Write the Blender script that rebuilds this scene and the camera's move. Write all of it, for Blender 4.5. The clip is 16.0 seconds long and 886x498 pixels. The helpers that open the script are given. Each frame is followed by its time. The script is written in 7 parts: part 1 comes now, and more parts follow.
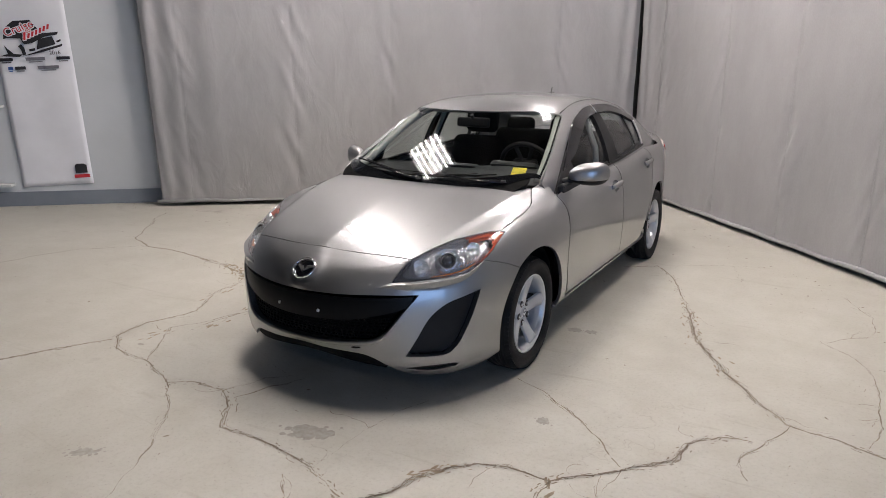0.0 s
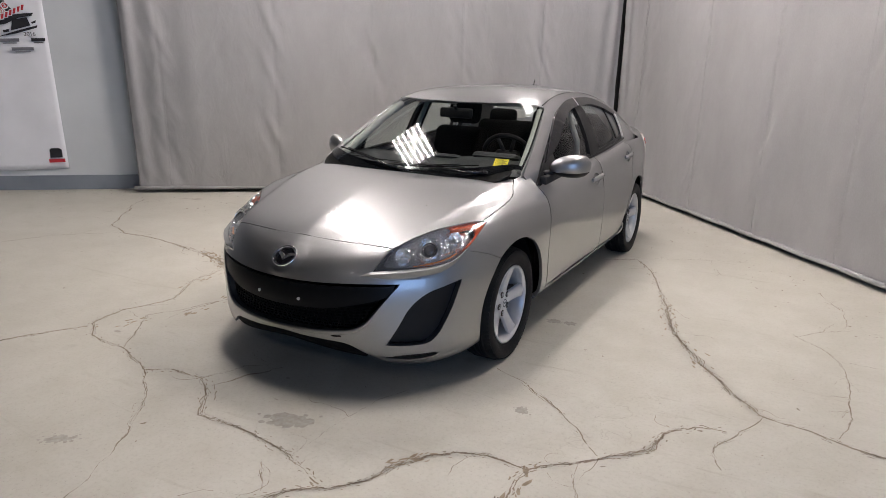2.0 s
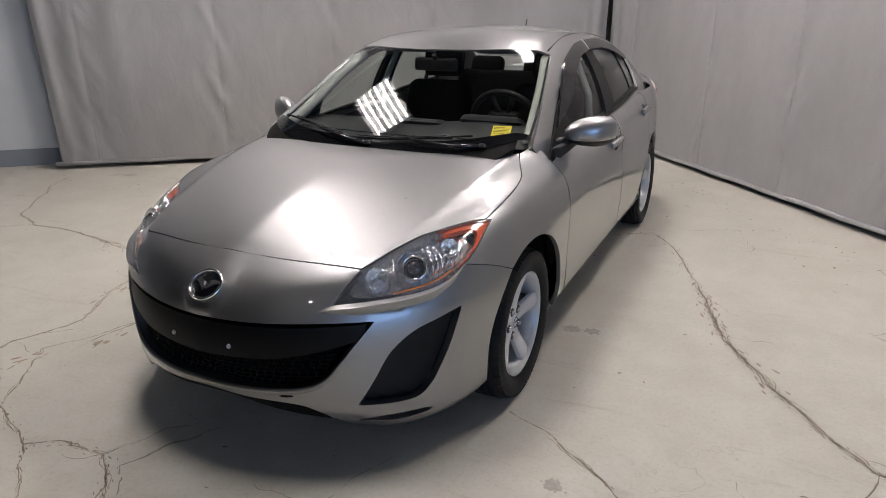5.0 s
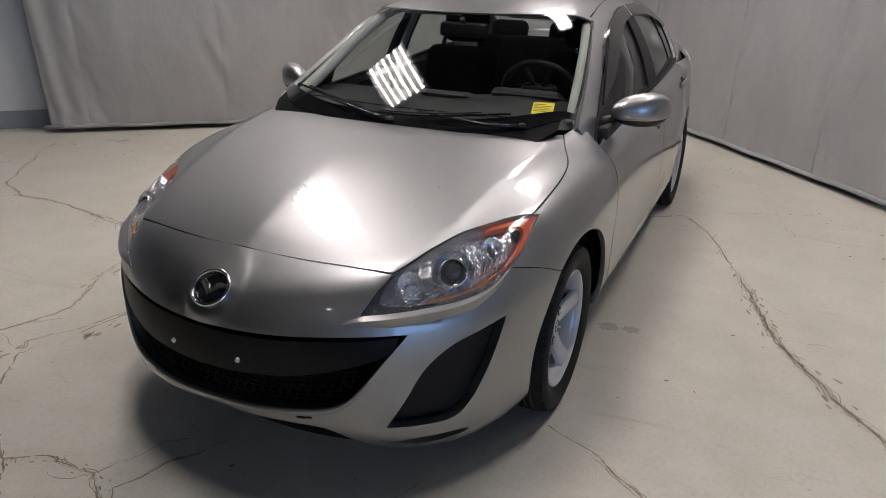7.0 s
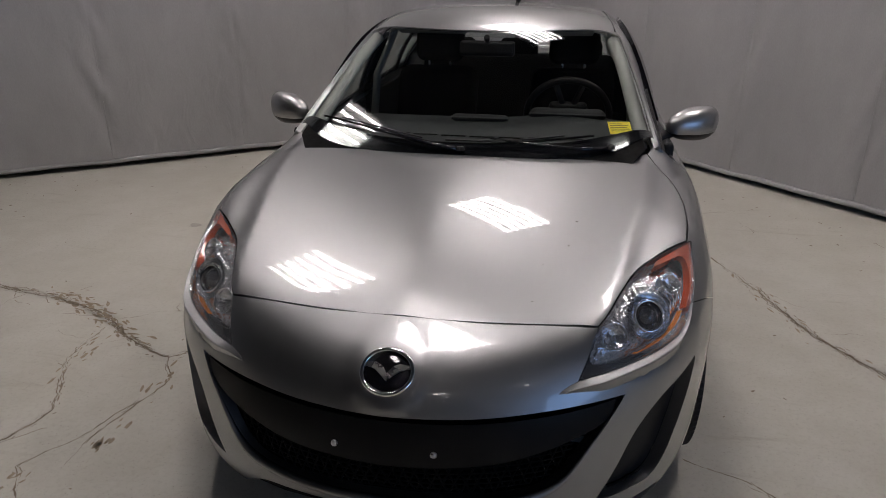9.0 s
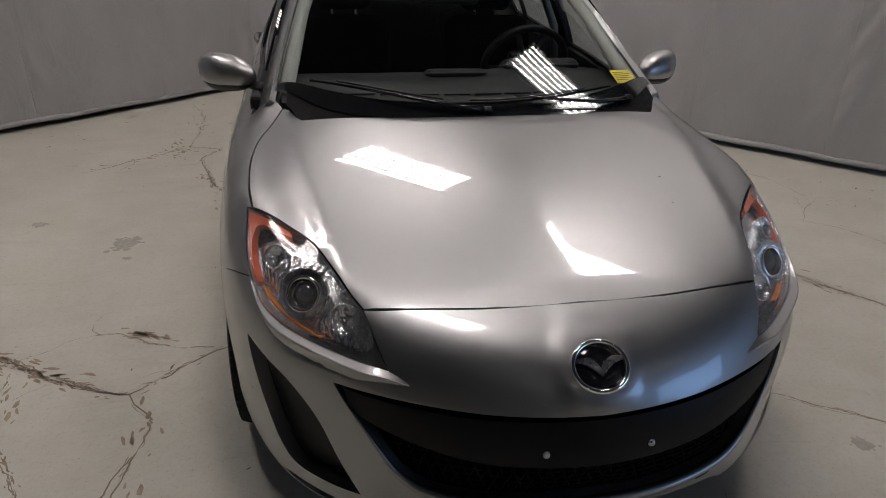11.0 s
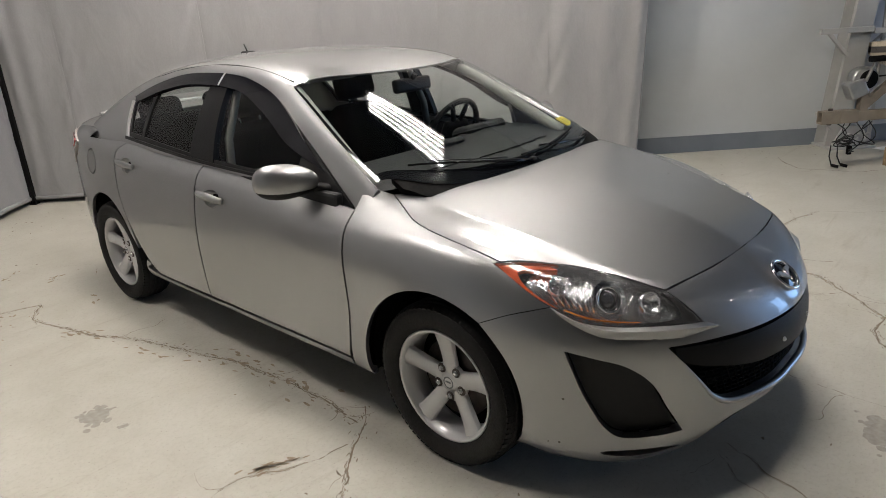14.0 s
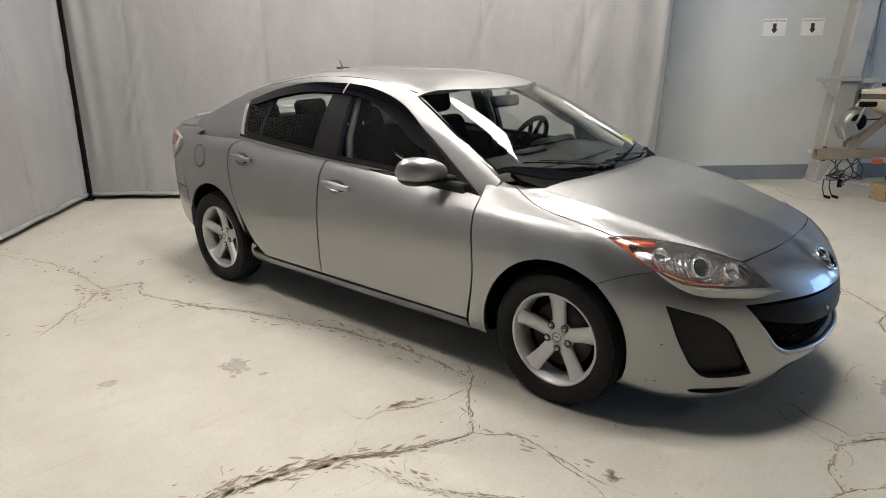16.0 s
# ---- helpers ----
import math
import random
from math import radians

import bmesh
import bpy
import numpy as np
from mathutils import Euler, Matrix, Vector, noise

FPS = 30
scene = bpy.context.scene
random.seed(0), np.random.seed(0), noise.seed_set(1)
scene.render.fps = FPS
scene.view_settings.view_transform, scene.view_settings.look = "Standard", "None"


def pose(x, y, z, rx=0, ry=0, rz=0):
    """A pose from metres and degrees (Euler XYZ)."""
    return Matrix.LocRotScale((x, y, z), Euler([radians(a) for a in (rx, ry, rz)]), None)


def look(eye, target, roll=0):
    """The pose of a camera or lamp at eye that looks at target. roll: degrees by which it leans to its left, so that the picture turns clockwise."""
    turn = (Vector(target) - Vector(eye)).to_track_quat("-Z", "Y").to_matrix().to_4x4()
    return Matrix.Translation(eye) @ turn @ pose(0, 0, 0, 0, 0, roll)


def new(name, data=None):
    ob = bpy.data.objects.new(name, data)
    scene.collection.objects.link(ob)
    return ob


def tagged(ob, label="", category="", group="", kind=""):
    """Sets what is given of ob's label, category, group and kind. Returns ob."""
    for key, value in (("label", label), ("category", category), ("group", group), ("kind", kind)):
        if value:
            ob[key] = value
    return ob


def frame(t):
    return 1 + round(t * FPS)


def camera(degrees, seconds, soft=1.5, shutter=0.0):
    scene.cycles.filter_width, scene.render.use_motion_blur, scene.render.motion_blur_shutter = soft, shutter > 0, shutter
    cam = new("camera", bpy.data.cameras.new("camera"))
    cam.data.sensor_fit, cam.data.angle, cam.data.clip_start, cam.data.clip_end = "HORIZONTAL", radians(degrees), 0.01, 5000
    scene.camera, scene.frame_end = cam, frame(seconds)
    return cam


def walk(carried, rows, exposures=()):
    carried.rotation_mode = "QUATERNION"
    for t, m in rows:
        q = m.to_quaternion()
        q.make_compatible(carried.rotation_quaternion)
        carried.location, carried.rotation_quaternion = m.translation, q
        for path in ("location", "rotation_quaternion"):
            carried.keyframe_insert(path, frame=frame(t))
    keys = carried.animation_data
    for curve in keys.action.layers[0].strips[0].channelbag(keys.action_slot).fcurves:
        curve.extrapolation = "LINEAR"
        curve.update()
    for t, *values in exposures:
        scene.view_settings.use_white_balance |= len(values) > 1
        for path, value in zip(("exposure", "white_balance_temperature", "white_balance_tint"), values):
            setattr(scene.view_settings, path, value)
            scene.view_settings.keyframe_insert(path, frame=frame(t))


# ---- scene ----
cam = camera(66.4, 16.0, soft=0.6)
EXPOSURES = [(0.0, 0.12, 6280, 15), (3.5, 0.1, 6280, 15), (6.0, -0.16, 6230, 15), (7.5, -0.4, 6230, 15), (9.0, -0.9, 6200, 16),
             (10.0, -0.94, 6200, 16), (12.5, -0.65, 6450, 11), (13.5, -0.3, 6400, 10), (14.5, 0.27, 6400, 9), (16.0, 0.33, 6400, 8)]
PATH = [
    (0, (2.131, -3.196, 1.538), (1.157, -1.521, 1.04), 0.4),
    (0.5, (2.129, -3.189, 1.543), (1.133, -1.547, 0.985), -0.1),
    (1, (2.126, -3.193, 1.544), (1.159, -1.528, 1.006), 0.7),
    (1.5, (2.137, -3.205, 1.537), (1.198, -1.518, 1.013), 1.8),
    (2, (2.126, -3.206, 1.529), (1.208, -1.507, 1.009), 1.6),
    (2.5, (2.042, -3.188, 1.519), (1.161, -1.461, 1.027), 1.2),
    (3, (1.966, -3.163, 1.511), (1.134, -1.417, 1.003), 1.3),
    (3.5, (1.892, -2.937, 1.502), (1.059, -1.214, 0.923), 0.2),
    (6, (1.479, -2.173, 1.483), (0.646, -0.488, 0.801), 0.3),
    (6.5, (1.45, -2.12, 1.481), (0.591, -0.46, 0.769), 0.2),
    (7, (1.335, -2.125, 1.482), (0.539, -0.455, 0.723), 1.0),
    (7.5, (1.119, -2.198, 1.481), (0.427, -0.457, 0.782), -1.7),
    (8, (0.892, -2.226, 1.468), (0.279, -0.45, 0.782), 0.0),
    (8.5, (0.626, -2.168, 1.483), (0.113, -0.384, 0.738), -1.2),
    (9, (0.373, -2.161, 1.467), (0.032, -0.324, 0.754), 0.4),
    (9.5, (0.082, -2.214, 1.477), (-0.051, -0.35, 0.766), -0.2),
    (10, (-0.161, -2.146, 1.459), (-0.151, -0.299, 0.693), 0.2),
    (12.5, (-1.309, -1.576, 1.468), (-0.306, -0.083, 0.594), -2.3),
    (13, (-1.647, -1.471, 1.512), (-0.442, -0.095, 0.702), -5.3),
    (13.5, (-1.956, -1.469, 1.512), (-0.622, -0.138, 0.843), -4.7),
    (14, (-2.299, -1.471, 1.543), (-0.935, -0.165, 0.886), -3.9),
    (14.5, (-2.659, -1.43, 1.531), (-1.222, -0.167, 0.947), -2.9),
    (15, (-2.869, -1.465, 1.536), (-1.417, -0.213, 0.967), -0.6),
    (15.5, (-3.057, -1.492, 1.532), (-1.625, -0.222, 0.952), -0.9),
    (16, (-3.166, -1.424, 1.541), (-1.723, -0.165, 0.963), -0.7),
]
walk(cam, [(t, look(eye, target, roll)) for t, eye, target, roll in PATH], EXPOSURES)

# ---------------------------------------------------------------- world and light
world = bpy.data.worlds.new("world")
scene.world = world
world.use_nodes = True
world.node_tree.nodes["Background"].inputs[0].default_value = (0.5, 0.55, 0.6, 1)
world.node_tree.nodes["Background"].inputs[1].default_value = 0.0
TUBE_POWER = 78.0
CEILING_Z = 4.80
LAMP_Z = 4.20
# high-bay lights, as (a, v) in the room's own directions
LIGHTS = [(4.4, 2.0), (1.7, 2.3), (1.7, 5.0), (4.4, 4.8)]
# small round lamps farther down the workshop
ROUND_LIGHTS = [(3.2, 12.4), (5.2, 12.4), (7.4, 9.6)]

# room frame: a runs along the first curtain from the corner, v along the second
ROOM = pose(-0.28, 6.18, 0, 0, 0, 222.5)

# cool daylight in the open shop door, far behind the camera
DOOR_A0, DOOR_A1, DOOR_H, DOOR_V = 0.8, 4.2, 2.4, 14.0
day = new("daylight", bpy.data.lights.new("daylight", "AREA"))
day.data.shape, day.data.size, day.data.size_y = "RECTANGLE", DOOR_A1 - DOOR_A0, DOOR_H
day.data.energy, day.data.color = 120, (0.34, 0.58, 1.0)
day.matrix_world = ROOM @ pose((DOOR_A0 + DOOR_A1) / 2, DOOR_V + 0.12, DOOR_H / 2, -90, 0, 0)


def rp(a, v, z=0.0):
    return ROOM @ Vector((a, v, z))


# ---------------------------------------------------------------- materials
def material(name, color=(0.5, 0.5, 0.5), rough=0.5, metal=0.0, **more):
    m = bpy.data.materials.new(name)
    m.use_nodes = True
    b = m.node_tree.nodes["Principled BSDF"]
    b.inputs["Base Color"].default_value = (*color, 1)
    b.inputs["Roughness"].default_value = rough
    b.inputs["Metallic"].default_value = metal
    for key, value in more.items():
        b.inputs[key.replace("_", " ")].default_value = value
    return m


def node(m, kind, **props):
    n = m.node_tree.nodes.new(kind)
    for key, value in props.items():
        if key == "noise_dimensions":
            n.noise_dimensions = value
    return n


def link(m, a, out, b, inp):
    m.node_tree.links.new(a.outputs[out], b.inputs[inp])


def coords(m, scale=(1, 1, 1)):
    t = m.node_tree.nodes.new("ShaderNodeTexCoord")
    k = m.node_tree.nodes.new("ShaderNodeMapping")
    k.inputs["Scale"].default_value = scale
    link(m, t, "Object", k, "Vector")
    return k


def noise_tex(m, vec, scale, detail=4.0, rough=0.55, distortion=0.0):
    n = m.node_tree.nodes.new("ShaderNodeTexNoise")
    n.inputs["Scale"].default_value = scale
    n.inputs["Detail"].default_value = detail
    n.inputs["Roughness"].default_value = rough
    n.inputs["Distortion"].default_value = distortion
    link(m, vec, 0, n, "Vector")
    return n


def ramp(m, src, out, stops):
    r = m.node_tree.nodes.new("ShaderNodeValToRGB")
    while len(r.color_ramp.elements) < len(stops):
        r.color_ramp.elements.new(0.5)
    for e, (p, c) in zip(r.color_ramp.elements, stops):
        e.position = p
        e.color = (*c, 1) if len(c) == 3 else c
    link(m, src, out, r, "Fac")
    return r


def mix(m, a, b, fac, mode="MIX"):
    """Mixes two colour sockets; fac is a socket or a number."""
    n = m.node_tree.nodes.new("ShaderNodeMix")
    n.data_type = "RGBA"
    n.blend_type = mode
    if isinstance(fac, float):
        n.inputs[0].default_value = fac
    else:
        m.node_tree.links.new(fac, n.inputs[0])
    m.node_tree.links.new(a, n.inputs[6])
    m.node_tree.links.new(b, n.inputs[7])
    return n.outputs[2]


def bump(m, src, strength, distance, after=None):
    n = m.node_tree.nodes.new("ShaderNodeBump")
    n.inputs["Strength"].default_value = strength
    n.inputs["Distance"].default_value = distance
    m.node_tree.links.new(src, n.inputs["Height"])
    if after is not None:
        m.node_tree.links.new(after, n.inputs["Normal"])
    return n.outputs[0]


def bsdf(m):
    return m.node_tree.nodes["Principled BSDF"]


def varied(name, dark, light, scale, rough=0.6, metal=0.0, grain=0.0, grain_scale=60, stretch=(1, 1, 1), spread=0.1, **more):
    """A surface whose colour drifts between two tones, with fine grain in relief."""
    m = material(name, light, rough, metal, **more)
    c = coords(m, stretch)
    n = noise_tex(m, c, scale, 6.0)
    r = ramp(m, n, "Fac", [(0.3, dark), (0.7, light)])
    link(m, r, 0, bsdf(m), "Base Color")
    g = noise_tex(m, c, grain_scale, 3.0)
    rr = ramp(m, g, "Fac", [(0.3, (rough - spread,) * 3), (0.7, (min(1, rough + spread),) * 3)])
    link(m, rr, 0, bsdf(m), "Roughness")
    if grain:
        m.node_tree.links.new(bump(m, g.outputs["Fac"], grain, 0.002), bsdf(m).inputs["Normal"])
    return m


def car_paint():
    """Silver metallic base under a clear, glossy coat."""
    m = material("silver_metallic_paint", (0.42, 0.42, 0.425), 0.38, 1.0)
    b = bsdf(m)
    b.inputs["Coat Weight"].default_value = 1.0
    b.inputs["Coat Roughness"].default_value = 0.025
    c = coords(m)
    flake = noise_tex(m, c, 1100, 2.0)
    r = ramp(m, flake, "Fac", [(0.3, (0.282, 0.284, 0.29)), (0.7, (0.368, 0.37, 0.376))])
    link(m, r, 0, b, "Base Color")
    dust = noise_tex(m, c, 3.0, 5.0)
    rr = ramp(m, dust, "Fac", [(0.3, (0.385,) * 3), (0.75, (0.43,) * 3)])
    link(m, rr, 0, b, "Roughness")
    film = noise_tex(m, c, 14.0, 5.0, 0.7)
    cr = ramp(m, film, "Fac", [(0.35, (0.008,) * 3), (0.8, (0.035,) * 3)])
    link(m, cr, 0, b, "Coat Roughness")
    return m


def concrete():
    m = material("worn_concrete", (0.5, 0.48, 0.44), 0.6)
    c = coords(m)
    big = noise_tex(m, c, 0.55, 5.0, 0.6)
    mid = noise_tex(m, c, 3.2, 6.0, 0.65)
    fine = noise_tex(m, c, 55, 6.0, 0.75)
    a = ramp(m, big, "Fac", [(0.3, (0.515, 0.50, 0.44)), (0.7, (0.585, 0.57, 0.51))])
    b = ramp(m, mid, "Fac", [(0.28, (0.86, 0.85, 0.82)), (0.6, (1, 1, 1))])
    f = ramp(m, fine, "Fac", [(0.26, (0.76, 0.75, 0.725)), (0.50, (1, 1, 1))])
    col = mix(m, a.outputs[0], b.outputs[0], 1.0, "MULTIPLY")
    col = mix(m, col, f.outputs[0], 0.7, "MULTIPLY")
    # scuffs dragged across the slab, and pitting
    scuff = noise_tex(m, coords(m, (0.9, 7.0, 1)), 1.6, 5.0, 0.65, 0.8)
    sc = ramp(m, scuff, "Fac", [(0.60, (1, 1, 1)), (0.74, (0.86, 0.845, 0.82))])
    col = mix(m, col, sc.outputs[0], 1.0, "MULTIPLY")
    pit = noise_tex(m, c, 130, 2.0, 0.5)
    pt = ramp(m, pit, "Fac", [(0.66, (1, 1, 1)), (0.72, (0.62, 0.58, 0.53))])
    col = mix(m, col, pt.outputs[0], 0.8, "MULTIPLY")
    # small dark oil spots
    spot = noise_tex(m, c, 2.1, 3.0, 0.5)
    s = ramp(m, spot, "Fac", [(0.70, (1, 1, 1)), (0.79, (0.62, 0.60, 0.57))])
    col = mix(m, col, s.outputs[0], 1.0, "MULTIPLY")
    # fine hairline crazing
    warp = noise_tex(m, c, 2.0, 4.0, 0.6)
    add = m.node_tree.nodes.new("ShaderNodeVectorMath")
    add.operation = "ADD"
    link(m, c, 0, add, 0)
    link(m, warp, "Color", add, 1)
    vor = m.node_tree.nodes.new("ShaderNodeTexVoronoi")
    vor.feature = "DISTANCE_TO_EDGE"
    vor.inputs["Scale"].default_value = 1.6
    link(m, add, 0, vor, "Vector")
    v = ramp(m, vor, "Distance", [(0.0, (0.74, 0.72, 0.69)), (0.006, (1, 1, 1))])
    gate = noise_tex(m, c, 0.9, 2.0)
    g = ramp(m, gate, "Fac", [(0.60, (0, 0, 0)), (0.72, (1, 1, 1))])
    col = mix(m, col, mix(m, col, v.outputs[0], 1.0, "MULTIPLY"), g.outputs[0])
    m.node_tree.links.new(col, bsdf(m).inputs["Base Color"])
    rr = ramp(m, mid, "Fac", [(0.3, (0.42,) * 3), (0.7, (0.62,) * 3)])
    link(m, rr, 0, bsdf(m), "Roughness")
    nn = bump(m, mid.outputs["Fac"], 0.12, 0.004)
    m.node_tree.links.new(bump(m, fine.outputs["Fac"], 0.25, 0.0015, nn), bsdf(m).inputs["Normal"])
    return m


def curtain_cloth():
    m = material("grey_curtain_cloth", (0.36, 0.355, 0.36), 0.8)
    c = coords(m)
    weave = noise_tex(m, coords(m, (170, 170, 60)), 1.0, 3.0)
    blot = noise_tex(m, coords(m, (1, 1, 0.45)), 1.5, 6.0, 0.6)
    streak = noise_tex(m, coords(m, (9, 9, 0.5)), 1.0, 4.0, 0.6)
    a = ramp(m, blot, "Fac", [(0.32, (0.27, 0.266, 0.27)), (0.68, (0.335, 0.33, 0.334))])
    s = ramp(m, streak, "Fac", [(0.3, (0.99, 0.99, 0.99)), (0.65, (1, 1, 1))])
    w = ramp(m, weave, "Fac", [(0.3, (0.92, 0.92, 0.92)), (0.7, (1, 1, 1))])
    col = mix(m, a.outputs[0], s.outputs[0], 1.0, "MULTIPLY")
    col = mix(m, col, w.outputs[0], 1.0, "MULTIPLY")
    m.node_tree.links.new(col, bsdf(m).inputs["Base Color"])
    crease = noise_tex(m, coords(m, (3.2, 3.2, 1.6)), 1.6, 4.0, 0.5, 0.6)
    nn = bump(m, crease.outputs["Fac"], 0.45, 0.025)
    m.node_tree.links.new(bump(m, weave.outputs["Fac"], 0.15, 0.001, nn), bsdf(m).inputs["Normal"])
    bsdf(m).inputs["Sheen Weight"].default_value = 0.1
    return m


PAINT = car_paint()
FLOOR = concrete()
CLOTH = curtain_cloth()
HEM = varied("grey_hem", (0.26, 0.26, 0.26), (0.34, 0.34, 0.34), 4, 0.7, grain=0.2)
WALL = varied("white_wall_paint", (0.55, 0.575, 0.59), (0.63, 0.655, 0.67), 1.1, 0.6, grain=0.12, grain_scale=45)
BASEPAINT = varied("grey_base_paint", (0.17, 0.19, 0.225), (0.22, 0.245, 0.28), 2.0, 0.5, grain=0.1)
CEIL = varied("dark_roof_deck", (0.06, 0.06, 0.06), (0.10, 0.10, 0.10), 1.0, 0.7)
HOUSING = varied("white_enamel", (0.62, 0.62, 0.62), (0.7, 0.7, 0.7), 3.0, 0.4)
BLACK_PLASTIC = varied("black_plastic", (0.004, 0.004, 0.0045), (0.008, 0.008, 0.009), 8, 0.5, grain=0.15, grain_scale=300, Specular_IOR_Level=0.28)
GLOSS_BLACK = material("gloss_black", (0.008, 0.008, 0.01), 0.08)
SATIN_BLACK = varied("satin_black", (0.003, 0.003, 0.0035), (0.006, 0.006, 0.0065), 8, 0.42, grain=0.08, grain_scale=300, Specular_IOR_Level=0.16)
MATT_BLACK = varied("matt_black", (0.003, 0.003, 0.003), (0.006, 0.006, 0.006), 6, 0.8, Specular_IOR_Level=0.1)
SMOKED = material("smoked_acrylic", (0.004, 0.004, 0.006), 0.02, Specular_IOR_Level=0.3)
RUBBER = varied("tyre_rubber", (0.006, 0.006, 0.0065), (0.012, 0.0115, 0.011), 9, 0.7, grain=0.3, grain_scale=140, Specular_IOR_Level=0.25)
ALLOY = varied("silver_alloy", (0.50, 0.50, 0.505), (0.57, 0.57, 0.575), 5, 0.32, 0.35, spread=0.02, Coat_Weight=0.4)
DARK_STEEL = varied("brake_steel", (0.05, 0.045, 0.04), (0.12, 0.10, 0.09), 12, 0.5, 0.8)
CHROME = material("chrome", (0.85, 0.86, 0.88), 0.06, 1.0)
STEEL = varied("bright_steel", (0.5, 0.5, 0.5), (0.6, 0.6, 0.6), 10, 0.3, 1.0)
SEAT_CLOTH = varied("black_seat_cloth", (0.002, 0.002, 0.0022), (0.0045, 0.0045, 0.0048), 30, 0.9, grain_scale=40, Specular_IOR_Level=0.06)
TRIM_GREY = varied("grey_trim", (0.20, 0.20, 0.19), (0.26, 0.26, 0.245), 5, 0.7)
PILLAR_GREY = varied("pillar_plastic", (0.36, 0.36, 0.335), (0.42, 0.42, 0.39), 6, 0.75, grain=0.15, grain_scale=260)
HEADLINER = varied("headliner_cloth", (0.28, 0.275, 0.26), (0.33, 0.325, 0.31), 9, 0.9)
DASH = varied("dash_plastic", (0.018, 0.019, 0.021), (0.028, 0.029, 0.031), 12, 0.6, grain=0.3, grain_scale=250, Specular_IOR_Level=0.2)


def glass(name, color=(1, 1, 1), rough=0.0, ior=1.45, clear=0.9):
    """A thin pane: part sees through, part mirrors."""
    m = bpy.data.materials.new(name)
    m.use_nodes = True
    t = m.node_tree
    t.nodes.remove(t.nodes["Principled BSDF"])
    out = t.nodes["Material Output"]
    tr = t.nodes.new("ShaderNodeBsdfTransparent")
    tr.inputs[0].default_value = (*color, 1)
    gl = t.nodes.new("ShaderNodeBsdfGlossy")
    gl.inputs["Roughness"].default_value = rough
    lw = t.nodes.new("ShaderNodeLayerWeight")
    lw.inputs["Blend"].default_value = 0.5
    pw = t.nodes.new("ShaderNodeMath")
    pw.operation = "POWER"
    pw.inputs[1].default_value = 5.0
    t.links.new(lw.outputs["Facing"], pw.inputs[0])
    r0 = ((ior - 1) / (ior + 1)) ** 2 * 1.7
    fr = t.nodes.new("ShaderNodeMath")
    fr.operation = "MULTIPLY_ADD"
    fr.inputs[1].default_value = 1 - r0
    fr.inputs[2].default_value = r0
    t.links.new(pw.outputs[0], fr.inputs[0])
    mx = t.nodes.new("ShaderNodeMixShader")
    t.links.new(fr.outputs[0], mx.inputs[0])
    t.links.new(tr.outputs[0], mx.inputs[1])
    t.links.new(gl.outputs[0], mx.inputs[2])
    t.links.new(mx.outputs[0], out.inputs[0])
    return m


WINDSHIELD = glass("windshield_glass", (0.88, 0.92, 0.90), 0.0, 1.5)
SIDEGLASS = glass("side_glass", (0.80, 0.84, 0.82), 0.29, 1.27)
LENS = glass("clear_lens", (0.95, 0.96, 0.97), 0.0, 1.45)


def hazed(m, amount):
    """Adds the milky film of an aged plastic lens."""
    t = m.node_tree
    mx = t.nodes["Mix Shader"]
    film = t.nodes.new("ShaderNodeBsdfDiffuse")
    film.inputs[0].default_value = (0.75, 0.75, 0.74, 1)
    over = t.nodes.new("ShaderNodeMixShader")
    over.inputs[0].default_value = amount
    t.links.new(mx.outputs[0], over.inputs[1])
    t.links.new(film.outputs[0], over.inputs[2])
    t.links.new(over.outputs[0], t.nodes["Material Output"].inputs[0])


hazed(LENS, 0.05)


def emitter(name, color, strength):
    m = material(name, (0.8, 0.8, 0.8), 0.4)
    bsdf(m).inputs["Emission Color"].default_value = (*color, 1)
    bsdf(m).inputs["Emission Strength"].default_value = strength
    return m


TUBE = emitter("fluorescent_tube", (1.0, 0.915, 0.83), TUBE_POWER)


# ---------------------------------------------------------------- mesh helpers
def part(name, data, mat, parent=None, label=""):
    """Links a bmesh or a mesh as one object under parent."""
    if isinstance(data, bmesh.types.BMesh):
        me = bpy.data.meshes.new(name)
        data.to_mesh(me)
        data.free()
    else:
        me = data
    if mat is not None and not me.materials:
        me.materials.append(mat)
    ob = new(name, me)
    if parent is not None:
        ob.parent = parent
    if label:
        tagged(ob, label)
    return ob


def thing(name, label, category, at=None, group="", kind=""):
    ob = new(name)
    ob.empty_display_size = 0.2
    if at is not None:
        ob.matrix_world = at
    return tagged(ob, label, category, group, kind)


def smooth(bm, on=True):
    for f in bm.faces:
        f.smooth = on
    return bm


def box(size, at=(0, 0, 0), turn=None, bevel=0.0, segs=2):
    bm = bmesh.new()
    bmesh.ops.create_cube(bm, size=1, matrix=Matrix.Diagonal((*size, 1)))
    if bevel:
        bmesh.ops.bevel(bm, geom=bm.edges[:], offset=bevel, segments=segs, affect="EDGES", profile=0.5)
    m = Matrix.Translation(at) @ (turn.to_4x4() if turn is not None else Matrix())
    bmesh.ops.transform(bm, matrix=m, verts=bm.verts)
    return bm


def join(*bms):
    """Joins several bmeshes of one part into one."""
    me = bpy.data.meshes.new("tmp")
    out = bmesh.new()
    for b in bms:
        b.to_mesh(me)
        out.from_mesh(me)
        b.free()
    bpy.data.meshes.remove(me)
    return out


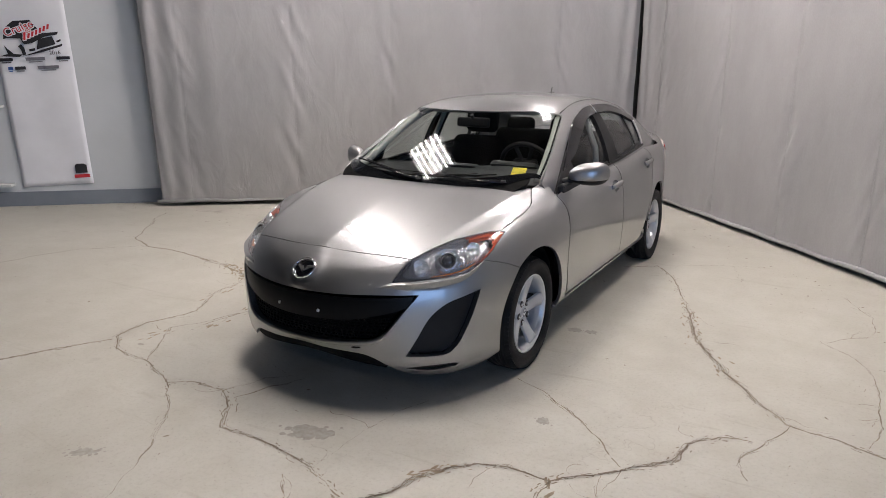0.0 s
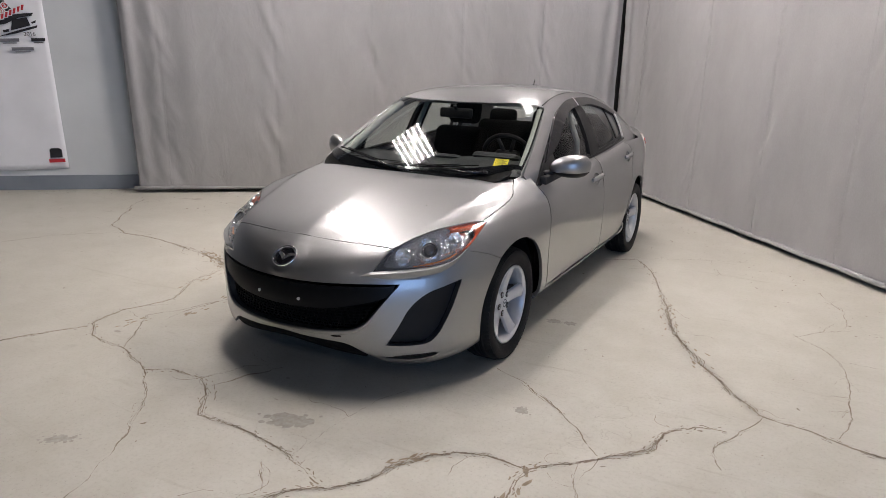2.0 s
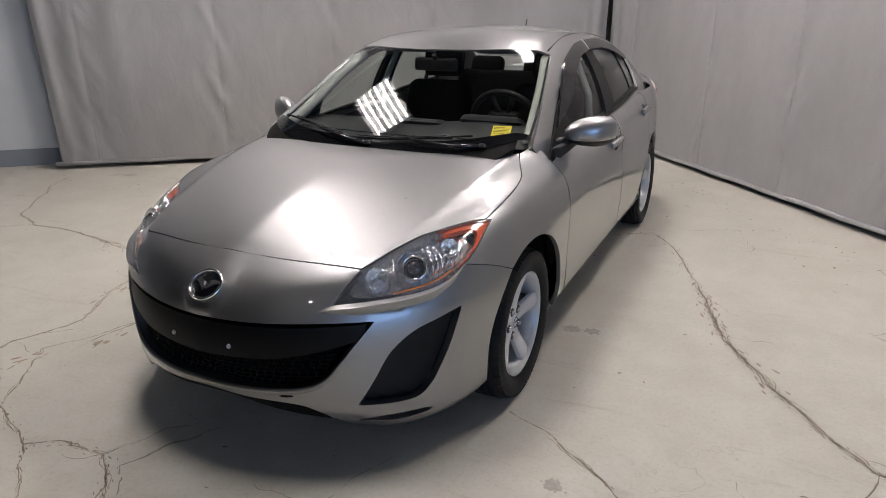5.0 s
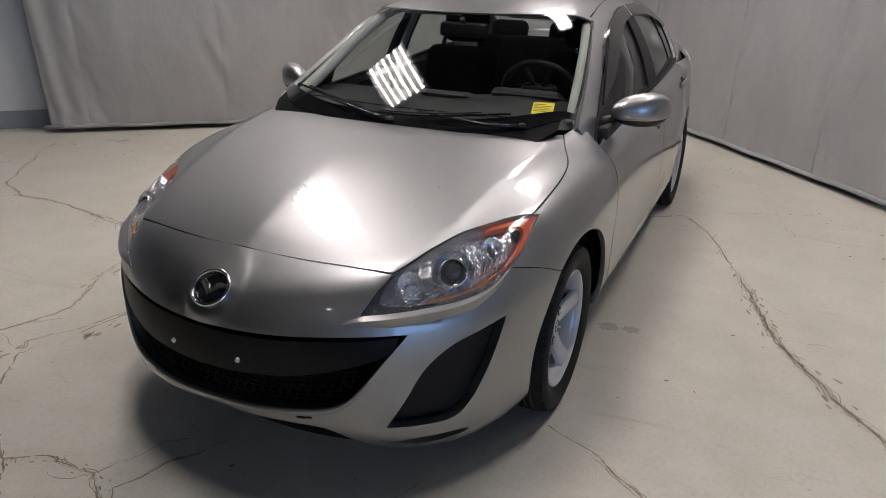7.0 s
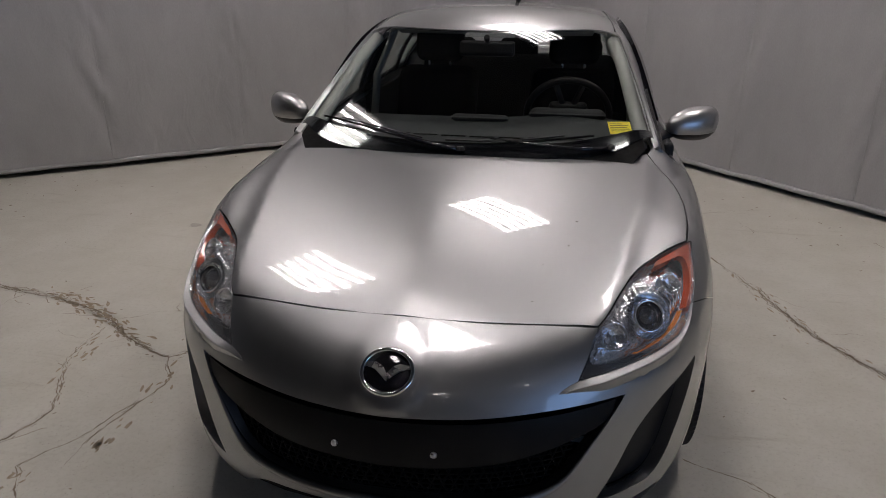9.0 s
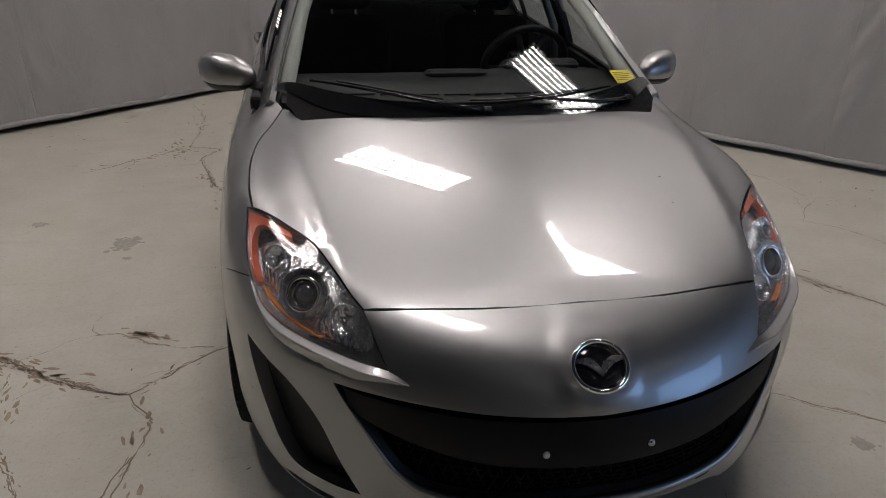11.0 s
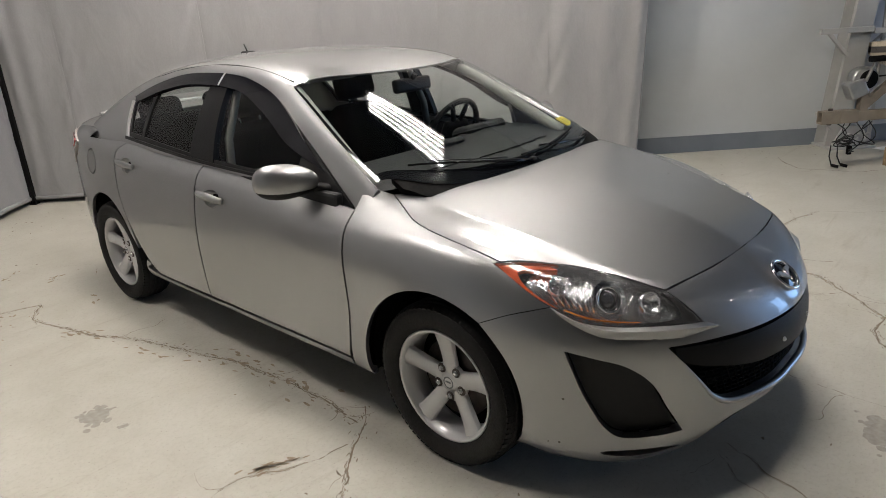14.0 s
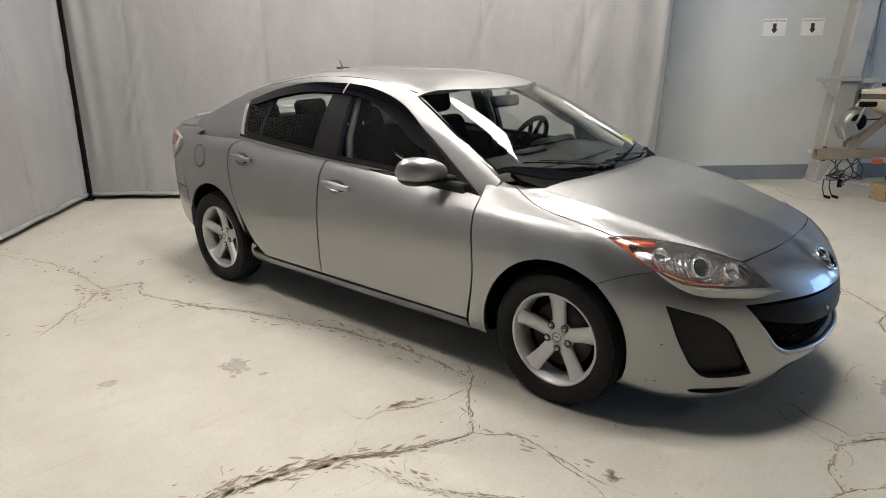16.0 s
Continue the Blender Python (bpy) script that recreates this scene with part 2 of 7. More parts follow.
def tube(points, radius, sides=10, closed=False, caps=True):
    """A round bar along a line of points; radius may be one number or one a point."""
    pts = [Vector(p) for p in points]
    n = len(pts)
    rad = radius if isinstance(radius, (list, tuple)) else [radius] * n
    bm = bmesh.new()
    rings = []
    up = Vector((0, 0, 1))
    for i, p in enumerate(pts):
        if closed:
            d = pts[(i + 1) % n] - pts[i - 1]
        else:
            d = pts[min(i + 1, n - 1)] - pts[max(i - 1, 0)]
        d.normalize()
        s = d.cross(up)
        if s.length < 0.05:
            s = d.cross(Vector((1, 0, 0)))
        s.normalize()
        u = s.cross(d)
        rings.append([bm.verts.new(p + rad[i] * (math.cos(k * math.tau / sides) * s + math.sin(k * math.tau / sides) * u)) for k in range(sides)])
    for i in range(n if closed else n - 1):
        a, b = rings[i], rings[(i + 1) % n]
        for k in range(sides):
            bm.faces.new((a[k], a[(k + 1) % sides], b[(k + 1) % sides], b[k])).smooth = True
    if caps and not closed:
        bm.faces.new(rings[0])
        bm.faces.new(rings[-1][::-1])
    bmesh.ops.recalc_face_normals(bm, faces=bm.faces)
    return bm


def lathe(profile, axis="x", sides=48):
    """Turns a profile of (radius, along) about an axis through the origin."""
    bm = bmesh.new()
    rings = []
    for k in range(sides):
        c, s = math.cos(k * math.tau / sides), math.sin(k * math.tau / sides)
        if axis == "x":
            rings.append([bm.verts.new((h, r * c, r * s)) for r, h in profile])
        elif axis == "y":
            rings.append([bm.verts.new((r * c, h, r * s)) for r, h in profile])
        else:
            rings.append([bm.verts.new((r * c, r * s, h)) for r, h in profile])
    for k in range(sides):
        a, b = rings[k], rings[(k + 1) % sides]
        for i in range(len(profile) - 1):
            bm.faces.new((a[i], a[i + 1], b[i + 1], b[i])).smooth = True
    bmesh.ops.remove_doubles(bm, verts=bm.verts, dist=1e-5)
    bmesh.ops.recalc_face_normals(bm, faces=bm.faces)
    return bm


def extrude_outline(points, depth):
    """A plate in the xy plane, from z = 0 up to depth."""
    bm = bmesh.new()
    f = bm.faces.new([bm.verts.new((x, y, 0)) for x, y in points])
    got = bmesh.ops.extrude_face_region(bm, geom=[f])
    bmesh.ops.translate(bm, vec=(0, 0, depth), verts=[v for v in got["geom"] if isinstance(v, bmesh.types.BMVert)])
    bmesh.ops.recalc_face_normals(bm, faces=bm.faces)
    return bm


def moved(bm, m):
    bmesh.ops.transform(bm, matrix=m, verts=bm.verts)
    if m.determinant() < 0:
        bmesh.ops.reverse_faces(bm, faces=bm.faces)
    return bm


# ---------------------------------------------------------------- the room
def slab(name, a0, a1, v0, v1, z0, z1, mat, label, category):
    """A box of the setting, in the room's own directions."""
    bm = box((a1 - a0, v1 - v0, z1 - z0), ((a0 + a1) / 2, (v0 + v1) / 2, (z0 + z1) / 2))
    ob = part(name, moved(bm, ROOM), mat)
    return tagged(ob, label, category, kind="structure")


A_END, V_END = 26.0, 14.0
WALL_A, WALL_V = -0.40, -0.24
floor = slab("floor", WALL_A - 0.2, A_END + 0.2, WALL_V - 0.2, V_END + 0.2, -0.2, 0.0, FLOOR, "cracked pale concrete workshop floor with worn patches", "floor")
slab("wall_north", WALL_A - 0.2, A_END + 0.2, WALL_V - 0.2, WALL_V, 0.0, CEILING_Z, WALL, "white painted workshop wall behind the banner", "wall")
slab("wall_east", WALL_A - 0.2, WALL_A, WALL_V, V_END, 0.0, CEILING_Z, WALL, "white painted workshop wall with parking notices", "wall")
south = join(box((DOOR_A0 - WALL_A, 0.2, CEILING_Z), ((DOOR_A0 + WALL_A) / 2, V_END + 0.1, CEILING_Z / 2)), box((A_END - DOOR_A1, 0.2, CEILING_Z), ((DOOR_A1 + A_END) / 2, V_END + 0.1, CEILING_Z / 2)),
             box((DOOR_A1 - DOOR_A0, 0.2, CEILING_Z - DOOR_H), ((DOOR_A0 + DOOR_A1) / 2, V_END + 0.1, (CEILING_Z + DOOR_H) / 2)))
tagged(part("wall_south", moved(south, ROOM), WALL), "white painted workshop wall with an open shop door", "wall", kind="structure")
slab("wall_west", A_END, A_END + 0.2, WALL_V, V_END, 0.0, CEILING_Z, WALL, "white painted workshop wall", "wall")
slab("ceiling", WALL_A - 0.2, A_END + 0.2, WALL_V - 0.2, V_END + 0.2, CEILING_Z, CEILING_Z + 0.2, CEIL, "dark steel deck workshop ceiling", "ceiling")
slab("baseboard_1", WALL_A, A_END, WALL_V, WALL_V + 0.012, 0.0, 0.17, BASEPAINT, "dark grey painted base band on the wall", "baseboard")
slab("baseboard_2", WALL_A, WALL_A + 0.012, WALL_V, V_END, 0.0, 0.17, BASEPAINT, "dark grey painted base band on the wall", "baseboard")


def curtain(name, start, end, normal, seams, label, seed, bow=0.0, lean=0.0, height=4.3):
    """A hanging sheet from start to end (room a, v), with seams, puckers and folds, its hem round a rod."""
    holder = thing(name, label, "curtain")
    rnd = random.Random(seed)
    start, end, normal = Vector(start), Vector(end), Vector(normal)
    length = (end - start).length
    along = (end - start) / length
    nu, nv = int(length / 0.018), 110
    bm = bmesh.new()
    grid = []
    edge_folds = [(0.12, 0.045, 0.06), (0.30, 0.03, 0.09), (length - 0.10, 0.05, 0.05), (length - 0.36, 0.035, 0.10), (length - 0.7, 0.025, 0.12)]
    puckers = [(s + rnd.uniform(-0.06, 0.06), rnd.uniform(0.3, 2.6), rnd.uniform(0.15, 0.4), rnd.choice((-1, 1)) * rnd.uniform(0.006, 0.016)) for s in seams for _ in range(9)]
    puckers += [(s + rnd.gauss(0, 0.10), rnd.uniform(0.15, 3.4), rnd.uniform(0.04, 0.13), rnd.choice((-1, 1)) * rnd.uniform(0.004, 0.009)) for s in list(seams) + [0.15, length - 0.2] for _ in range(26)]
    for j in range(nv + 1):
        z = 0.075 + (height - 0.075) * (j / nv) ** 1.35
        row = []
        for i in range(nu + 1):
            u = length * i / nu
            d = bow * math.sin(math.pi * u / length) * (0.35 + 0.65 * math.exp(-0.7 * z)) + 0.030 * noise.noise((u * 0.55, z * 0.16, seed)) + 0.008 * noise.noise((u * 1.4, z * 0.5, seed + 7)) + 0.0022 * noise.noise((u * 5, z * 2.3, seed + 3))
            for s in seams:
                d -= 0.006 * math.exp(-((u - s) / 0.018) ** 2)
                d += 0.016 * math.exp(-((u - s - 0.09) / 0.07) ** 2) * (0.5 + 0.5 * noise.noise((s, z * 1.1, seed)))
            for s, depth, wide in edge_folds:
                d += depth * math.exp(-((u - s - 0.03 * math.sin(z * 1.3 + s)) / wide) ** 2) * min(1, 0.25 + 0.35 * z)
            for s, pz, tall, deep in puckers:
                d += deep * math.exp(-((u - s - 0.35 * (z - pz)) / 0.045) ** 2 - ((z - pz) / tall) ** 2)
            p = start + along * (u + lean * z * (u / length) ** 3) + normal * d
            row.append(bm.verts.new(rp(p.x, p.y, z)))
        grid.append(row)
    for j in range(nv):
        for i in range(nu):
            bm.faces.new((grid[j][i], grid[j][i + 1], grid[j + 1][i + 1], grid[j + 1][i])).smooth = True
    cloth = part("cloth", bm, CLOTH, holder)
    cloth.modifiers.new("thick", "SOLIDIFY").thickness = 0.004
    pts = [rp(*(start + normal * (bow * math.sin(math.pi * k / 30)) + along * (length * k / 30 if 0 < k < 30 else (-0.02 if k == 0 else length + 0.06))), 0.062 + 0.004 * math.sin(k * 1.7 + seed)) for k in range(31)]
    part("hem_rod", tube(pts, 0.021, 10), HEM, holder, "grey cloth hem wrapped round a weight rod")
    for k, s in enumerate(seams):
        p = start + along * (s + 0.012)
        sag = bow * math.sin(math.pi * s / length)
        rise = [(0.09 + 0.25 * n, 0.012 + sag * (0.35 + 0.65 * math.exp(-0.7 * (0.09 + 0.25 * n)))) for n in range(17)]
        part("seam", tube([rp(p.x + normal.x * o, p.y + normal.y * o, z) for z, o in rise], 0.002, 5), CLOTH, holder)
    return holder


curtain("curtain", (0.10, 0.06), (6.12, 0.08), (0, 1), [1.1, 2.16, 3.27, 4.42, 5.66], "grey cloth backdrop curtain hanging from ceiling to floor", 11, 0.10, 0.035)
curtain("curtain", (0.08, 0.06), (0.303, 6.02), (1, 0), [0.62, 2.0, 3.1, 4.15, 5.14], "grey cloth backdrop curtain hanging beside the car", 29, lean=0.05)
post = thing("corner_post", "black steel post in the gap between the two curtains", "post")
part("tube", moved(box((0.045, 0.045, CEILING_Z), (0.105, 0.085, CEILING_Z / 2), bevel=0.006), ROOM), MATT_BLACK, post)
part("base_plate", moved(box((0.07, 0.07, 0.012), (0.105, 0.085, 0.006)), ROOM), MATT_BLACK, post)


def high_bay(a, v, turn=0.0):
    """A six-tube high-bay light hung from the ceiling."""
    at = ROOM @ pose(a, v, LAMP_Z, 0, 0, turn)
    lamp = thing("high_bay_light", "white six-tube fluorescent high-bay light hung from the ceiling", "ceiling light", at, "high-bay lights")
    bm = box((0.60, 1.22, 0.012), (0, 0, 0.10))
    for s in (-1, 1):
        bm = join(bm, box((0.012, 1.22, 0.10), (s * 0.30, 0, 0.055)), box((0.60, 0.012, 0.10), (0, s * 0.61, 0.055)))
    part("housing", bm, HOUSING, lamp)
    for k in range(6):
        x = (k - 2.5) * 0.095
        part("tube", tube([(x, -0.59, 0.03), (x, 0.59, 0.03)], 0.018, 8), TUBE, lamp)
        if k < 5:
            part("reflector", box((0.006, 1.18, 0.05), (x + 0.0475, 0, 0.05)), HOUSING, lamp)
    for s in (-1, 1):
        part("hanger", tube([(0, s * 0.45, 0.105), (0, s * 0.45, CEILING_Z - LAMP_Z)], 0.006, 6), STEEL, lamp)


def round_bay(a, v):
    """A small round lamp in a spun reflector, hung from the ceiling."""
    at = ROOM @ pose(a, v, LAMP_Z)
    lamp = thing("round_light", "small round workshop lamp in a spun metal reflector", "ceiling light", at, "round lights")
    part("reflector", lathe([(0.04, 0.16), (0.08, 0.14), (0.15, 0.02), (0.16, 0.0)], "z", 32), HOUSING, lamp)
    part("bulb", lathe([(0.0, 0.03), (0.09, 0.034), (0.115, 0.045)], "z", 24), TUBE, lamp)
    part("stem", tube([(0, 0, 0.15), (0, 0, CEILING_Z - LAMP_Z)], 0.008, 8), STEEL, lamp)


for a, v in LIGHTS:
    high_bay(a, v)
for a, v in ROUND_LIGHTS:
    round_bay(a, v)

# ---------------------------------------------------------------- the car: master surfaces
from mathutils.bvhtree import BVHTree
from mathutils.geometry import delaunay_2d_cdt


def spline(xs, ys, slope0=None):
    """A smooth curve through a few knots (natural cubic, or with a given first slope)."""
    xs, ys = np.asarray(xs, float), np.asarray(ys, float)
    n = len(xs)
    h = np.diff(xs)
    a = np.zeros((n, n))
    r = np.zeros(n)
    a[0, 0] = a[-1, -1] = 1
    if slope0 is not None:
        a[0, 0], a[0, 1] = 2 * h[0], h[0]
        r[0] = 6 * ((ys[1] - ys[0]) / h[0] - slope0)
    for i in range(1, n - 1):
        a[i, i - 1], a[i, i], a[i, i + 1] = h[i - 1], 2 * (h[i - 1] + h[i]), h[i]
        r[i] = 6 * ((ys[i + 1] - ys[i]) / h[i] - (ys[i] - ys[i - 1]) / h[i - 1])
    m = np.linalg.solve(a, r)

    def at(t):
        t = np.atleast_1d(np.asarray(t, float))
        i = np.clip(np.searchsorted(xs, t) - 1, 0, n - 2)
        d = t - xs[i]
        return ys[i] + d * ((ys[i + 1] - ys[i]) / h[i] - h[i] * (2 * m[i] + m[i + 1]) / 6) + d * d * m[i] / 2 + d ** 3 * (m[i + 1] - m[i]) / (6 * h[i])
    return at


class Master:
    """A closed, mirror-symmetric guide surface lofted through cross sections; panels are laid on it."""

    def __init__(self, ys, rows, ny, ns, nose=True, ease=4, form=None):
        # rows: for each section point a pair of lists, half width and height, one value a station
        k = np.arange(len(ys), dtype=float)
        t = np.linspace(0, len(ys) - 1, ny)
        y = spline(k, ys, 0.0 if nose else None)(t)
        xs = np.array([np.maximum(spline(k, r[0])(t), 0) for r in rows])
        zs = np.array([spline(k, r[1])(t) for r in rows])
        self.verts, self.faces = [], []
        m = len(rows)
        self.n = 2 * ns - 1
        for j in range(ny):
            # chord-length parameter round the section
            d = np.hypot(np.diff(xs[:, j]), np.diff(zs[:, j])) ** 0.6 + 1e-4
            c = np.concatenate(([0], np.cumsum(d)))
            # mirror on both ends so that the section is level at the centre line
            cc = np.concatenate((-c[1:3][::-1], c, 2 * c[-1] - c[-3:-1][::-1]))
            xx = np.concatenate((-xs[1:3, j][::-1], xs[:, j], -xs[-3:-1, j][::-1]))
            zz = np.concatenate((zs[1:3, j][::-1], zs[:, j], zs[-3:-1, j][::-1]))
            q = np.linspace(0, c[-1], ns)
            px, pz = spline(cc, xx)(q), spline(cc, zz)(q)
            px[0] = px[-1] = 0
            half = [(px[i], y[j], pz[i]) for i in range(ns)]
            ring = half + [(-px[i], y[j], pz[i]) for i in range(ns - 2, 0, -1)]
            self.verts += ring
        n = 2 * ns - 2
        g = np.array(self.verts).reshape(ny, n, 3)
        for _ in range(ease):
            h = g.copy()
            h[1:-1] = 0.25 * g[:-2] + 0.5 * g[1:-1] + 0.25 * g[2:]
            g = 0.25 * np.roll(h, 1, 1) + 0.5 * h + 0.25 * np.roll(h, -1, 1)
        self.verts = [Vector(p) for p in g.reshape(-1, 3)]
        if form is not None:
            self.verts = [form(p) for p in self.verts]
        for j in range(ny - 1):
            for i in range(n):
                a, b = j * n + i, j * n + (i + 1) % n
                self.faces.append((a, b, b + n, a + n))
        self.tree = BVHTree.FromPolygons(self.verts, self.faces, epsilon=0.0)
        me = bpy.data.meshes.new("guide")
        me.from_pydata(self.verts, [], self.faces)
        self.normals = [v.normal.copy() for v in me.vertices]
        bpy.data.meshes.remove(me)

    def cast(self, o, d):
        """The outermost meeting with a ray that comes in from outside, with a smoothed outward normal."""
        p, nrm, i, _ = self.tree.ray_cast(o, d)
        if p is None:
            return None
        w = [1 / ((self.verts[v] - p).length + 1e-5) ** 2 for v in self.faces[i]]
        nn = Vector()
        for v, q in zip(self.faces[i], w):
            nn += self.normals[v] * q
        nn.normalize()
        if nn.dot(d) > 0:
            nn = -nn
        return p, nn


def hood_line(y):
    """Half width of the hood's crease, from the lamp to the foot of the windshield."""
    return 0.455 + 0.19 * min(1, max(0, (y + 0.68) / 0.90)) ** 0.62


def crest(p):
    """Creases pressed into the smooth guide surface: hood, fender tops, nose."""
    ax = abs(p.x)
    if p.z > 0.8 and 0.1 < p.y < 0.7:
        p.z += 0.036 * math.exp(-((ax - 0.685) / 0.055) ** 2 - ((p.y - 0.42) / 0.085) ** 2)
    if p.z > 0.6 and -0.85 < p.y < 0.45:
        # the hood drops away outside its crease and is peaked along the middle
        fade = max(0, min(1, (p.y + 0.74) / 0.10)) * max(0, min(1, (0.42 - p.y) / 0.30))
        d = ax - hood_line(p.y)
        if d > 0:
            p.z -= fade * 0.027 * (1 - math.exp(-d / 0.045)) * math.exp(-(d / 0.125) ** 2)
        p.z += fade * min(1, max(0, -0.02 - p.y) / 0.42) * 0.014 * math.exp(-math.sqrt(ax * ax + 0.00006) / 0.16)
    # crest along the top of the fender, from the lamp's rear corner over the wheel
    if 0.6 < p.z < 0.92 and -0.26 < p.y < 0.9 and ax > 0.6:
        zl = 0.786 + 0.040 * math.sin(math.pi / 2 * min(1, max(0, (p.y + 0.2) / 0.36)))
        fade = max(0, min(1, (p.y + 0.24) / 0.10)) * max(0, min(1, (0.85 - p.y) / 0.60))
        d = p.z - zl
        out = 0.011 * math.exp(-math.sqrt(d * d + 0.00006) / (0.045 if d > 0 else 0.085))
        p.x += math.copysign(fade * out, p.x)
        p.z += fade * out * 0.4
    # the nose: a soft peak in the middle and a mound that carries the badge
    if p.y < -0.6 and 0.52 < p.z < 0.74:
        fade = max(0, min(1, (p.z - 0.53) / 0.05)) * max(0, min(1, (0.75 - p.z) / 0.04))
        p.y -= fade * 0.007 * math.exp(-math.sqrt(ax * ax + 0.0002) / 0.13)
        r = math.hypot(p.x / 1.1, (p.z - 0.640) / 0.95)
        p.y -= 0.009 / (1 + math.exp((r - 0.083) / 0.006))
    return p


# stations along the car; the front axle is at y = 0 and the nose points to -y
ST = [-0.915, -0.88, -0.80, -0.70, -0.55, -0.35, -0.10, 0.25, 0.60, 1.20, 1.90, 2.64, 3.05, 3.35, 3.55, 3.62]
BODY = Master(ST, [
    ([0] * 16, [0.42, 0.27, 0.19, 0.145, 0.128, 0.14, 0.165, 0.18, 0.18, 0.18, 0.18, 0.18, 0.21, 0.26, 0.36, 0.60]),
    ([0, 0.16, 0.30, 0.40, 0.52, 0.58, 0.60, 0.60, 0.60, 0.60, 0.60, 0.60, 0.56, 0.48, 0.30, 0],
     [0.42, 0.275, 0.19, 0.14, 0.118, 0.134, 0.165, 0.18, 0.18, 0.18, 0.18, 0.18, 0.21, 0.26, 0.37, 0.60]),
    ([0, 0.22, 0.39, 0.525, 0.665, 0.76, 0.815, 0.825, 0.825, 0.825, 0.825, 0.82, 0.77, 0.66, 0.42, 0],
     [0.42, 0.33, 0.245, 0.182, 0.152, 0.168, 0.225, 0.24, 0.24, 0.24, 0.24, 0.25, 0.29, 0.34, 0.45, 0.61]),
    ([0, 0.24, 0.425, 0.56, 0.70, 0.80, 0.855, 0.862, 0.86, 0.86, 0.862, 0.85, 0.80, 0.70, 0.47, 0],
     [0.425, 0.41, 0.39, 0.38, 0.38, 0.38, 0.38, 0.38, 0.38, 0.38, 0.38, 0.40, 0.44, 0.48, 0.55, 0.62]),
    ([0, 0.235, 0.42, 0.56, 0.70, 0.80, 0.855, 0.868, 0.870, 0.870, 0.868, 0.85, 0.80, 0.71, 0.49, 0],
     [0.43, 0.47, 0.505, 0.53, 0.55, 0.56, 0.57, 0.58, 0.58, 0.58, 0.60, 0.62, 0.64, 0.66, 0.66, 0.63]),
    ([0, 0.20, 0.375, 0.52, 0.655, 0.760, 0.820, 0.845, 0.852, 0.850, 0.845, 0.82, 0.785, 0.70, 0.49, 0],
     [0.435, 0.52, 0.58, 0.62, 0.66, 0.69, 0.72, 0.76, 0.78, 0.80, 0.82, 0.84, 0.85, 0.85, 0.78, 0.64]),
    ([0, 0.15, 0.31, 0.455, 0.585, 0.680, 0.735, 0.755, 0.765, 0.780, 0.785, 0.77, 0.73, 0.66, 0.45, 0],
     [0.44, 0.55, 0.625, 0.675, 0.725, 0.775, 0.830, 0.870, 0.885, 0.925, 0.955, 0.985, 0.99, 0.985, 0.89, 0.65]),
    ([0, 0.10, 0.22, 0.34, 0.45, 0.51, 0.55, 0.57, 0.56, 0.50, 0.50, 0.50, 0.48, 0.43, 0.30, 0],
     [0.44, 0.57, 0.653, 0.704, 0.748, 0.799, 0.859, 0.922, 0.930, 0.93, 0.96, 1.01, 1.05, 1.055, 0.95, 0.655]),
    ([0] * 16, [0.44, 0.58, 0.665, 0.713, 0.767, 0.826, 0.884, 0.934, 0.938, 0.94, 0.96, 1.02, 1.06, 1.065, 0.98, 0.66]),
], 220, 150, ease=12, form=crest)

GST = [-0.15, 0.05, 0.25, 0.50, 0.80, 1.04, 1.35, 1.80, 2.20, 2.55, 2.90, 3.20]
CABIN = Master(GST, [
    ([0] * 12, [0.60] * 12),
    ([0.70, 0.70, 0.70, 0.70, 0.72, 0.74, 0.75, 0.75, 0.74, 0.72, 0.70, 0.66], [0.60] * 12),
    ([0.775, 0.765, 0.755, 0.748, 0.755, 0.765, 0.775, 0.78, 0.772, 0.755, 0.725, 0.69],
     [0.70, 0.76, 0.82, 0.87, 0.905, 0.92, 0.935, 0.955, 0.975, 0.985, 0.985, 0.96]),
    ([0.765, 0.745, 0.725, 0.705, 0.69, 0.688, 0.690, 0.69, 0.688, 0.68, 0.665, 0.66],
     [0.73, 0.805, 0.88, 0.955, 1.045, 1.12, 1.16, 1.172, 1.155, 1.115, 1.05, 0.98]),
    ([0.735, 0.718, 0.700, 0.673, 0.626, 0.584, 0.562, 0.56, 0.565, 0.58, 0.605, 0.62],
     [0.735, 0.824, 0.915, 1.033, 1.180, 1.289, 1.345, 1.355, 1.326, 1.250, 1.134, 1.012]),
    ([0.56, 0.55, 0.54, 0.52, 0.49, 0.46, 0.45, 0.45, 0.45, 0.46, 0.47, 0.48],
     [0.722, 0.840, 0.953, 1.087, 1.243, 1.344, 1.383, 1.390, 1.36, 1.286, 1.166, 1.034]),
    ([0.30, 0.30, 0.30, 0.29, 0.27, 0.25, 0.24, 0.24, 0.24, 0.25, 0.26, 0.26],
     [0.722, 0.850, 0.975, 1.118, 1.277, 1.369, 1.405, 1.411, 1.384, 1.310, 1.186, 1.046]),
    ([0] * 12, [0.728, 0.858, 0.985, 1.129, 1.287, 1.377, 1.414, 1.420, 1.393, 1.320, 1.194, 1.05]),
], 110, 60, nose=False, ease=12)


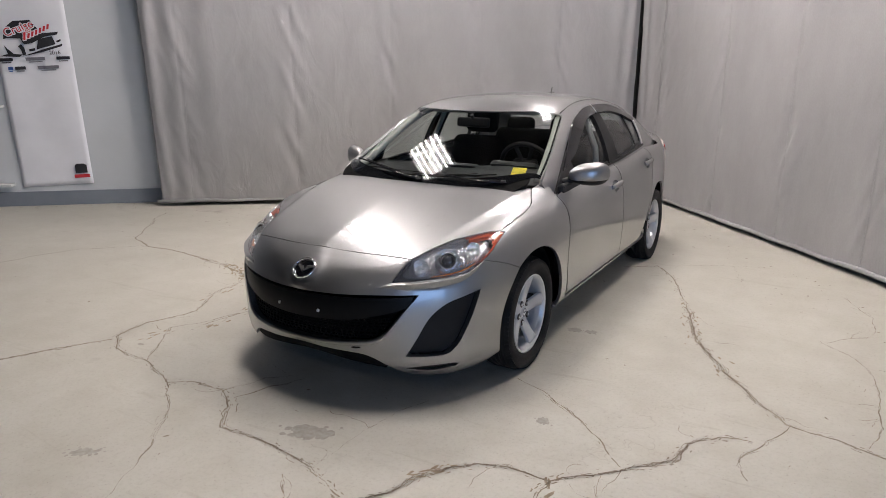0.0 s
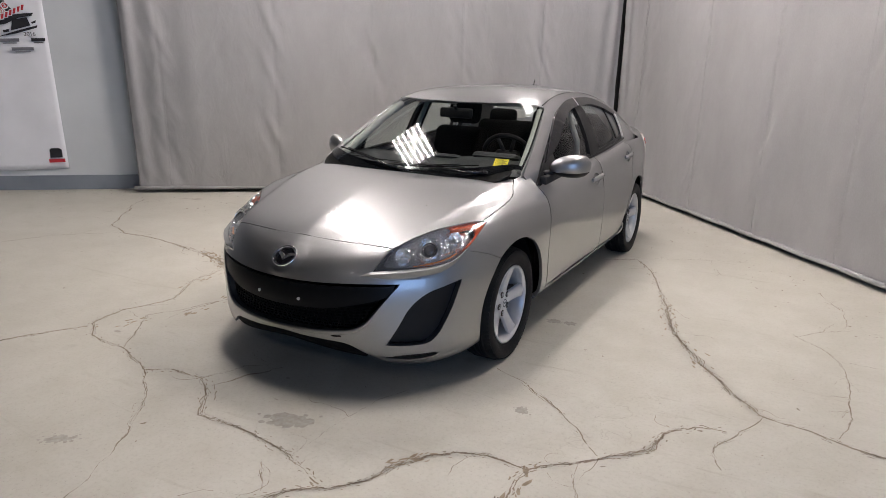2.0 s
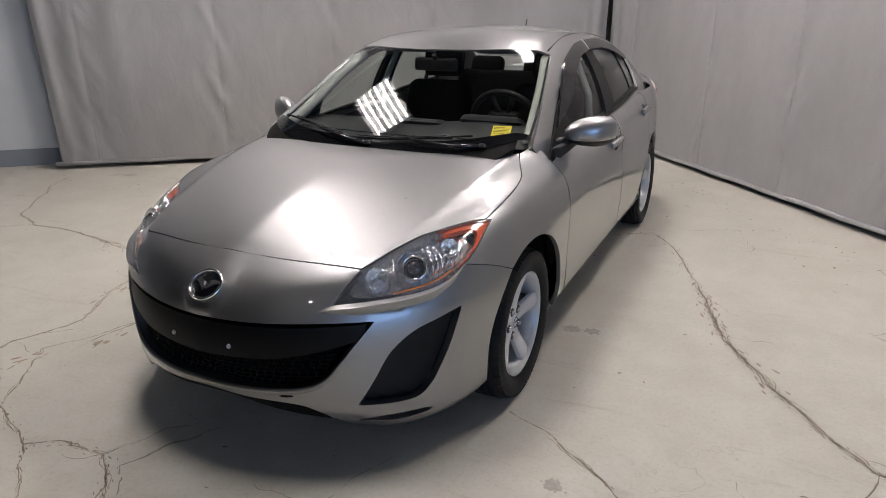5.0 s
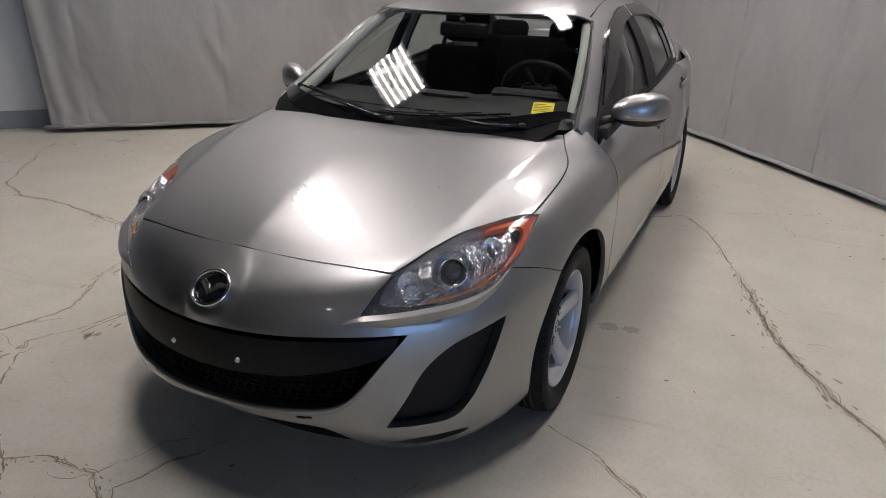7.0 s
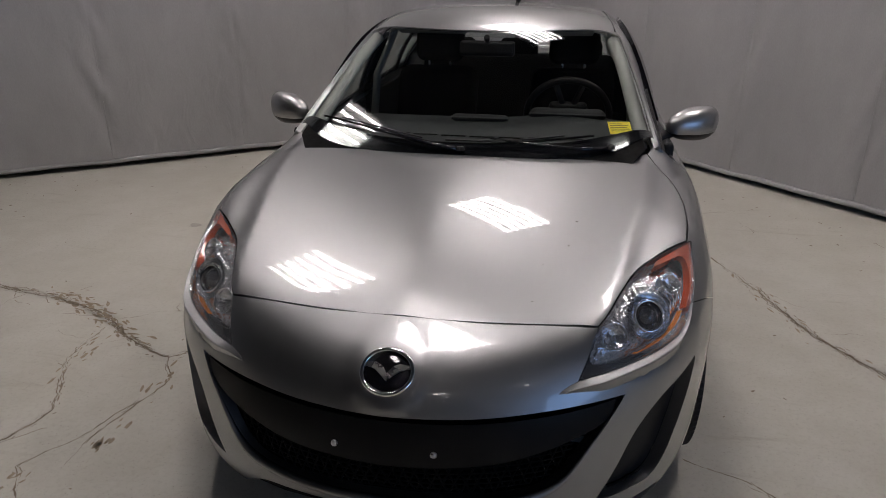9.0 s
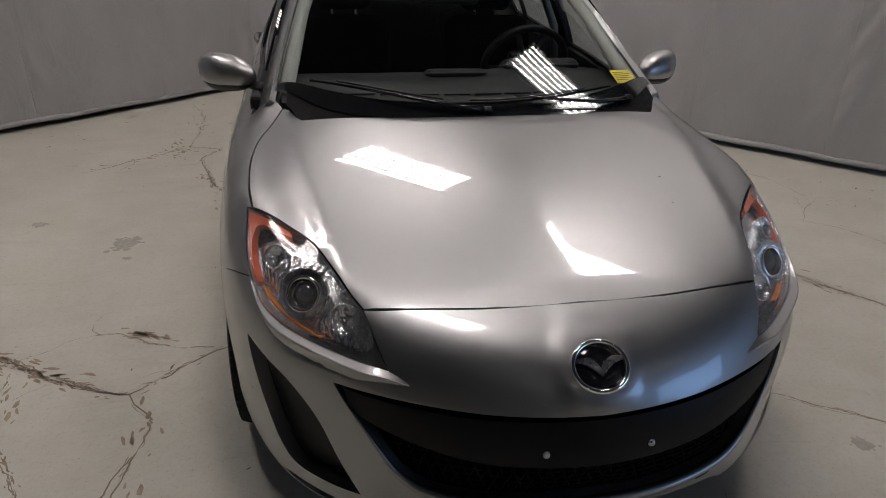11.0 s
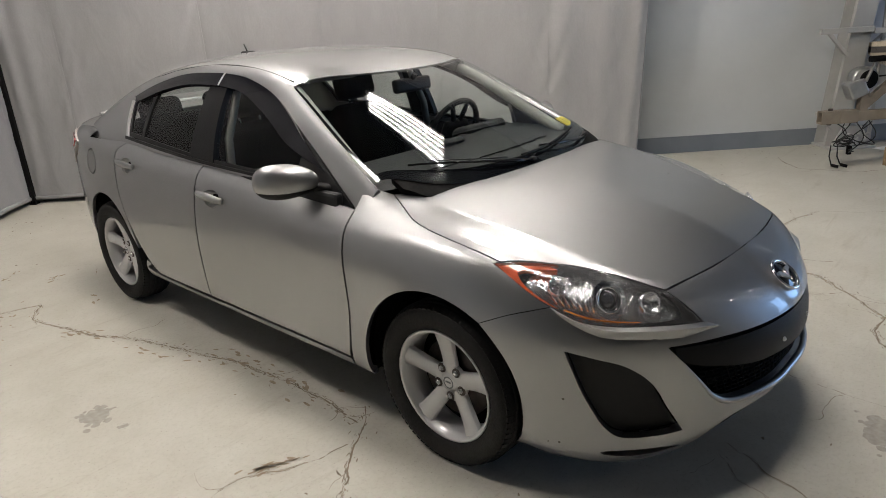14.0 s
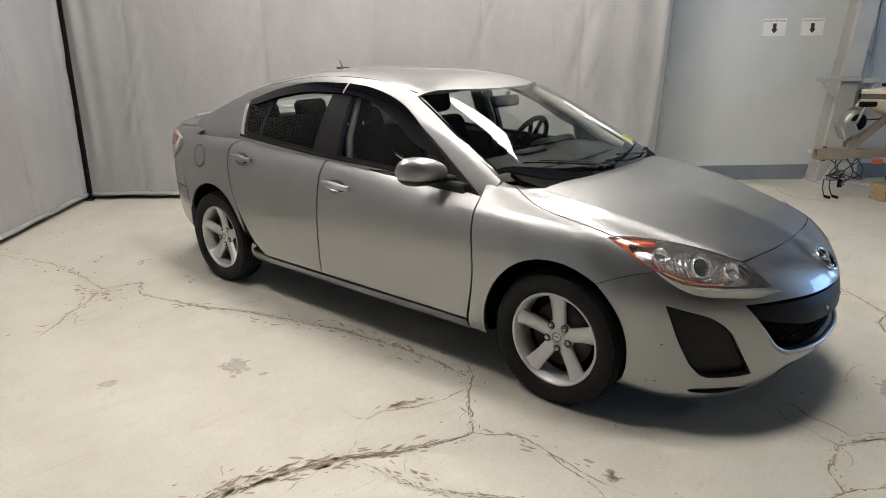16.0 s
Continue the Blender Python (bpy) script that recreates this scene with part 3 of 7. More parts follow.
def hermite_outline(points, closed=True, step=0.02):
    """A line through 3D points, rounded, but sharp where a point is given twice."""
    pts = [Vector(p) for p in points]
    keep, sharp = [], []
    for p in pts:
        if keep and (p - keep[-1]).length < 1e-6:
            sharp[-1] = True
        else:
            keep.append(p)
            sharp.append(False)
    n = len(keep)
    out = []
    for i in range(n if closed else n - 1):
        p0, p1, p2, p3 = keep[i - 1], keep[i], keep[(i + 1) % n], keep[(i + 2) % n]
        if not closed:
            p0, p3 = keep[max(i - 1, 0)], keep[min(i + 2, n - 1)]
        m1 = (p2 - p1) if sharp[i] else (p2 - p0) * 0.5
        m2 = (p2 - p1) if sharp[(i + 1) % n] else (p3 - p1) * 0.5
        k = max(2, int((p2 - p1).length / step))
        for j in range(k):
            t = j / k
            out.append((2 * t ** 3 - 3 * t * t + 1) * p1 + (t ** 3 - 2 * t * t + t) * m1 + (3 * t * t - 2 * t ** 3) * p2 + (t ** 3 - t * t) * m2)
    if not closed:
        out.append(keep[-1])
    return out


class Side:
    """Flattens along x, on the +x side."""
    def flat(self, p):
        return (p.y, p.z)

    def ray(self, u, v):
        return Vector((2, u, v)), Vector((-1, 0, 0))


class Top:
    def flat(self, p):
        return (p.x, p.y)

    def ray(self, u, v):
        return Vector((u, v, 3)), Vector((0, 0, -1))


class Round:
    """Flattens round a point inside the car, as seen from all sides of it."""
    def __init__(self, centre, facing=-1):
        self.c = Vector(centre)
        self.f = facing

    def flat(self, p):
        d = p - self.c
        return (math.atan2(d.x, self.f * d.y), math.atan2(d.z, math.hypot(d.x, d.y)))

    def ray(self, u, v):
        d = Vector((math.sin(u) * math.cos(v), self.f * math.cos(u) * math.cos(v), math.sin(v)))
        return self.c + d * 4, -d


class Hoop:
    """Flattens round a line that runs along the car at height z."""
    def __init__(self, z):
        self.z = z

    def flat(self, p):
        return (p.y, 0.65 * math.atan2(p.z - self.z, p.x))

    def ray(self, u, v):
        d = Vector((math.cos(v / 0.65), 0, math.sin(v / 0.65)))
        return Vector((0, u, self.z)) + d * 3, -d


SIDE, TOP, HOOP, HOOP_LOW, FRONT, REAR = Side(), Top(), Hoop(0.75), Hoop(0.45), Round((0, 0.15, 0.42)), Round((0, 2.6, 0.55), 1)


def mirrored_outline(points):
    """Closes a half outline, given from the front or lower centre to the other end of the centre line, with its mirror image."""
    pts = [tuple(p) for p in points]
    return pts + [(-x, y, z) for x, y, z in pts[::-1] if abs(x) > 1e-6]


def drawn_in(ring, d):
    """A closed flat line moved inwards by d, so that neighbouring panels leave a gap."""
    area = sum(ring[i - 1].x * p.y - p.x * ring[i - 1].y for i, p in enumerate(ring))
    s = d if area > 0 else -d
    out = []
    for i, p in enumerate(ring):
        t = ring[(i + 1) % len(ring)] - ring[i - 1]
        if t.length < 1e-9:
            out.append(p)
            continue
        t.normalize()
        out.append(p + Vector((-t.y, t.x)) * s)
    return out


def on(master, way, p, lift=0.0):
    """The point of the guide surface behind a rough 3D point, and its normal."""
    pos, n = master.cast(*way.ray(*way.flat(Vector(p))))
    return pos + n * lift, n


def snap(way, points, master=None):
    """Rough 3D points brought onto the guide surface."""
    return [tuple(on(master or BODY, way, p)[0]) for p in points]


def inside(p, ring):
    """Whether the point p lies within the closed line ring."""
    odd = False
    for i, a in enumerate(ring):
        b = ring[i - 1]
        if (a.y > p.y) != (b.y > p.y) and p.x < (b.x - a.x) * (p.y - a.y) / (b.y - a.y) + a.x:
            odd = not odd
    return odd


def panel(name, master, way, outline, mat, parent, step=0.025, holes=(), lift=0.0, depth=0.018, flip=False, label="", shape=None, rim=True, gap=0.0011):
    """One body panel: the outline laid on the guide surface, with turned-in edges. shape(p, n) may push a point out or in."""
    loops = [hermite_outline(outline, step=step * 0.7)] + [hermite_outline(h, step=step * 0.7) for h in holes]
    pts2, edges = [], []
    scale = 1.0 if not isinstance(way, Round) else 1 / 0.85
    rings = []
    for k, loop in enumerate(loops):
        b = len(pts2)
        flat = drawn_in([Vector(way.flat(p)) for p in loop], gap * scale * (1 if k == 0 else -1))
        rings.append(flat)
        pts2 += flat
        edges += [(b + i, b + (i + 1) % len(loop)) for i in range(len(loop))]
    us, vs = [p.x for p in pts2], [p.y for p in pts2]
    h = step * scale
    inner = []
    for i in range(int((max(us) - min(us)) / h) + 1):
        for j in range(int((max(vs) - min(vs)) / h) + 1):
            inner.append(Vector((min(us) + (i + 0.5 * (j % 2)) * h, min(vs) + j * h)))
    bp = np.array([(p.x, p.y) for p in pts2])
    inner = [p for p in inner if ((bp - (p.x, p.y)) ** 2).sum(1).min() > (0.4 * h) ** 2]
    got = delaunay_2d_cdt(pts2 + inner, edges, [], 2, 1e-6)
    verts2, faces = got[0], got[2]
    rings = rings[1:]
    if rings:
        faces = [f for f in faces if not any(inside(sum((verts2[i] for i in f), Vector((0, 0))) / 3, r) for r in rings)]
    bm = bmesh.new()
    vs3, normals = [], []
    last = None
    for p in verts2:
        hit = master.cast(*way.ray(p.x, p.y))
        if hit is None:
            hit = last
        last = hit
        pos, nrm = hit
        pos = pos + nrm * lift
        if shape is not None:
            pos = shape(pos.copy(), nrm)
        vs3.append(bm.verts.new(pos))
        normals.append(nrm)
    for f in faces:
        a, b, c = (vs3[i] for i in f)
        if (b.co - a.co).cross(c.co - a.co).dot(normals[f[0]]) < 0:
            f = f[::-1]
        try:
            bm.faces.new([vs3[i] for i in f]).smooth = True
        except ValueError:
            pass
    loose = [v for v in bm.verts if not v.link_faces]
    bm.verts.index_update()
    ncount = len(bm.verts)
    cust = {v.index: n for v, n in zip(vs3, normals)}
    rim_edges = [e for e in bm.edges if len(e.link_faces) == 1]
    if rim and depth:
        up, down = {}, {}
        for e in rim_edges:
            for v in e.verts:
                if v not in up:
                    up[v] = bm.verts.new(v.co)
                    down[v] = bm.verts.new(v.co - cust[v.index] * depth)
            f = e.link_faces[0]
            a, b = e.verts
            ls = [l for l in f.loops if l.edge == e][0]
            a, b = ls.vert, ls.link_loop_next.vert
            bm.faces.new((up[b], up[a], down[a], down[b])).smooth = False
    bmesh.ops.delete(bm, geom=loose, context="VERTS")
    if flip:
        bmesh.ops.transform(bm, matrix=Matrix.Diagonal((-1, 1, 1, 1)), verts=bm.verts)
        bmesh.ops.reverse_faces(bm, faces=bm.faces)
    me = bpy.data.meshes.new(name)
    bm.to_mesh(me)
    bm.free()
    if shape is None:
        # the guide surface's own normals keep reflections continuous from panel to panel
        nrm = [v.normal.copy() for v in me.vertices]
        tree = master.tree
        for i, v in enumerate(me.vertices):
            q = v.co.copy()
            if flip:
                q.x = -q.x
            pos, n0, fi, dist = tree.find_nearest(q - Vector((0, 0, 0)))
            w = [1 / ((master.verts[k] - q).length + 1e-5) ** 2 for k in master.faces[fi]]
            nn = Vector()
            for k, ww in zip(master.faces[fi], w):
                nn += master.normals[k] * ww
            nn.normalize()
            if flip:
                nn.x = -nn.x
            if nn.dot(nrm[i]) < 0:
                nn = -nn
            if nn.dot(nrm[i]) > 0.7:
                nrm[i] = nn
        me.normals_split_custom_set_from_vertices(nrm)
    return part(name, me, mat, parent, label)


car = thing("car", "silver four-door saloon car parked on the concrete floor", "car")

# ---------------------------------------------------------------- outlines (x, y, z), left half; a doubled point is a corner
HOOD_FRONT = snap(TOP, [(0, -0.707, 0), (0.20, -0.697, 0), (0.36, -0.675, 0), (0.478, -0.648, 0)])
LAMP_TOP = snap(FRONT, [(0.478, -0.648, 0.705), (0.505, -0.605, 0.722), (0.55, -0.515, 0.753), (0.60, -0.42, 0.777), (0.665, -0.325, 0.792), (0.71, -0.26, 0.796), (0.75, -0.20, 0.79)])
LAMP_LOW = snap(FRONT, [(0.75, -0.20, 0.79), (0.75, -0.26, 0.762), (0.745, -0.34, 0.716), (0.735, -0.405, 0.684), (0.71, -0.485, 0.648), (0.66, -0.565, 0.632), (0.59, -0.64, 0.624), (0.51, -0.706, 0.618), (0.436, -0.755, 0.613)])
LAMP_IN = snap(FRONT, [(0.436, -0.755, 0.613), (0.462, -0.695, 0.672), (0.478, -0.648, 0.705)])
HOOD_SIDE = snap(TOP, [(0.732, -0.215, 0), (0.745, -0.10, 0), (0.745, 0.045, 0), (0.728, 0.16, 0), (0.69, 0.25, 0), (0.655, 0.335, 0)])
HOOD_REAR = snap(TOP, [(0.655, 0.335, 0), (0.53, 0.255, 0), (0.36, 0.20, 0), (0.18, 0.172, 0), (0, 0.165, 0)])
SEAM = snap(FRONT, [(0.735, -0.405, 0.684), (0.796, -0.298, 0.654), (0.82, -0.23, 0.626), (0.835, -0.20, 0.613)])
ARCH_R = 0.368


def arch(cy, a0, a1, n=9, x=0.85, r=ARCH_R):
    """Points of a wheel arch, by angles from the rear over the top."""
    return [(x, cy + r * math.cos(radians(a0 + (a1 - a0) * i / (n - 1))) * (0.945 if cy == 0 and a0 + (a1 - a0) * i / (n - 1) < 90 else 1), 0.305 + r * math.sin(radians(a0 + (a1 - a0) * i / (n - 1)))) for i in range(n)]


def corners(points):
    """Doubles the first and last point, so that they stay sharp."""
    return [points[0], points[0]] + list(points[1:-1]) + [points[-1], points[-1]]


GRILLE_HALF = [(0, -0.89, 0.552), (0.20, -0.87, 0.553), (0.40, -0.79, 0.558), (0.552, -0.70, 0.558), (0.552, -0.70, 0.558), (0.515, -0.74, 0.50), (0.465, -0.775, 0.425), (0.42, -0.80, 0.368), (0.36, -0.825, 0.335), (0.25, -0.86, 0.326), (0.12, -0.89, 0.322), (0, -0.89, 0.318)]
FOG = [(0.752, -0.465, 0.558), (0.752, -0.465, 0.558), (0.71, -0.54, 0.538), (0.65, -0.616, 0.508), (0.595, -0.672, 0.446), (0.55, -0.706, 0.35), (0.498, -0.726, 0.262), (0.498, -0.726, 0.262), (0.57, -0.668, 0.256), (0.645, -0.595, 0.262), (0.685, -0.56, 0.305), (0.704, -0.54, 0.35), (0.725, -0.514, 0.415), (0.742, -0.49, 0.49)]
SLOT = [(0.485, -0.715, 0.196), (0.485, -0.715, 0.196), (0.57, -0.655, 0.205), (0.665, -0.56, 0.205), (0.67, -0.555, 0.190), (0.59, -0.64, 0.178)]

bumper_half = HOOD_FRONT[:-1] + [LAMP_IN[-1]] * 2 + LAMP_IN[1:-1][::-1] + [LAMP_IN[0]] * 2 + LAMP_LOW[4:-1][::-1] + [SEAM[0]] * 2 + SEAM[1:-1] + [SEAM[-1]] * 2 \
    + arch(0, 123, 206, 8)[1:] + [(0.80, -0.36, 0.134), (0.80, -0.36, 0.134), (0.70, -0.52, 0.122), (0.58, -0.66, 0.133), (0.48, -0.73, 0.165), (0.41, -0.77, 0.217), (0.34, -0.80, 0.264), (0.25, -0.82, 0.281), (0.12, -0.85, 0.288), (0, -0.86, 0.290)]


def flipped(points):
    return [(-x, y, z) for x, y, z in points]


front_bumper = panel("front_bumper", BODY, FRONT, mirrored_outline(bumper_half), PAINT, car, 0.016,
                     holes=[mirrored_outline(GRILLE_HALF), FOG, flipped(FOG), SLOT, flipped(SLOT)], depth=0.035, label="silver front bumper with a wide lower grille")
hood_half = HOOD_FRONT[:-1] + [LAMP_TOP[0]] * 2 + LAMP_TOP[1:5] + [HOOD_SIDE[0]] * 2 + HOOD_SIDE[1:-1] + [HOOD_REAR[0]] * 2 + HOOD_REAR[1:]
panel("hood", BODY, TOP, mirrored_outline(hood_half), PAINT, car, 0.025, gap=0.0026, label="silver hood with ceiling lights mirrored in it")


def ellipse(at, ry, rz, n=14, turn=0.0):
    """An oval outline on the car's side."""
    c, q = math.cos(radians(turn)), math.sin(radians(turn))
    return [(at[0], at[1] + ry * math.cos(k * math.tau / n) * c - rz * math.sin(k * math.tau / n) * q, at[2] + ry * math.cos(k * math.tau / n) * q + rz * math.sin(k * math.tau / n) * c) for k in range(n)]


def cup(at, ry, rz, deep):
    def shape(p, n):
        r2 = ((p.y - at[1]) / ry) ** 2 + ((p.z - at[2]) / rz) ** 2
        return p - n * deep * max(0, 1 - r2) ** 0.6
    return shape


def grip(y, z, flip, parent):
    """A door handle: a bar across a dished recess."""
    at = (0.85, y, z)
    panel("handle_recess", BODY, SIDE, ellipse(at, 0.079, 0.0445), PAINT, parent, 0.01, flip=flip, lift=-0.0012, shape=cup(at, 0.0755, 0.041, 0.034), rim=False)
    pts = []
    for k in range(13):
        u = k / 12
        p, n = on(BODY, SIDE, (0.85, y + 0.118 - 0.218 * u, z + 0.012 - 0.010 * u))
        pts.append(p + n * (0.004 + 0.020 * math.sin(math.pi * u) ** 0.5))
    bm = tube(pts, [0.011 + 0.005 * math.sin(math.pi * min(1, k / 12)) for k in range(13)], 10)
    bmesh.ops.scale(bm, vec=(1, 1, 1.25), space=Matrix.Translation(-Vector(pts[6])), verts=bm.verts)
    part("door_handle", moved(bm, Matrix.Diagonal((-1, 1, 1, 1))) if flip else bm, PAINT, parent)


# window opening on one side, and the pieces in it
OPENING = [(0.745, 0.465, 0.874), (0.745, 0.465, 0.874), (0.673, 0.755, 1.058), (0.62, 1.04, 1.225), (0.58, 1.33, 1.318), (0.575, 1.60, 1.342), (0.585, 1.90, 1.325), (0.60, 2.20, 1.268), (0.63, 2.43, 1.18), (0.63, 2.43, 1.18), (0.75, 2.36, 1.018), (0.75, 2.36, 1.018), (0.77, 1.6, 0.965), (0.765, 1.0, 0.938), (0.74, 0.70, 0.912)]
FRAME = [(0.684, 0.388, 0.950), (0.684, 0.388, 0.950), (0.649, 0.62, 1.075), (0.568, 1.01, 1.295), (0.562, 1.01, 1.297), (0.535, 1.25, 1.365), (0.52, 1.7, 1.39), (0.525, 2.15, 1.36), (0.54, 2.45, 1.275), (0.57, 2.75, 1.165), (0.62, 3.08, 1.04), (0.62, 3.08, 1.04), (0.72, 2.95, 0.975), (0.76, 2.45, 0.965), (0.77, 1.6, 0.935), (0.76, 1.0, 0.905), (0.755, 0.46, 0.83), (0.752, 0.425, 0.835), (0.752, 0.425, 0.835), (0.684, 0.37, 0.94), (0.684, 0.37, 0.94)]

for s in (0, 1):
    f = bool(s)
    fender = [LAMP_LOW[0]] * 2 + LAMP_LOW[1:3] + [SEAM[0]] * 2 + SEAM[1:-1] + [SEAM[-1]] * 2 \
        + arch(0, 123, 0, 12)[1:] + [(0.85, 0.350, 0.24), (0.85, 0.350, 0.24), (0.85, 0.450, 0.24), (0.85, 0.450, 0.24), (0.85, 0.404, 0.55), (0.78, 0.428, 0.862), (0.78, 0.428, 0.862)] \
        + [(0.665, 0.445, 0.93)] * 2 + [HOOD_SIDE[-1]] * 2 + HOOD_SIDE[1:-1][::-1] + [HOOD_SIDE[0]] * 2
    fender_ob = panel("fender", BODY, HOOP_LOW, fender, PAINT, car, 0.022, flip=f)
    front_door = [(0.85, 0.452, 0.298), (0.85, 0.452, 0.298), (0.85, 0.409, 0.55), (0.79, 0.433, 0.876), (0.79, 0.433, 0.876), (0.78, 0.70, 0.900), (0.78, 0.95, 0.922), (0.78, 1.50, 0.948), (0.78, 1.50, 0.948), (0.86, 1.505, 0.7), (0.86, 1.515, 0.298), (0.86, 1.515, 0.298)]
    fd = panel("front_door", BODY, SIDE, front_door, PAINT, car, 0.03, flip=f, holes=[ellipse((0.85, 1.355, 0.815), 0.07, 0.038)])
    grip(1.355, 0.815, f, fd)
    rear_door = [(0.86, 1.522, 0.298), (0.86, 1.522, 0.298), (0.86, 1.512, 0.7), (0.78, 1.507, 0.945), (0.78, 1.507, 0.945), (0.78, 2.0, 0.965), (0.77, 2.34, 0.985), (0.77, 2.34, 0.985), (0.80, 2.42, 0.92), (0.83, 2.405, 0.75), (0.85, 2.30, 0.55), (0.85, 2.17, 0.382), (0.85, 2.06, 0.298), (0.85, 2.06, 0.298)]
    rd = panel("rear_door", BODY, SIDE, rear_door, PAINT, car, 0.03, flip=f, holes=[ellipse((0.85, 2.27, 0.875), 0.07, 0.038)])
    grip(2.27, 0.875, f, rd)
    sill = [(0.8, 0.36, 0.232), (0.8, 0.36, 0.232), (0.8, 0.452, 0.236), (0.8, 0.452, 0.236), (0.8, 0.458, 0.287), (0.8, 0.458, 0.287), (0.8, 2.05, 0.287), (0.83, 2.14, 0.345), (0.83, 2.19, 0.355), (0.83, 2.19, 0.355), (0.8, 2.22, 0.30), (0.8, 2.22, 0.22), (0.8, 2.22, 0.22), (0.8, 0.4, 0.205), (0.8, 0.4, 0.205)]
    panel("sill", BODY, SIDE, sill, PAINT, car, 0.025, flip=f)
    quarter = [(0.77, 2.345, 0.985), (0.77, 2.345, 0.985), (0.80, 2.428, 0.92), (0.83, 2.413, 0.75), (0.85, 2.307, 0.55), (0.85, 2.255, 0.41), (0.85, 2.255, 0.41)] \
        + arch(2.64, 163, 25, 12, r=0.372)[1:] + [(0.78, 3.02, 0.60), (0.78, 3.02, 0.60), (0.76, 3.08, 0.72), (0.75, 3.10, 0.86), (0.75, 3.10, 0.86), (0.72, 3.02, 0.975), (0.72, 3.02, 0.975), (0.72, 2.8, 0.98)]
    cap = ellipse((0.80, 2.80, 0.845), 0.074, 0.074)
    rq = panel("rear_quarter", BODY, SIDE, quarter, PAINT, car, 0.025, flip=f, holes=[cap] if f else [])
    if f:
        panel("fuel_door", BODY, SIDE, ellipse((0.80, 2.80, 0.845), 0.070, 0.070), PAINT, rq, 0.02, flip=f)
    # the pillars and the roof rail round the window opening
    pillars = panel("window_surround", CABIN, HOOP, FRAME, PAINT, car, 0.025, holes=[OPENING], flip=f, depth=0.02)
    panel("pillar_trim", CABIN, HOOP, FRAME, TRIM_GREY, pillars, 0.04, holes=[OPENING], flip=f, lift=-0.035, rim=False, label="pale grey inner pillar trim")
    opening_seal = [(x, y + 0.0, z) for x, y, z in OPENING]
    inner_edge = [(0.72, 0.56, 0.905), (0.72, 0.56, 0.905), (0.66, 0.79, 1.045), (0.60, 1.06, 1.205), (0.58, 1.31, 1.29), (0.575, 1.55, 1.32), (0.58, 1.88, 1.30), (0.60, 2.18, 1.245), (0.625, 2.385, 1.165), (0.625, 2.385, 1.165), (0.74, 2.325, 1.04), (0.74, 2.325, 1.04), (0.77, 1.6, 0.985), (0.765, 1.0, 0.958), (0.74, 0.72, 0.932)]
    panel("window_seal", CABIN, HOOP, OPENING, BLACK_PLASTIC, pillars, 0.025, holes=[inner_edge], flip=f, lift=-0.004, depth=0.012, label="black rubber window seal")
    sail = [(0.745, 0.462, 0.868), (0.745, 0.462, 0.868), (0.673, 0.755, 1.058), (0.66, 0.81, 1.085), (0.66, 0.81, 1.085), (0.76, 0.82, 0.915), (0.76, 0.82, 0.915)]
    panel("mirror_sail", CABIN, HOOP, sail, BLACK_PLASTIC, fd, 0.02, flip=f, lift=0.007, depth=0.025)
    b_post = [(0.77, 1.425, 0.955), (0.77, 1.425, 0.955), (0.57, 1.455, 1.335), (0.57, 1.455, 1.335), (0.57, 1.60, 1.335), (0.57, 1.60, 1.335), (0.77, 1.635, 0.97), (0.77, 1.635, 0.97)]
    panel("door_post_cover", CABIN, HOOP, b_post, BLACK_PLASTIC, pillars, 0.025, flip=f, lift=0.001, depth=0.03, label="satin black cover on the door post")
    front_glass = [(0.75, 0.72, 0.92), (0.75, 0.72, 0.92), (0.66, 0.79, 1.05), (0.60, 1.05, 1.22), (0.575, 1.45, 1.335), (0.575, 1.45, 1.335), (0.77, 1.43, 0.955), (0.77, 1.43, 0.955)]
    panel("front_window", CABIN, HOOP, front_glass, SIDEGLASS, fd, 0.03, flip=f, lift=-0.012, rim=False, label="clear side window glass")
    rear_glass = [(0.77, 1.63, 0.97), (0.77, 1.63, 0.97), (0.575, 1.60, 1.335), (0.575, 1.60, 1.335), (0.58, 1.85, 1.325), (0.595, 2.15, 1.25), (0.595, 2.15, 1.25), (0.76, 2.17, 1.0), (0.76, 2.17, 1.0)]
    panel("rear_window", CABIN, HOOP, rear_glass, SIDEGLASS, rd, 0.03, flip=f, lift=-0.012, rim=False)
    bar = [(0.76, 2.155, 1.0), (0.76, 2.155, 1.0), (0.595, 2.125, 1.255), (0.595, 2.125, 1.255), (0.595, 2.16, 1.25), (0.595, 2.16, 1.25), (0.76, 2.19, 1.005), (0.76, 2.19, 1.005)]
    panel("division_bar", CABIN, HOOP, bar, BLACK_PLASTIC, rd, 0.02, flip=f, lift=-0.006, depth=0.015)
    tri = [(0.76, 2.18, 1.0), (0.76, 2.18, 1.0), (0.595, 2.15, 1.255), (0.595, 2.15, 1.255), (0.63, 2.40, 1.17), (0.63, 2.40, 1.17), (0.74, 2.345, 1.025), (0.74, 2.345, 1.025)]
    panel("quarter_window", CABIN, HOOP, tri, SIDEGLASS, rd, 0.03, flip=f, lift=-0.012, rim=False)
    visor_f = [(0.70, 0.66, 0.98), (0.70, 0.66, 0.98), (0.655, 0.79, 1.065), (0.60, 1.04, 1.225), (0.58, 1.30, 1.31), (0.575, 1.505, 1.335), (0.575, 1.505, 1.335), (0.60, 1.505, 1.265), (0.60, 1.505, 1.265), (0.61, 1.30, 1.24), (0.63, 1.08, 1.15), (0.66, 0.90, 1.05)]
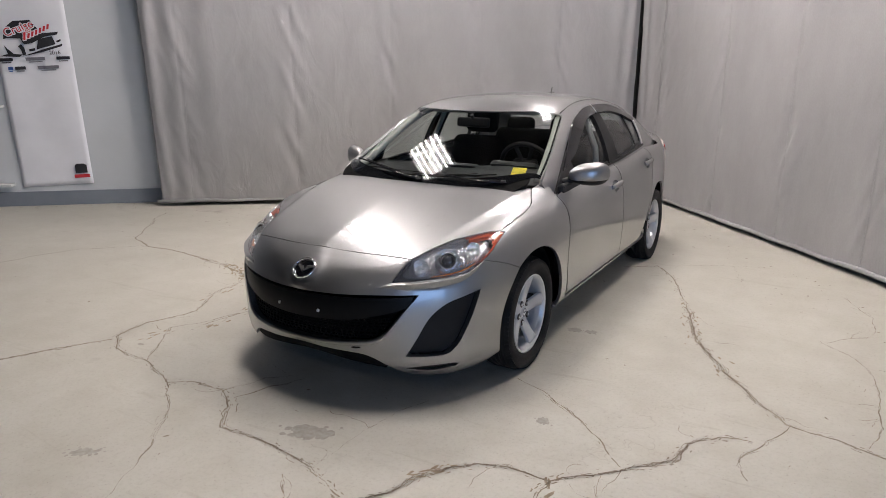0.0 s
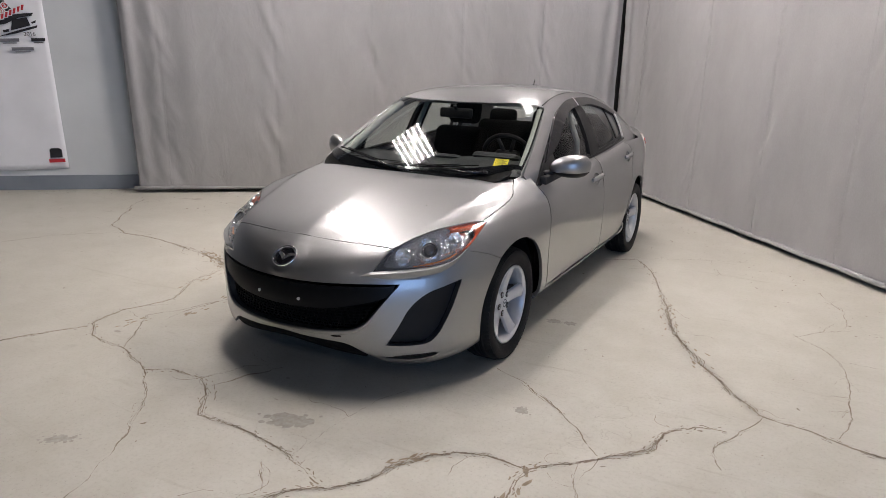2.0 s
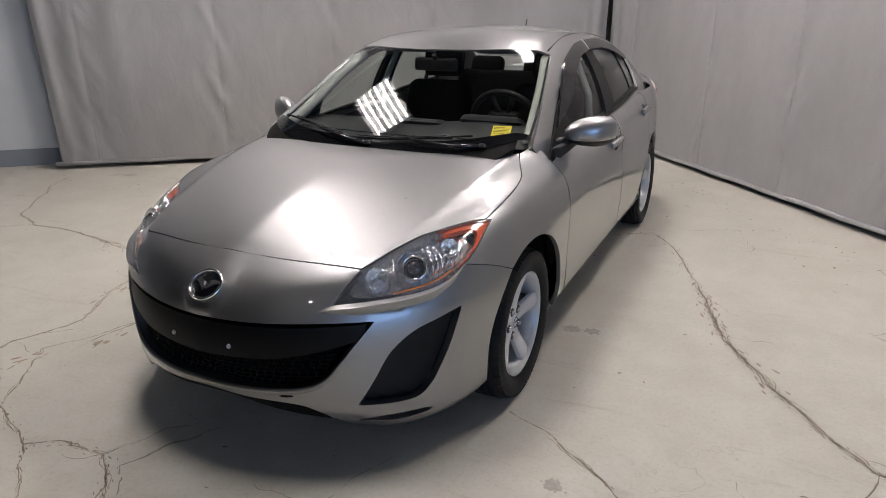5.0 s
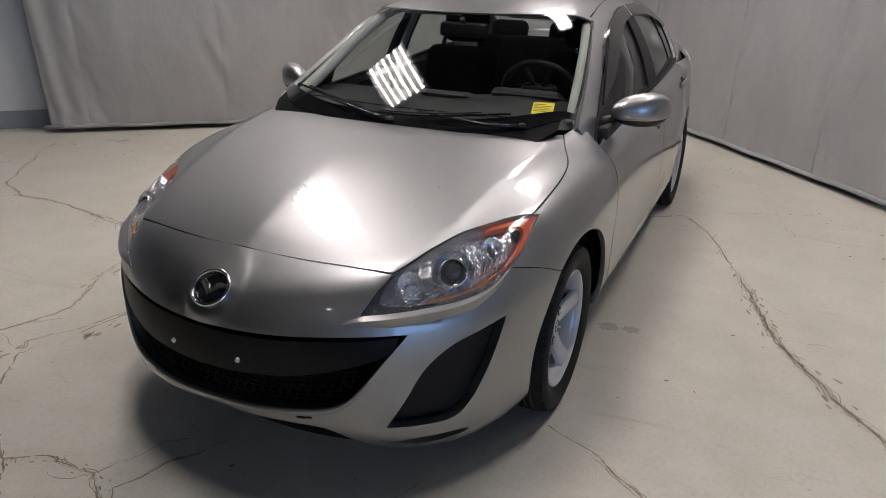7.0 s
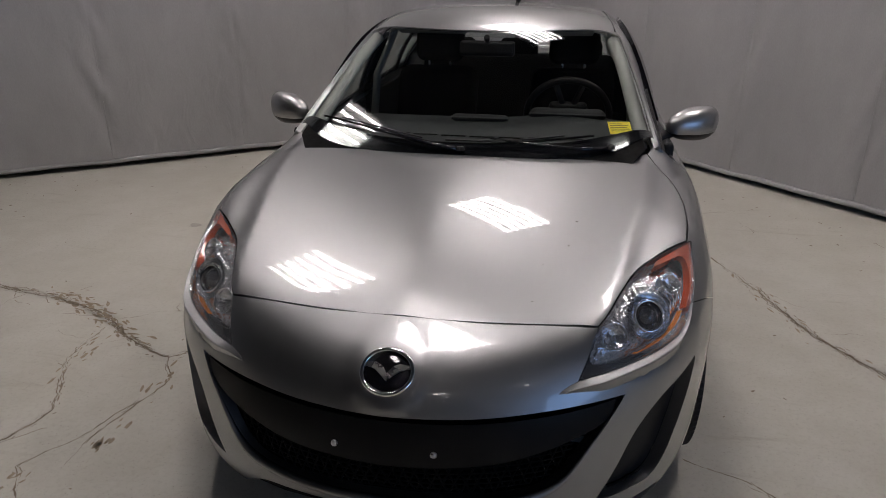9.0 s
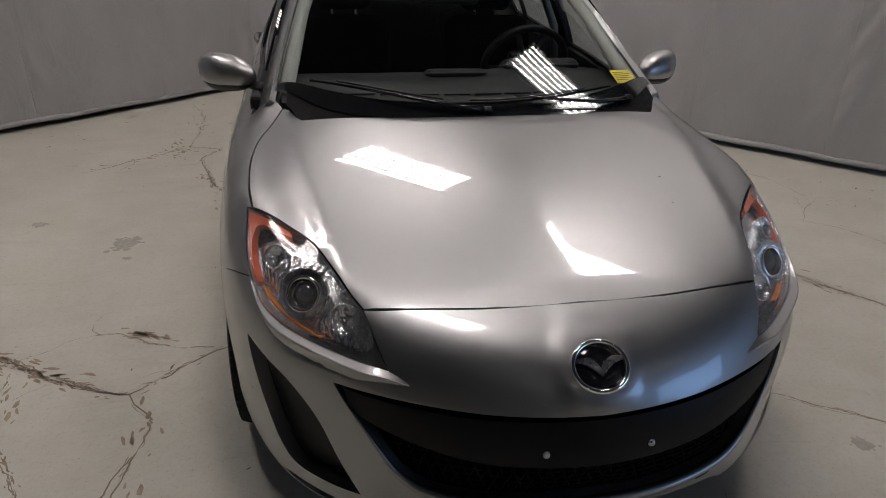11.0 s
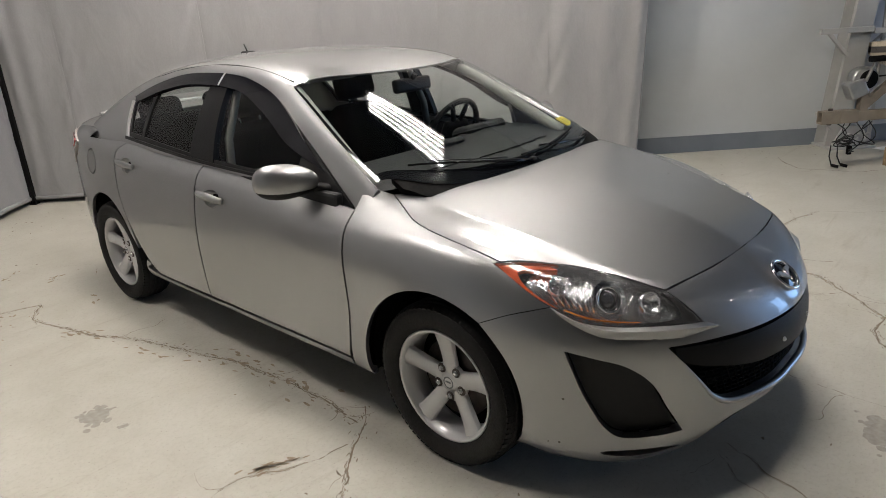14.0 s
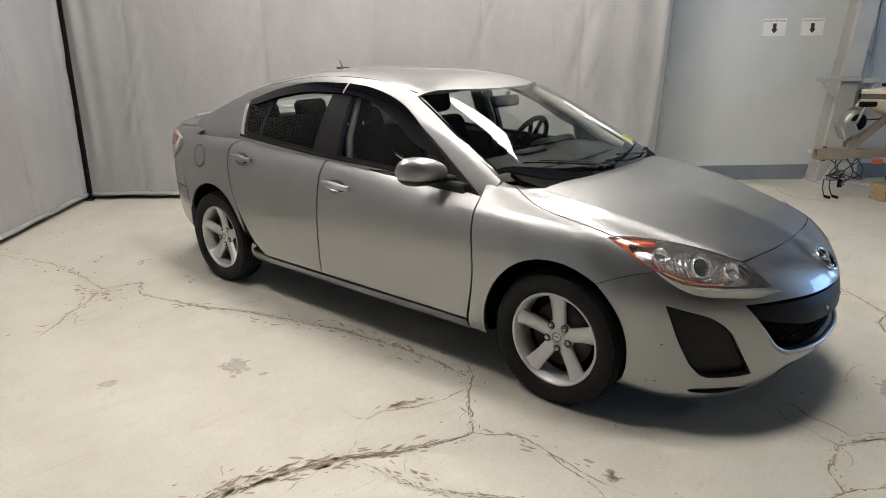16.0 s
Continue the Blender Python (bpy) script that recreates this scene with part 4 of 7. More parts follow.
    panel("wind_visor", CABIN, HOOP, visor_f, SMOKED, fd, 0.02, flip=f, lift=0.016, depth=0.022, label="smoked plastic wind visor over the window")
    visor_r = [(0.575, 1.515, 1.335), (0.575, 1.515, 1.335), (0.575, 1.85, 1.325), (0.59, 2.15, 1.26), (0.62, 2.38, 1.195), (0.62, 2.38, 1.195), (0.63, 2.30, 1.17), (0.61, 2.05, 1.225), (0.60, 1.8, 1.262), (0.60, 1.515, 1.265), (0.60, 1.515, 1.265)]
    panel("wind_visor", CABIN, HOOP, visor_r, SMOKED, rd, 0.02, flip=f, lift=0.016, depth=0.022, label="smoked plastic wind visor over the window")
    end_trim = [(0.63, 2.432, 1.182), (0.63, 2.432, 1.182), (0.75, 2.362, 1.016), (0.75, 2.362, 1.016), (0.75, 2.340, 1.015), (0.75, 2.340, 1.015), (0.63, 2.408, 1.184), (0.63, 2.408, 1.184)]
    panel("window_end_trim", CABIN, HOOP, end_trim, ALLOY, pillars, 0.012, flip=f, lift=0.006, depth=0.01, label="bright metal strip at the window's rear edge")
    clip = [(0.575, 1.503, 1.336), (0.575, 1.503, 1.336), (0.60, 1.503, 1.27), (0.60, 1.503, 1.27), (0.60, 1.517, 1.27), (0.60, 1.517, 1.27), (0.575, 1.517, 1.336), (0.575, 1.517, 1.336)]
    panel("visor_clip", CABIN, HOOP, clip, ALLOY, rd, 0.01, flip=f, lift=0.017, depth=0.01, gap=0.0, label="bright clip between the two wind visors")
    belt = [(0.77, 0.70, 0.914), (0.77, 0.70, 0.914), (0.77, 1.0, 0.942), (0.77, 1.6, 0.968), (0.75, 2.37, 1.018), (0.75, 2.37, 1.018), (0.76, 2.37, 1.002), (0.76, 2.37, 1.002), (0.78, 1.6, 0.952), (0.77, 1.0, 0.926), (0.77, 0.70, 0.898), (0.77, 0.70, 0.898)]
    panel("belt_moulding", CABIN, HOOP, belt, BLACK_PLASTIC, pillars, 0.02, flip=f, lift=0.008, depth=0.016)
    # roof gutter strip
    gutter = []
    for k in range(25):
        u = k / 24
        y = 1.03 + 1.30 * u
        gutter.append(on(CABIN, HOOP, (0.545 - 0.03 * math.sin(math.pi * u), y, 1.31 + 0.08 * math.sin(math.pi * min(1, u * 1.1))), -0.003)[0])
    g = tube(gutter, 0.0042, 6)
    part("roof_gutter_strip", moved(g, Matrix.Diagonal((-1, 1, 1, 1))) if f else g, BLACK_PLASTIC, car)

# roof, screens
roof_half = [(0, 0.855, 1.33), (0.28, 0.89, 1.33), (0.560, 1.010, 1.30), (0.560, 1.010, 1.30), (0.532, 1.25, 1.36), (0.512, 1.7, 1.385), (0.517, 2.15, 1.345), (0.53, 2.33, 1.29), (0.53, 2.33, 1.29), (0.3, 2.42, 1.32), (0, 2.45, 1.32)]
roof = panel("roof", CABIN, TOP, mirrored_outline(roof_half), PAINT, car, 0.03, lift=-0.002, depth=0.006)
panel("headliner", CABIN, TOP, mirrored_outline([(x * 0.95, y + (0.07 if y < 1.5 else -0.03), z) for x, y, z in roof_half]), HEADLINER, roof, 0.05, lift=-0.045, rim=False, label="pale grey cloth headliner")
screen_half = [(0, 0.145, 0.95), (0.30, 0.17, 0.95), (0.52, 0.235, 0.94), (0.684, 0.393, 0.950), (0.684, 0.393, 0.950), (0.649, 0.62, 1.075), (0.566, 1.005, 1.295), (0.566, 1.005, 1.295), (0.28, 0.885, 1.325), (0, 0.85, 1.33)]
glass_half = [(0, 0.215, 1.0), (0.30, 0.24, 0.99), (0.50, 0.31, 0.97), (0.668, 0.418, 0.960), (0.668, 0.418, 0.960), (0.634, 0.632, 1.075), (0.557, 0.998, 1.29), (0.557, 0.998, 1.29), (0.28, 0.879, 1.315), (0, 0.844, 1.32)]
windshield = panel("windshield", CABIN, TOP, mirrored_outline(screen_half), WINDSHIELD, car, 0.03, lift=-0.001, rim=False, label="clear windshield glass mirroring the tube lights")
panel("black_border", CABIN, TOP, mirrored_outline(screen_half), GLOSS_BLACK, windshield, 0.025, holes=[mirrored_outline(glass_half)], lift=-0.005, rim=False)
cowl_half = [(0, 0.03, 0.93), (0.35, 0.06, 0.93), (0.56, 0.165, 0.9), (0.645, 0.29, 0.9), (0.645, 0.29, 0.9), (0.64, 0.36, 0.95), (0.64, 0.36, 0.95), (0.52, 0.25, 0.94), (0.30, 0.185, 0.97), (0, 0.16, 0.97)]
panel("cowl", CABIN, TOP, mirrored_outline(cowl_half), MATT_BLACK, car, 0.025, lift=-0.008, depth=0.03, label="black plastic cowl below the windshield")
back_half = [(0, 2.46, 1.32), (0.3, 2.43, 1.32), (0.53, 2.345, 1.28), (0.53, 2.345, 1.28), (0.56, 2.60, 1.18), (0.60, 2.88, 1.07), (0.60, 2.88, 1.07), (0.3, 2.96, 1.09), (0, 3.0, 1.1)]
panel("rear_screen", CABIN, TOP, mirrored_outline(back_half), SIDEGLASS, car, 0.04, lift=-0.004, rim=False, label="tinted rear screen")

# rear end
deck_half = [(0, 2.98, 1.05), (0.3, 2.94, 1.05), (0.60, 2.87, 1.03), (0.68, 2.98, 1.0), (0.68, 2.98, 1.0), (0.66, 3.25, 1.0), (0.56, 3.42, 1.0), (0.56, 3.42, 1.0), (0.3, 3.48, 1.03), (0, 3.49, 1.04)]
trunk = panel("trunk_lid", BODY, TOP, mirrored_outline(deck_half), PAINT, car, 0.04)
lip = []
for k in range(21):
    x = -0.50 + 1.0 * k / 20
    lip.append(on(BODY, TOP, (x, 3.40 - 0.30 * x * x, 1.0), 0.004)[0])
lipm = tube(lip, 0.014, 8)
part("trunk_lip", lipm, PAINT, trunk)
tail_half = [(0, 3.60, 0.98), (0.3, 3.58, 0.97), (0.50, 3.45, 0.955), (0.50, 3.45, 0.955), (0.52, 3.47, 0.60), (0.52, 3.47, 0.60), (0, 3.62, 0.60)]
panel("trunk_face", BODY, REAR, mirrored_outline(tail_half), PAINT, trunk, 0.03)
rear_half = [(0, 3.62, 0.595), (0.52, 3.5, 0.595), (0.72, 3.25, 0.595), (0.79, 3.03, 0.595), (0.79, 3.03, 0.595), (0.80, 2.98, 0.45), (0.78, 3.02, 0.28), (0.78, 3.02, 0.28), (0.55, 3.4, 0.27), (0, 3.55, 0.28)]
panel("rear_bumper", BODY, REAR, mirrored_outline(rear_half), PAINT, car, 0.03, depth=0.03)
TAIL_RED = material("red_lens", (0.42, 0.035, 0.03), 0.12)
bsdf(TAIL_RED).inputs["Coat Weight"].default_value = 1.0
TAIL_CLEAR = material("clear_tail_lens", (0.62, 0.56, 0.54), 0.1)
bsdf(TAIL_CLEAR).inputs["Coat Weight"].default_value = 1.0
for f in (False, True):
    tail = [(0.745, 3.09, 0.93), (0.745, 3.09, 0.93), (0.70, 3.18, 0.80), (0.64, 3.30, 0.74), (0.52, 3.45, 0.74), (0.52, 3.45, 0.74), (0.52, 3.44, 0.94), (0.52, 3.44, 0.94), (0.66, 3.27, 0.965)]
    tl = panel("taillight", BODY, REAR, tail, TAIL_CLEAR, car, 0.02, flip=f, lift=0.006, depth=0.03, label="red and clear rear lamp")
    red = [(0.715, 3.14, 0.92), (0.69, 3.2, 0.86), (0.62, 3.32, 0.84), (0.60, 3.34, 0.92), (0.66, 3.27, 0.94)]
    panel("red_lens", BODY, REAR, red, TAIL_RED, tl, 0.015, flip=f, lift=0.010, depth=0.006)
    below = [(0.755, 3.06, 0.86), (0.755, 3.06, 0.86), (0.71, 3.17, 0.79), (0.65, 3.30, 0.73), (0.525, 3.46, 0.73), (0.525, 3.46, 0.73), (0.525, 3.48, 0.605), (0.525, 3.48, 0.605), (0.70, 3.28, 0.605), (0.785, 3.03, 0.605), (0.785, 3.03, 0.605), (0.765, 3.07, 0.72)]
    shoulder = [(0.75, 2.90, 0.93), (0.75, 2.90, 0.93), (0.60, 2.86, 1.02), (0.60, 2.86, 1.02), (0.60, 3.15, 1.03), (0.54, 3.46, 0.99), (0.54, 3.46, 0.99), (0.62, 3.38, 0.93), (0.70, 3.22, 0.92), (0.74, 3.08, 0.90), (0.74, 3.08, 0.90)]
    panel("rear_shoulder", BODY, HOOP, shoulder, PAINT, car, 0.02, flip=f, lift=-0.004, rim=False)
    panel("rear_corner", BODY, REAR, below, PAINT, car, 0.02, flip=f)

# ---------------------------------------------------------------- the dark inner shell and wheel wells
def inner_shell():
    bm = bmesh.new()
    vs = [bm.verts.new(v - n * 0.028) for v, n in zip(BODY.verts, BODY.normals)]
    if BODY.normals[len(BODY.normals) // 2].dot(BODY.verts[len(BODY.verts) // 2] - Vector((0, 1.3, 0.5))) < 0:
        for v, q, n in zip(vs, BODY.verts, BODY.normals):
            v.co = q + n * 0.028
    for f in BODY.faces:
        c = sum((BODY.verts[i] for i in f), Vector()) / 4
        near = min(math.hypot(c.y, c.z - 0.305), math.hypot(c.y - 2.64, c.z - 0.305))
        if near < 0.40 and abs(c.x) > 0.42:
            continue
        if c.z > 0.80 and 0.22 < c.y < 2.75 and abs(c.x) < 0.80:
            continue
        if c.y < -0.3 and c.z > 0.26 and not (c.z > 0.82):
            continue
        bm.faces.new([vs[i] for i in f]).smooth = True
    bmesh.ops.delete(bm, geom=[v for v in bm.verts if not v.link_faces], context="VERTS")
    return bm


part("underbody", inner_shell(), MATT_BLACK, car, "black underbody")
for cy in (0.0, 2.64):
    for s in (-1, 1):
        bm = bmesh.new()
        rows = []
        for x in (0.46, 0.60, 0.70, 0.785):
            rows.append([bm.verts.new((s * (x - (max(0, a - 110) / 80 * 0.13 if cy == 0 and x > 0.65 else 0)), cy + 0.385 * math.cos(radians(a)), 0.305 + 0.385 * math.sin(radians(a)))) for a in range(-10, 191, 10)])
        for r0, r1 in zip(rows, rows[1:]):
            for i in range(len(r0) - 1):
                bm.faces.new((r0[i], r0[i + 1], r1[i + 1], r1[i])).smooth = True
        bm.faces.new(rows[0])
        part("wheel_well", bm, MATT_BLACK, car)
# bulkhead behind the front bumper
part("front_bulkhead", box((1.10, 0.04, 0.42), (0, -0.42, 0.45)), MATT_BLACK, car)

# ---------------------------------------------------------------- headlights
AMBER = material("amber_lens", (0.80, 0.22, 0.02), 0.15)
bsdf(AMBER).inputs["Coat Weight"].default_value = 1.0
MARKER = material("orange_red_reflector", (0.62, 0.085, 0.02), 0.2)
bsdf(MARKER).inputs["Coat Weight"].default_value = 1.0
BULB_GLASS = material("projector_glass", (0.02, 0.025, 0.035), 0.02, 0.0)
bsdf(BULB_GLASS).inputs["Coat Weight"].default_value = 1.0
LAMP_DARK = material("lamp_bezel", (0.24, 0.25, 0.26), 0.25, 0.3)


def faceted_chrome(name, tone, rough):
    m = material(name, (tone, tone, tone * 1.02), rough, 0.92)
    n = noise_tex(m, coords(m), 95, 2.0, 0.5)
    m.node_tree.links.new(bump(m, n.outputs["Fac"], 0.6, 0.006), bsdf(m).inputs["Normal"])
    return m


FACET = faceted_chrome("faceted_reflector", 0.90, 0.08)
SMOKE_CHROME = faceted_chrome("smoked_reflector", 0.70, 0.16)
LAMP_SHAPE = LAMP_TOP[:-1] + [LAMP_LOW[0]] * 2 + LAMP_LOW[1:-1] + [LAMP_IN[0]] * 2 + LAMP_IN[1:-1]
BEZEL = material("smoked_lamp_bezel", (0.03, 0.031, 0.034), 0.12)


def spread(points, n):
    """n points at even steps along a rounded line."""
    line = hermite_outline(points, closed=False, step=0.006)
    c = np.concatenate(([0], np.cumsum([(q - p).length for p, q in zip(line, line[1:])])))
    return [Vector([np.interp(u, c, [p[k] for p in line]) for k in range(3)]) for u in np.linspace(0, c[-1], n)]


def lamp_ledge():
    """The shelf pressed into the bumper under the lamp: juts out, then falls back to the skin."""
    upper = spread(LAMP_LOW[3:] + [(0.397, -0.783, 0.596)], 46)
    lower = spread([(0.739, -0.408, 0.671), (0.692, -0.522, 0.630), (0.618, -0.62, 0.612), (0.518, -0.71, 0.603), (0.394, -0.785, 0.592)], 46)
    bm = bmesh.new()
    rows = []
    for k, (u, w) in enumerate(zip(upper, lower)):
        s = min(1, 0.05 + 2.6 * k / 45) * min(1, 0.05 + 5.0 * (45 - k) / 45)
        e = min(1, 0.04 + 4.0 * (45 - k) / 45) * min(1, 0.10 + 3.2 * k / 45)
        w = u.lerp(w, 0.66 * min(1, 0.08 + 3.2 * k / 45))
        row = [on(BODY, FRONT, u, -0.012)[0], on(BODY, FRONT, u, 0.0015)[0]]
        for down, out in ((0.0, 0.017 * s), (0.0025, 0.0185 * s), (0.007, 0.016 * s), (0.016, 0.008 * s), (0.030, -0.003 * e)):
            row.append(on(BODY, FRONT, w - Vector((0, 0, down * e)), out + 0.001)[0])
        rows.append([bm.verts.new(p) for p in row])
    for r0, r1 in zip(rows, rows[1:]):
        for i in range(len(r0) - 1):
            bm.faces.new((r0[i], r0[i + 1], r1[i + 1], r1[i])).smooth = i != 1
    bmesh.ops.recalc_face_normals(bm, faces=bm.faces)
    if sum(f.normal.y for f in bm.faces) > 0:
        bmesh.ops.reverse_faces(bm, faces=bm.faces)
    for e in bm.edges:
        if len(e.link_faces) == 2 and e.calc_face_angle(0) > 0.7:
            e.smooth = False
    return bm


for f in (False, True):
    turn = Matrix.Diagonal((-1, 1, 1, 1)) if f else Matrix()
    hl = panel("headlight", BODY, FRONT, LAMP_SHAPE, SMOKE_CHROME, car, 0.012, flip=f, lift=-0.040, depth=-0.038, label="clear headlight with amber side marker")
    panel("lens", BODY, FRONT, LAMP_SHAPE, LENS, hl, 0.015, flip=f, lift=0.0, rim=False)
    low = [LAMP_IN[0]] * 2 + LAMP_IN[1:-1] + [LAMP_IN[-1]] * 2 + [(0.482, -0.646, 0.703), (0.468, -0.686, 0.664), (0.480, -0.704, 0.638), (0.54, -0.672, 0.633), (0.60, -0.622, 0.634)] + [(0.62, -0.61, 0.629)] * 2 + [LAMP_LOW[-2]]
    panel("inner_bezel", BODY, FRONT, low, BEZEL, hl, 0.012, flip=f, lift=-0.020, depth=0.012, label="dark inner end of the headlight")
    tip = [LAMP_LOW[0]] * 2 + [(0.748, -0.265, 0.755), (0.742, -0.345, 0.712), (0.73, -0.41, 0.684)] + [(0.724, -0.43, 0.680)] * 2 + [(0.738, -0.36, 0.714), (0.737, -0.30, 0.750), (0.715, -0.285, 0.777)] + [(0.640, -0.375, 0.776)] * 2 + [(0.655, -0.345, 0.787), (0.71, -0.265, 0.793)]
    panel("side_marker", BODY, FRONT, tip, MARKER, hl, 0.012, flip=f, lift=-0.010, depth=0.020, label="orange-red side marker reflector")
    strip = corners(snap(FRONT, [(0.590, -0.640, 0.636), (0.655, -0.572, 0.644), (0.700, -0.50, 0.658), (0.722, -0.44, 0.678)])) + corners(snap(FRONT, [(0.718, -0.445, 0.683), (0.695, -0.505, 0.664), (0.648, -0.577, 0.650), (0.590, -0.638, 0.641)]))
    panel("turn_signal", BODY, FRONT, strip, AMBER, hl, 0.012, flip=f, lift=-0.016, depth=0.012, label="amber turn signal strip")
    part("lamp_ledge", moved(lamp_ledge(), turn), PAINT, front_bumper)
    # projector in a wide bowl with stepped rings
    pc, pn = on(BODY, FRONT, (0.612, -0.535, 0.702), -0.014)
    aim = (pn * 0.5 + Vector((0.22, -1, 0.10)).normalized() * 0.5).normalized()
    seat = turn @ Matrix.Translation(pc) @ aim.to_track_quat("Z", "Y").to_matrix().to_4x4()
    part("projector_bowl", moved(lathe([(0.060, 0.003), (0.058, -0.004), (0.054, -0.008), (0.0535, -0.012), (0.047, -0.016), (0.0465, -0.020), (0.040, -0.022)], "z", 48), seat), FACET, hl)
    part("projector_shroud", moved(lathe([(0.036, 0.004), (0.040, 0.007), (0.0435, 0.004), (0.044, -0.024)], "z", 40), seat), CHROME, hl)
    part("projector_rim", moved(lathe([(0.031, -0.006), (0.0335, 0.001), (0.0365, 0.003)], "z", 40), seat), BEZEL, hl)
    bm = bmesh.new()
    bmesh.ops.create_uvsphere(bm, u_segments=24, v_segments=14, radius=0.033, matrix=Matrix.Translation(pc - aim * 0.026))
    part("projector_lens", moved(smooth(bm), turn), BULB_GLASS, hl)
    for at, ax, r, name in (((0.528, -0.635, 0.683), (0.10, -1, 0.1), 0.034, "high_beam_bowl"), ((0.686, -0.405, 0.744), (0.5, -1, 0.1), 0.030, "outer_bowl")):
        ic, n2 = on(BODY, FRONT, at, -0.014)
        ax = n2 * 0.6 + Vector(ax).normalized() * 0.4
        m2 = turn @ Matrix.Translation(ic) @ ax.to_track_quat("Z", "Y").to_matrix().to_4x4()
        prof = [(r * 1.06, -0.022), (r * 1.06, 0.002), (r, 0.003)] + [(r * (1 - k / 7) ** 0.5, -0.020 * (k / 7) - 0.001) for k in range(1, 8)]
        bowl_ob = part(name, moved(lathe(prof, "z", 28), m2), FACET, hl)
        part("bulb", moved(smooth(box((0.011, 0.011, 0.022), (0, 0, -0.010), bevel=0.005)), m2), CHROME, bowl_ob)
    # stepped reflector vanes between the bowls
    for k in range(9):
        u = k / 8
        p0 = on(BODY, FRONT, (0.575 + 0.11 * u, -0.50 + 0.12 * u, 0.757 + 0.012 * u), -0.026)[0]
        p1 = on(BODY, FRONT, (0.640 + 0.075 * u, -0.545 + 0.13 * u, 0.662 + 0.030 * u), -0.030)[0]
        pm = on(BODY, FRONT, tuple((p0 + p1) / 2 + Vector((0.012, 0, 0))), -0.024)[0]
        part("reflector_vane", moved(tube([p0, pm, p1], [0.003, 0.005, 0.003], 6), turn), CHROME, hl)

# ---------------------------------------------------------------- grille, fog recesses, badge
grille = panel("grille", BODY, FRONT, mirrored_outline(GRILLE_HALF), MATT_BLACK, front_bumper, 0.025, lift=-0.085, rim=False, label="black honeycomb lower grille")
BAND = [(0, -0.86, 0.538), (0.20, -0.85, 0.540), (0.40, -0.79, 0.546), (0.535, -0.71, 0.552), (0.535, -0.71, 0.552), (0.505, -0.745, 0.495), (0.30, -0.83, 0.442), (0.15, -0.86, 0.430), (0, -0.87, 0.427)]
panel("plate_band", BODY, FRONT, mirrored_outline(BAND), SATIN_BLACK, grille, 0.015, lift=-0.006, depth=0.03, label="smooth black band with two plate bolts")
ring2 = [Vector(FRONT.flat(p)) for p in hermite_outline(mirrored_outline(GRILLE_HALF))]
ribs = []


def rib(points):
    run = []
    for p in points + [None]:
        ok = p is not None and inside(Vector(FRONT.flat(Vector(p))), ring2)
        if ok:
            q = on(BODY, FRONT, p, -0.035)[0]
            run.append(q)
        else:
            if len(run) > 2:
                ribs.append(tube(run, 0.0034, 4, caps=False))
            run = []


for k in range(8):
    z = 0.325 + 0.0165 * k
    rib([(x, -0.9 + 0.55 * x * x, z) for x in np.linspace(-0.56, 0.56, 45)])
for k in range(-22, 23):
    x0 = k * 0.028
    for s in (-1, 1):
        rib([(x0 + s * 0.028 * 2.2 * u, -0.9 + 0.55 * x0 * x0, 0.29 + 0.15 * u) for u in np.linspace(0, 1, 9)])
part("grille_mesh", join(*ribs), MATT_BLACK, grille)
for s in (-1, 1):
    p, n = on(BODY, FRONT, (s * 0.12, -0.90, 0.467), -0.006)
    bm = lathe([(0, 0.006), (0.006, 0.006), (0.0085, 0.002), (0.0085, -0.004)], "z", 10)
    part("plate_bolt", moved(bm, Matrix.Translation(p) @ n.to_track_quat("Z", "Y").to_matrix().to_4x4()), STEEL, grille, "bright steel plate bolt")
    f = s < 0
    fog = panel("fog_recess", BODY, FRONT, FOG, BLACK_PLASTIC, front_bumper, 0.018, flip=f, lift=-0.035, depth=0.0, rim=False, label="black plastic fog lamp recess")
    mid = [(0.72, -0.52, 0.50), (0.66, -0.60, 0.46), (0.61, -0.65, 0.39), (0.58, -0.68, 0.30), (0.58, -0.68, 0.30), (0.645, -0.60, 0.285), (0.69, -0.55, 0.34), (0.71, -0.53, 0.42)]
    panel("fog_cover", BODY, FRONT, mid, MATT_BLACK, fog, 0.018, flip=f, lift=-0.055, depth=0.0, rim=False)
    panel("slot_backing", BODY, FRONT, SLOT, MATT_BLACK, front_bumper, 0.015, flip=f, lift=-0.02, rim=False)

dam_half = [(0, -0.86, 0.285), (0.12, -0.85, 0.283), (0.25, -0.82, 0.276), (0.36, -0.79, 0.25), (0.43, -0.76, 0.20), (0.43, -0.76, 0.20), (0.40, -0.76, 0.165), (0.40, -0.76, 0.165), (0.2, -0.82, 0.195), (0, -0.84, 0.205)]
panel("air_dam", BODY, FRONT, mirrored_outline(dam_half), MATT_BLACK, front_bumper, 0.025, lift=-0.016, depth=0.03, label="black plastic air dam under the bumper")
bp, bn = on(BODY, FRONT, (0, -0.84, 0.640), 0.0)
badge_m = Matrix.Translation(bp) @ bn.to_track_quat("Z", "Y").to_matrix().to_4x4()
badge = part("badge", moved(lathe([(0, 0.002), (0.046, 0.002), (0.052, -0.004)], "z", 40), badge_m @ Matrix.Diagonal((1.12, 1, 1, 1))), GLOSS_BLACK, front_bumper, "oval chrome and black badge on the nose")
ring = tube([(0.054 * 1.12 * math.cos(k * math.tau / 48), 0.054 * math.sin(k * math.tau / 48), 0.004) for k in range(48)], 0.0058, 8, closed=True)
part("badge_ring", moved(ring, badge_m), CHROME, badge)
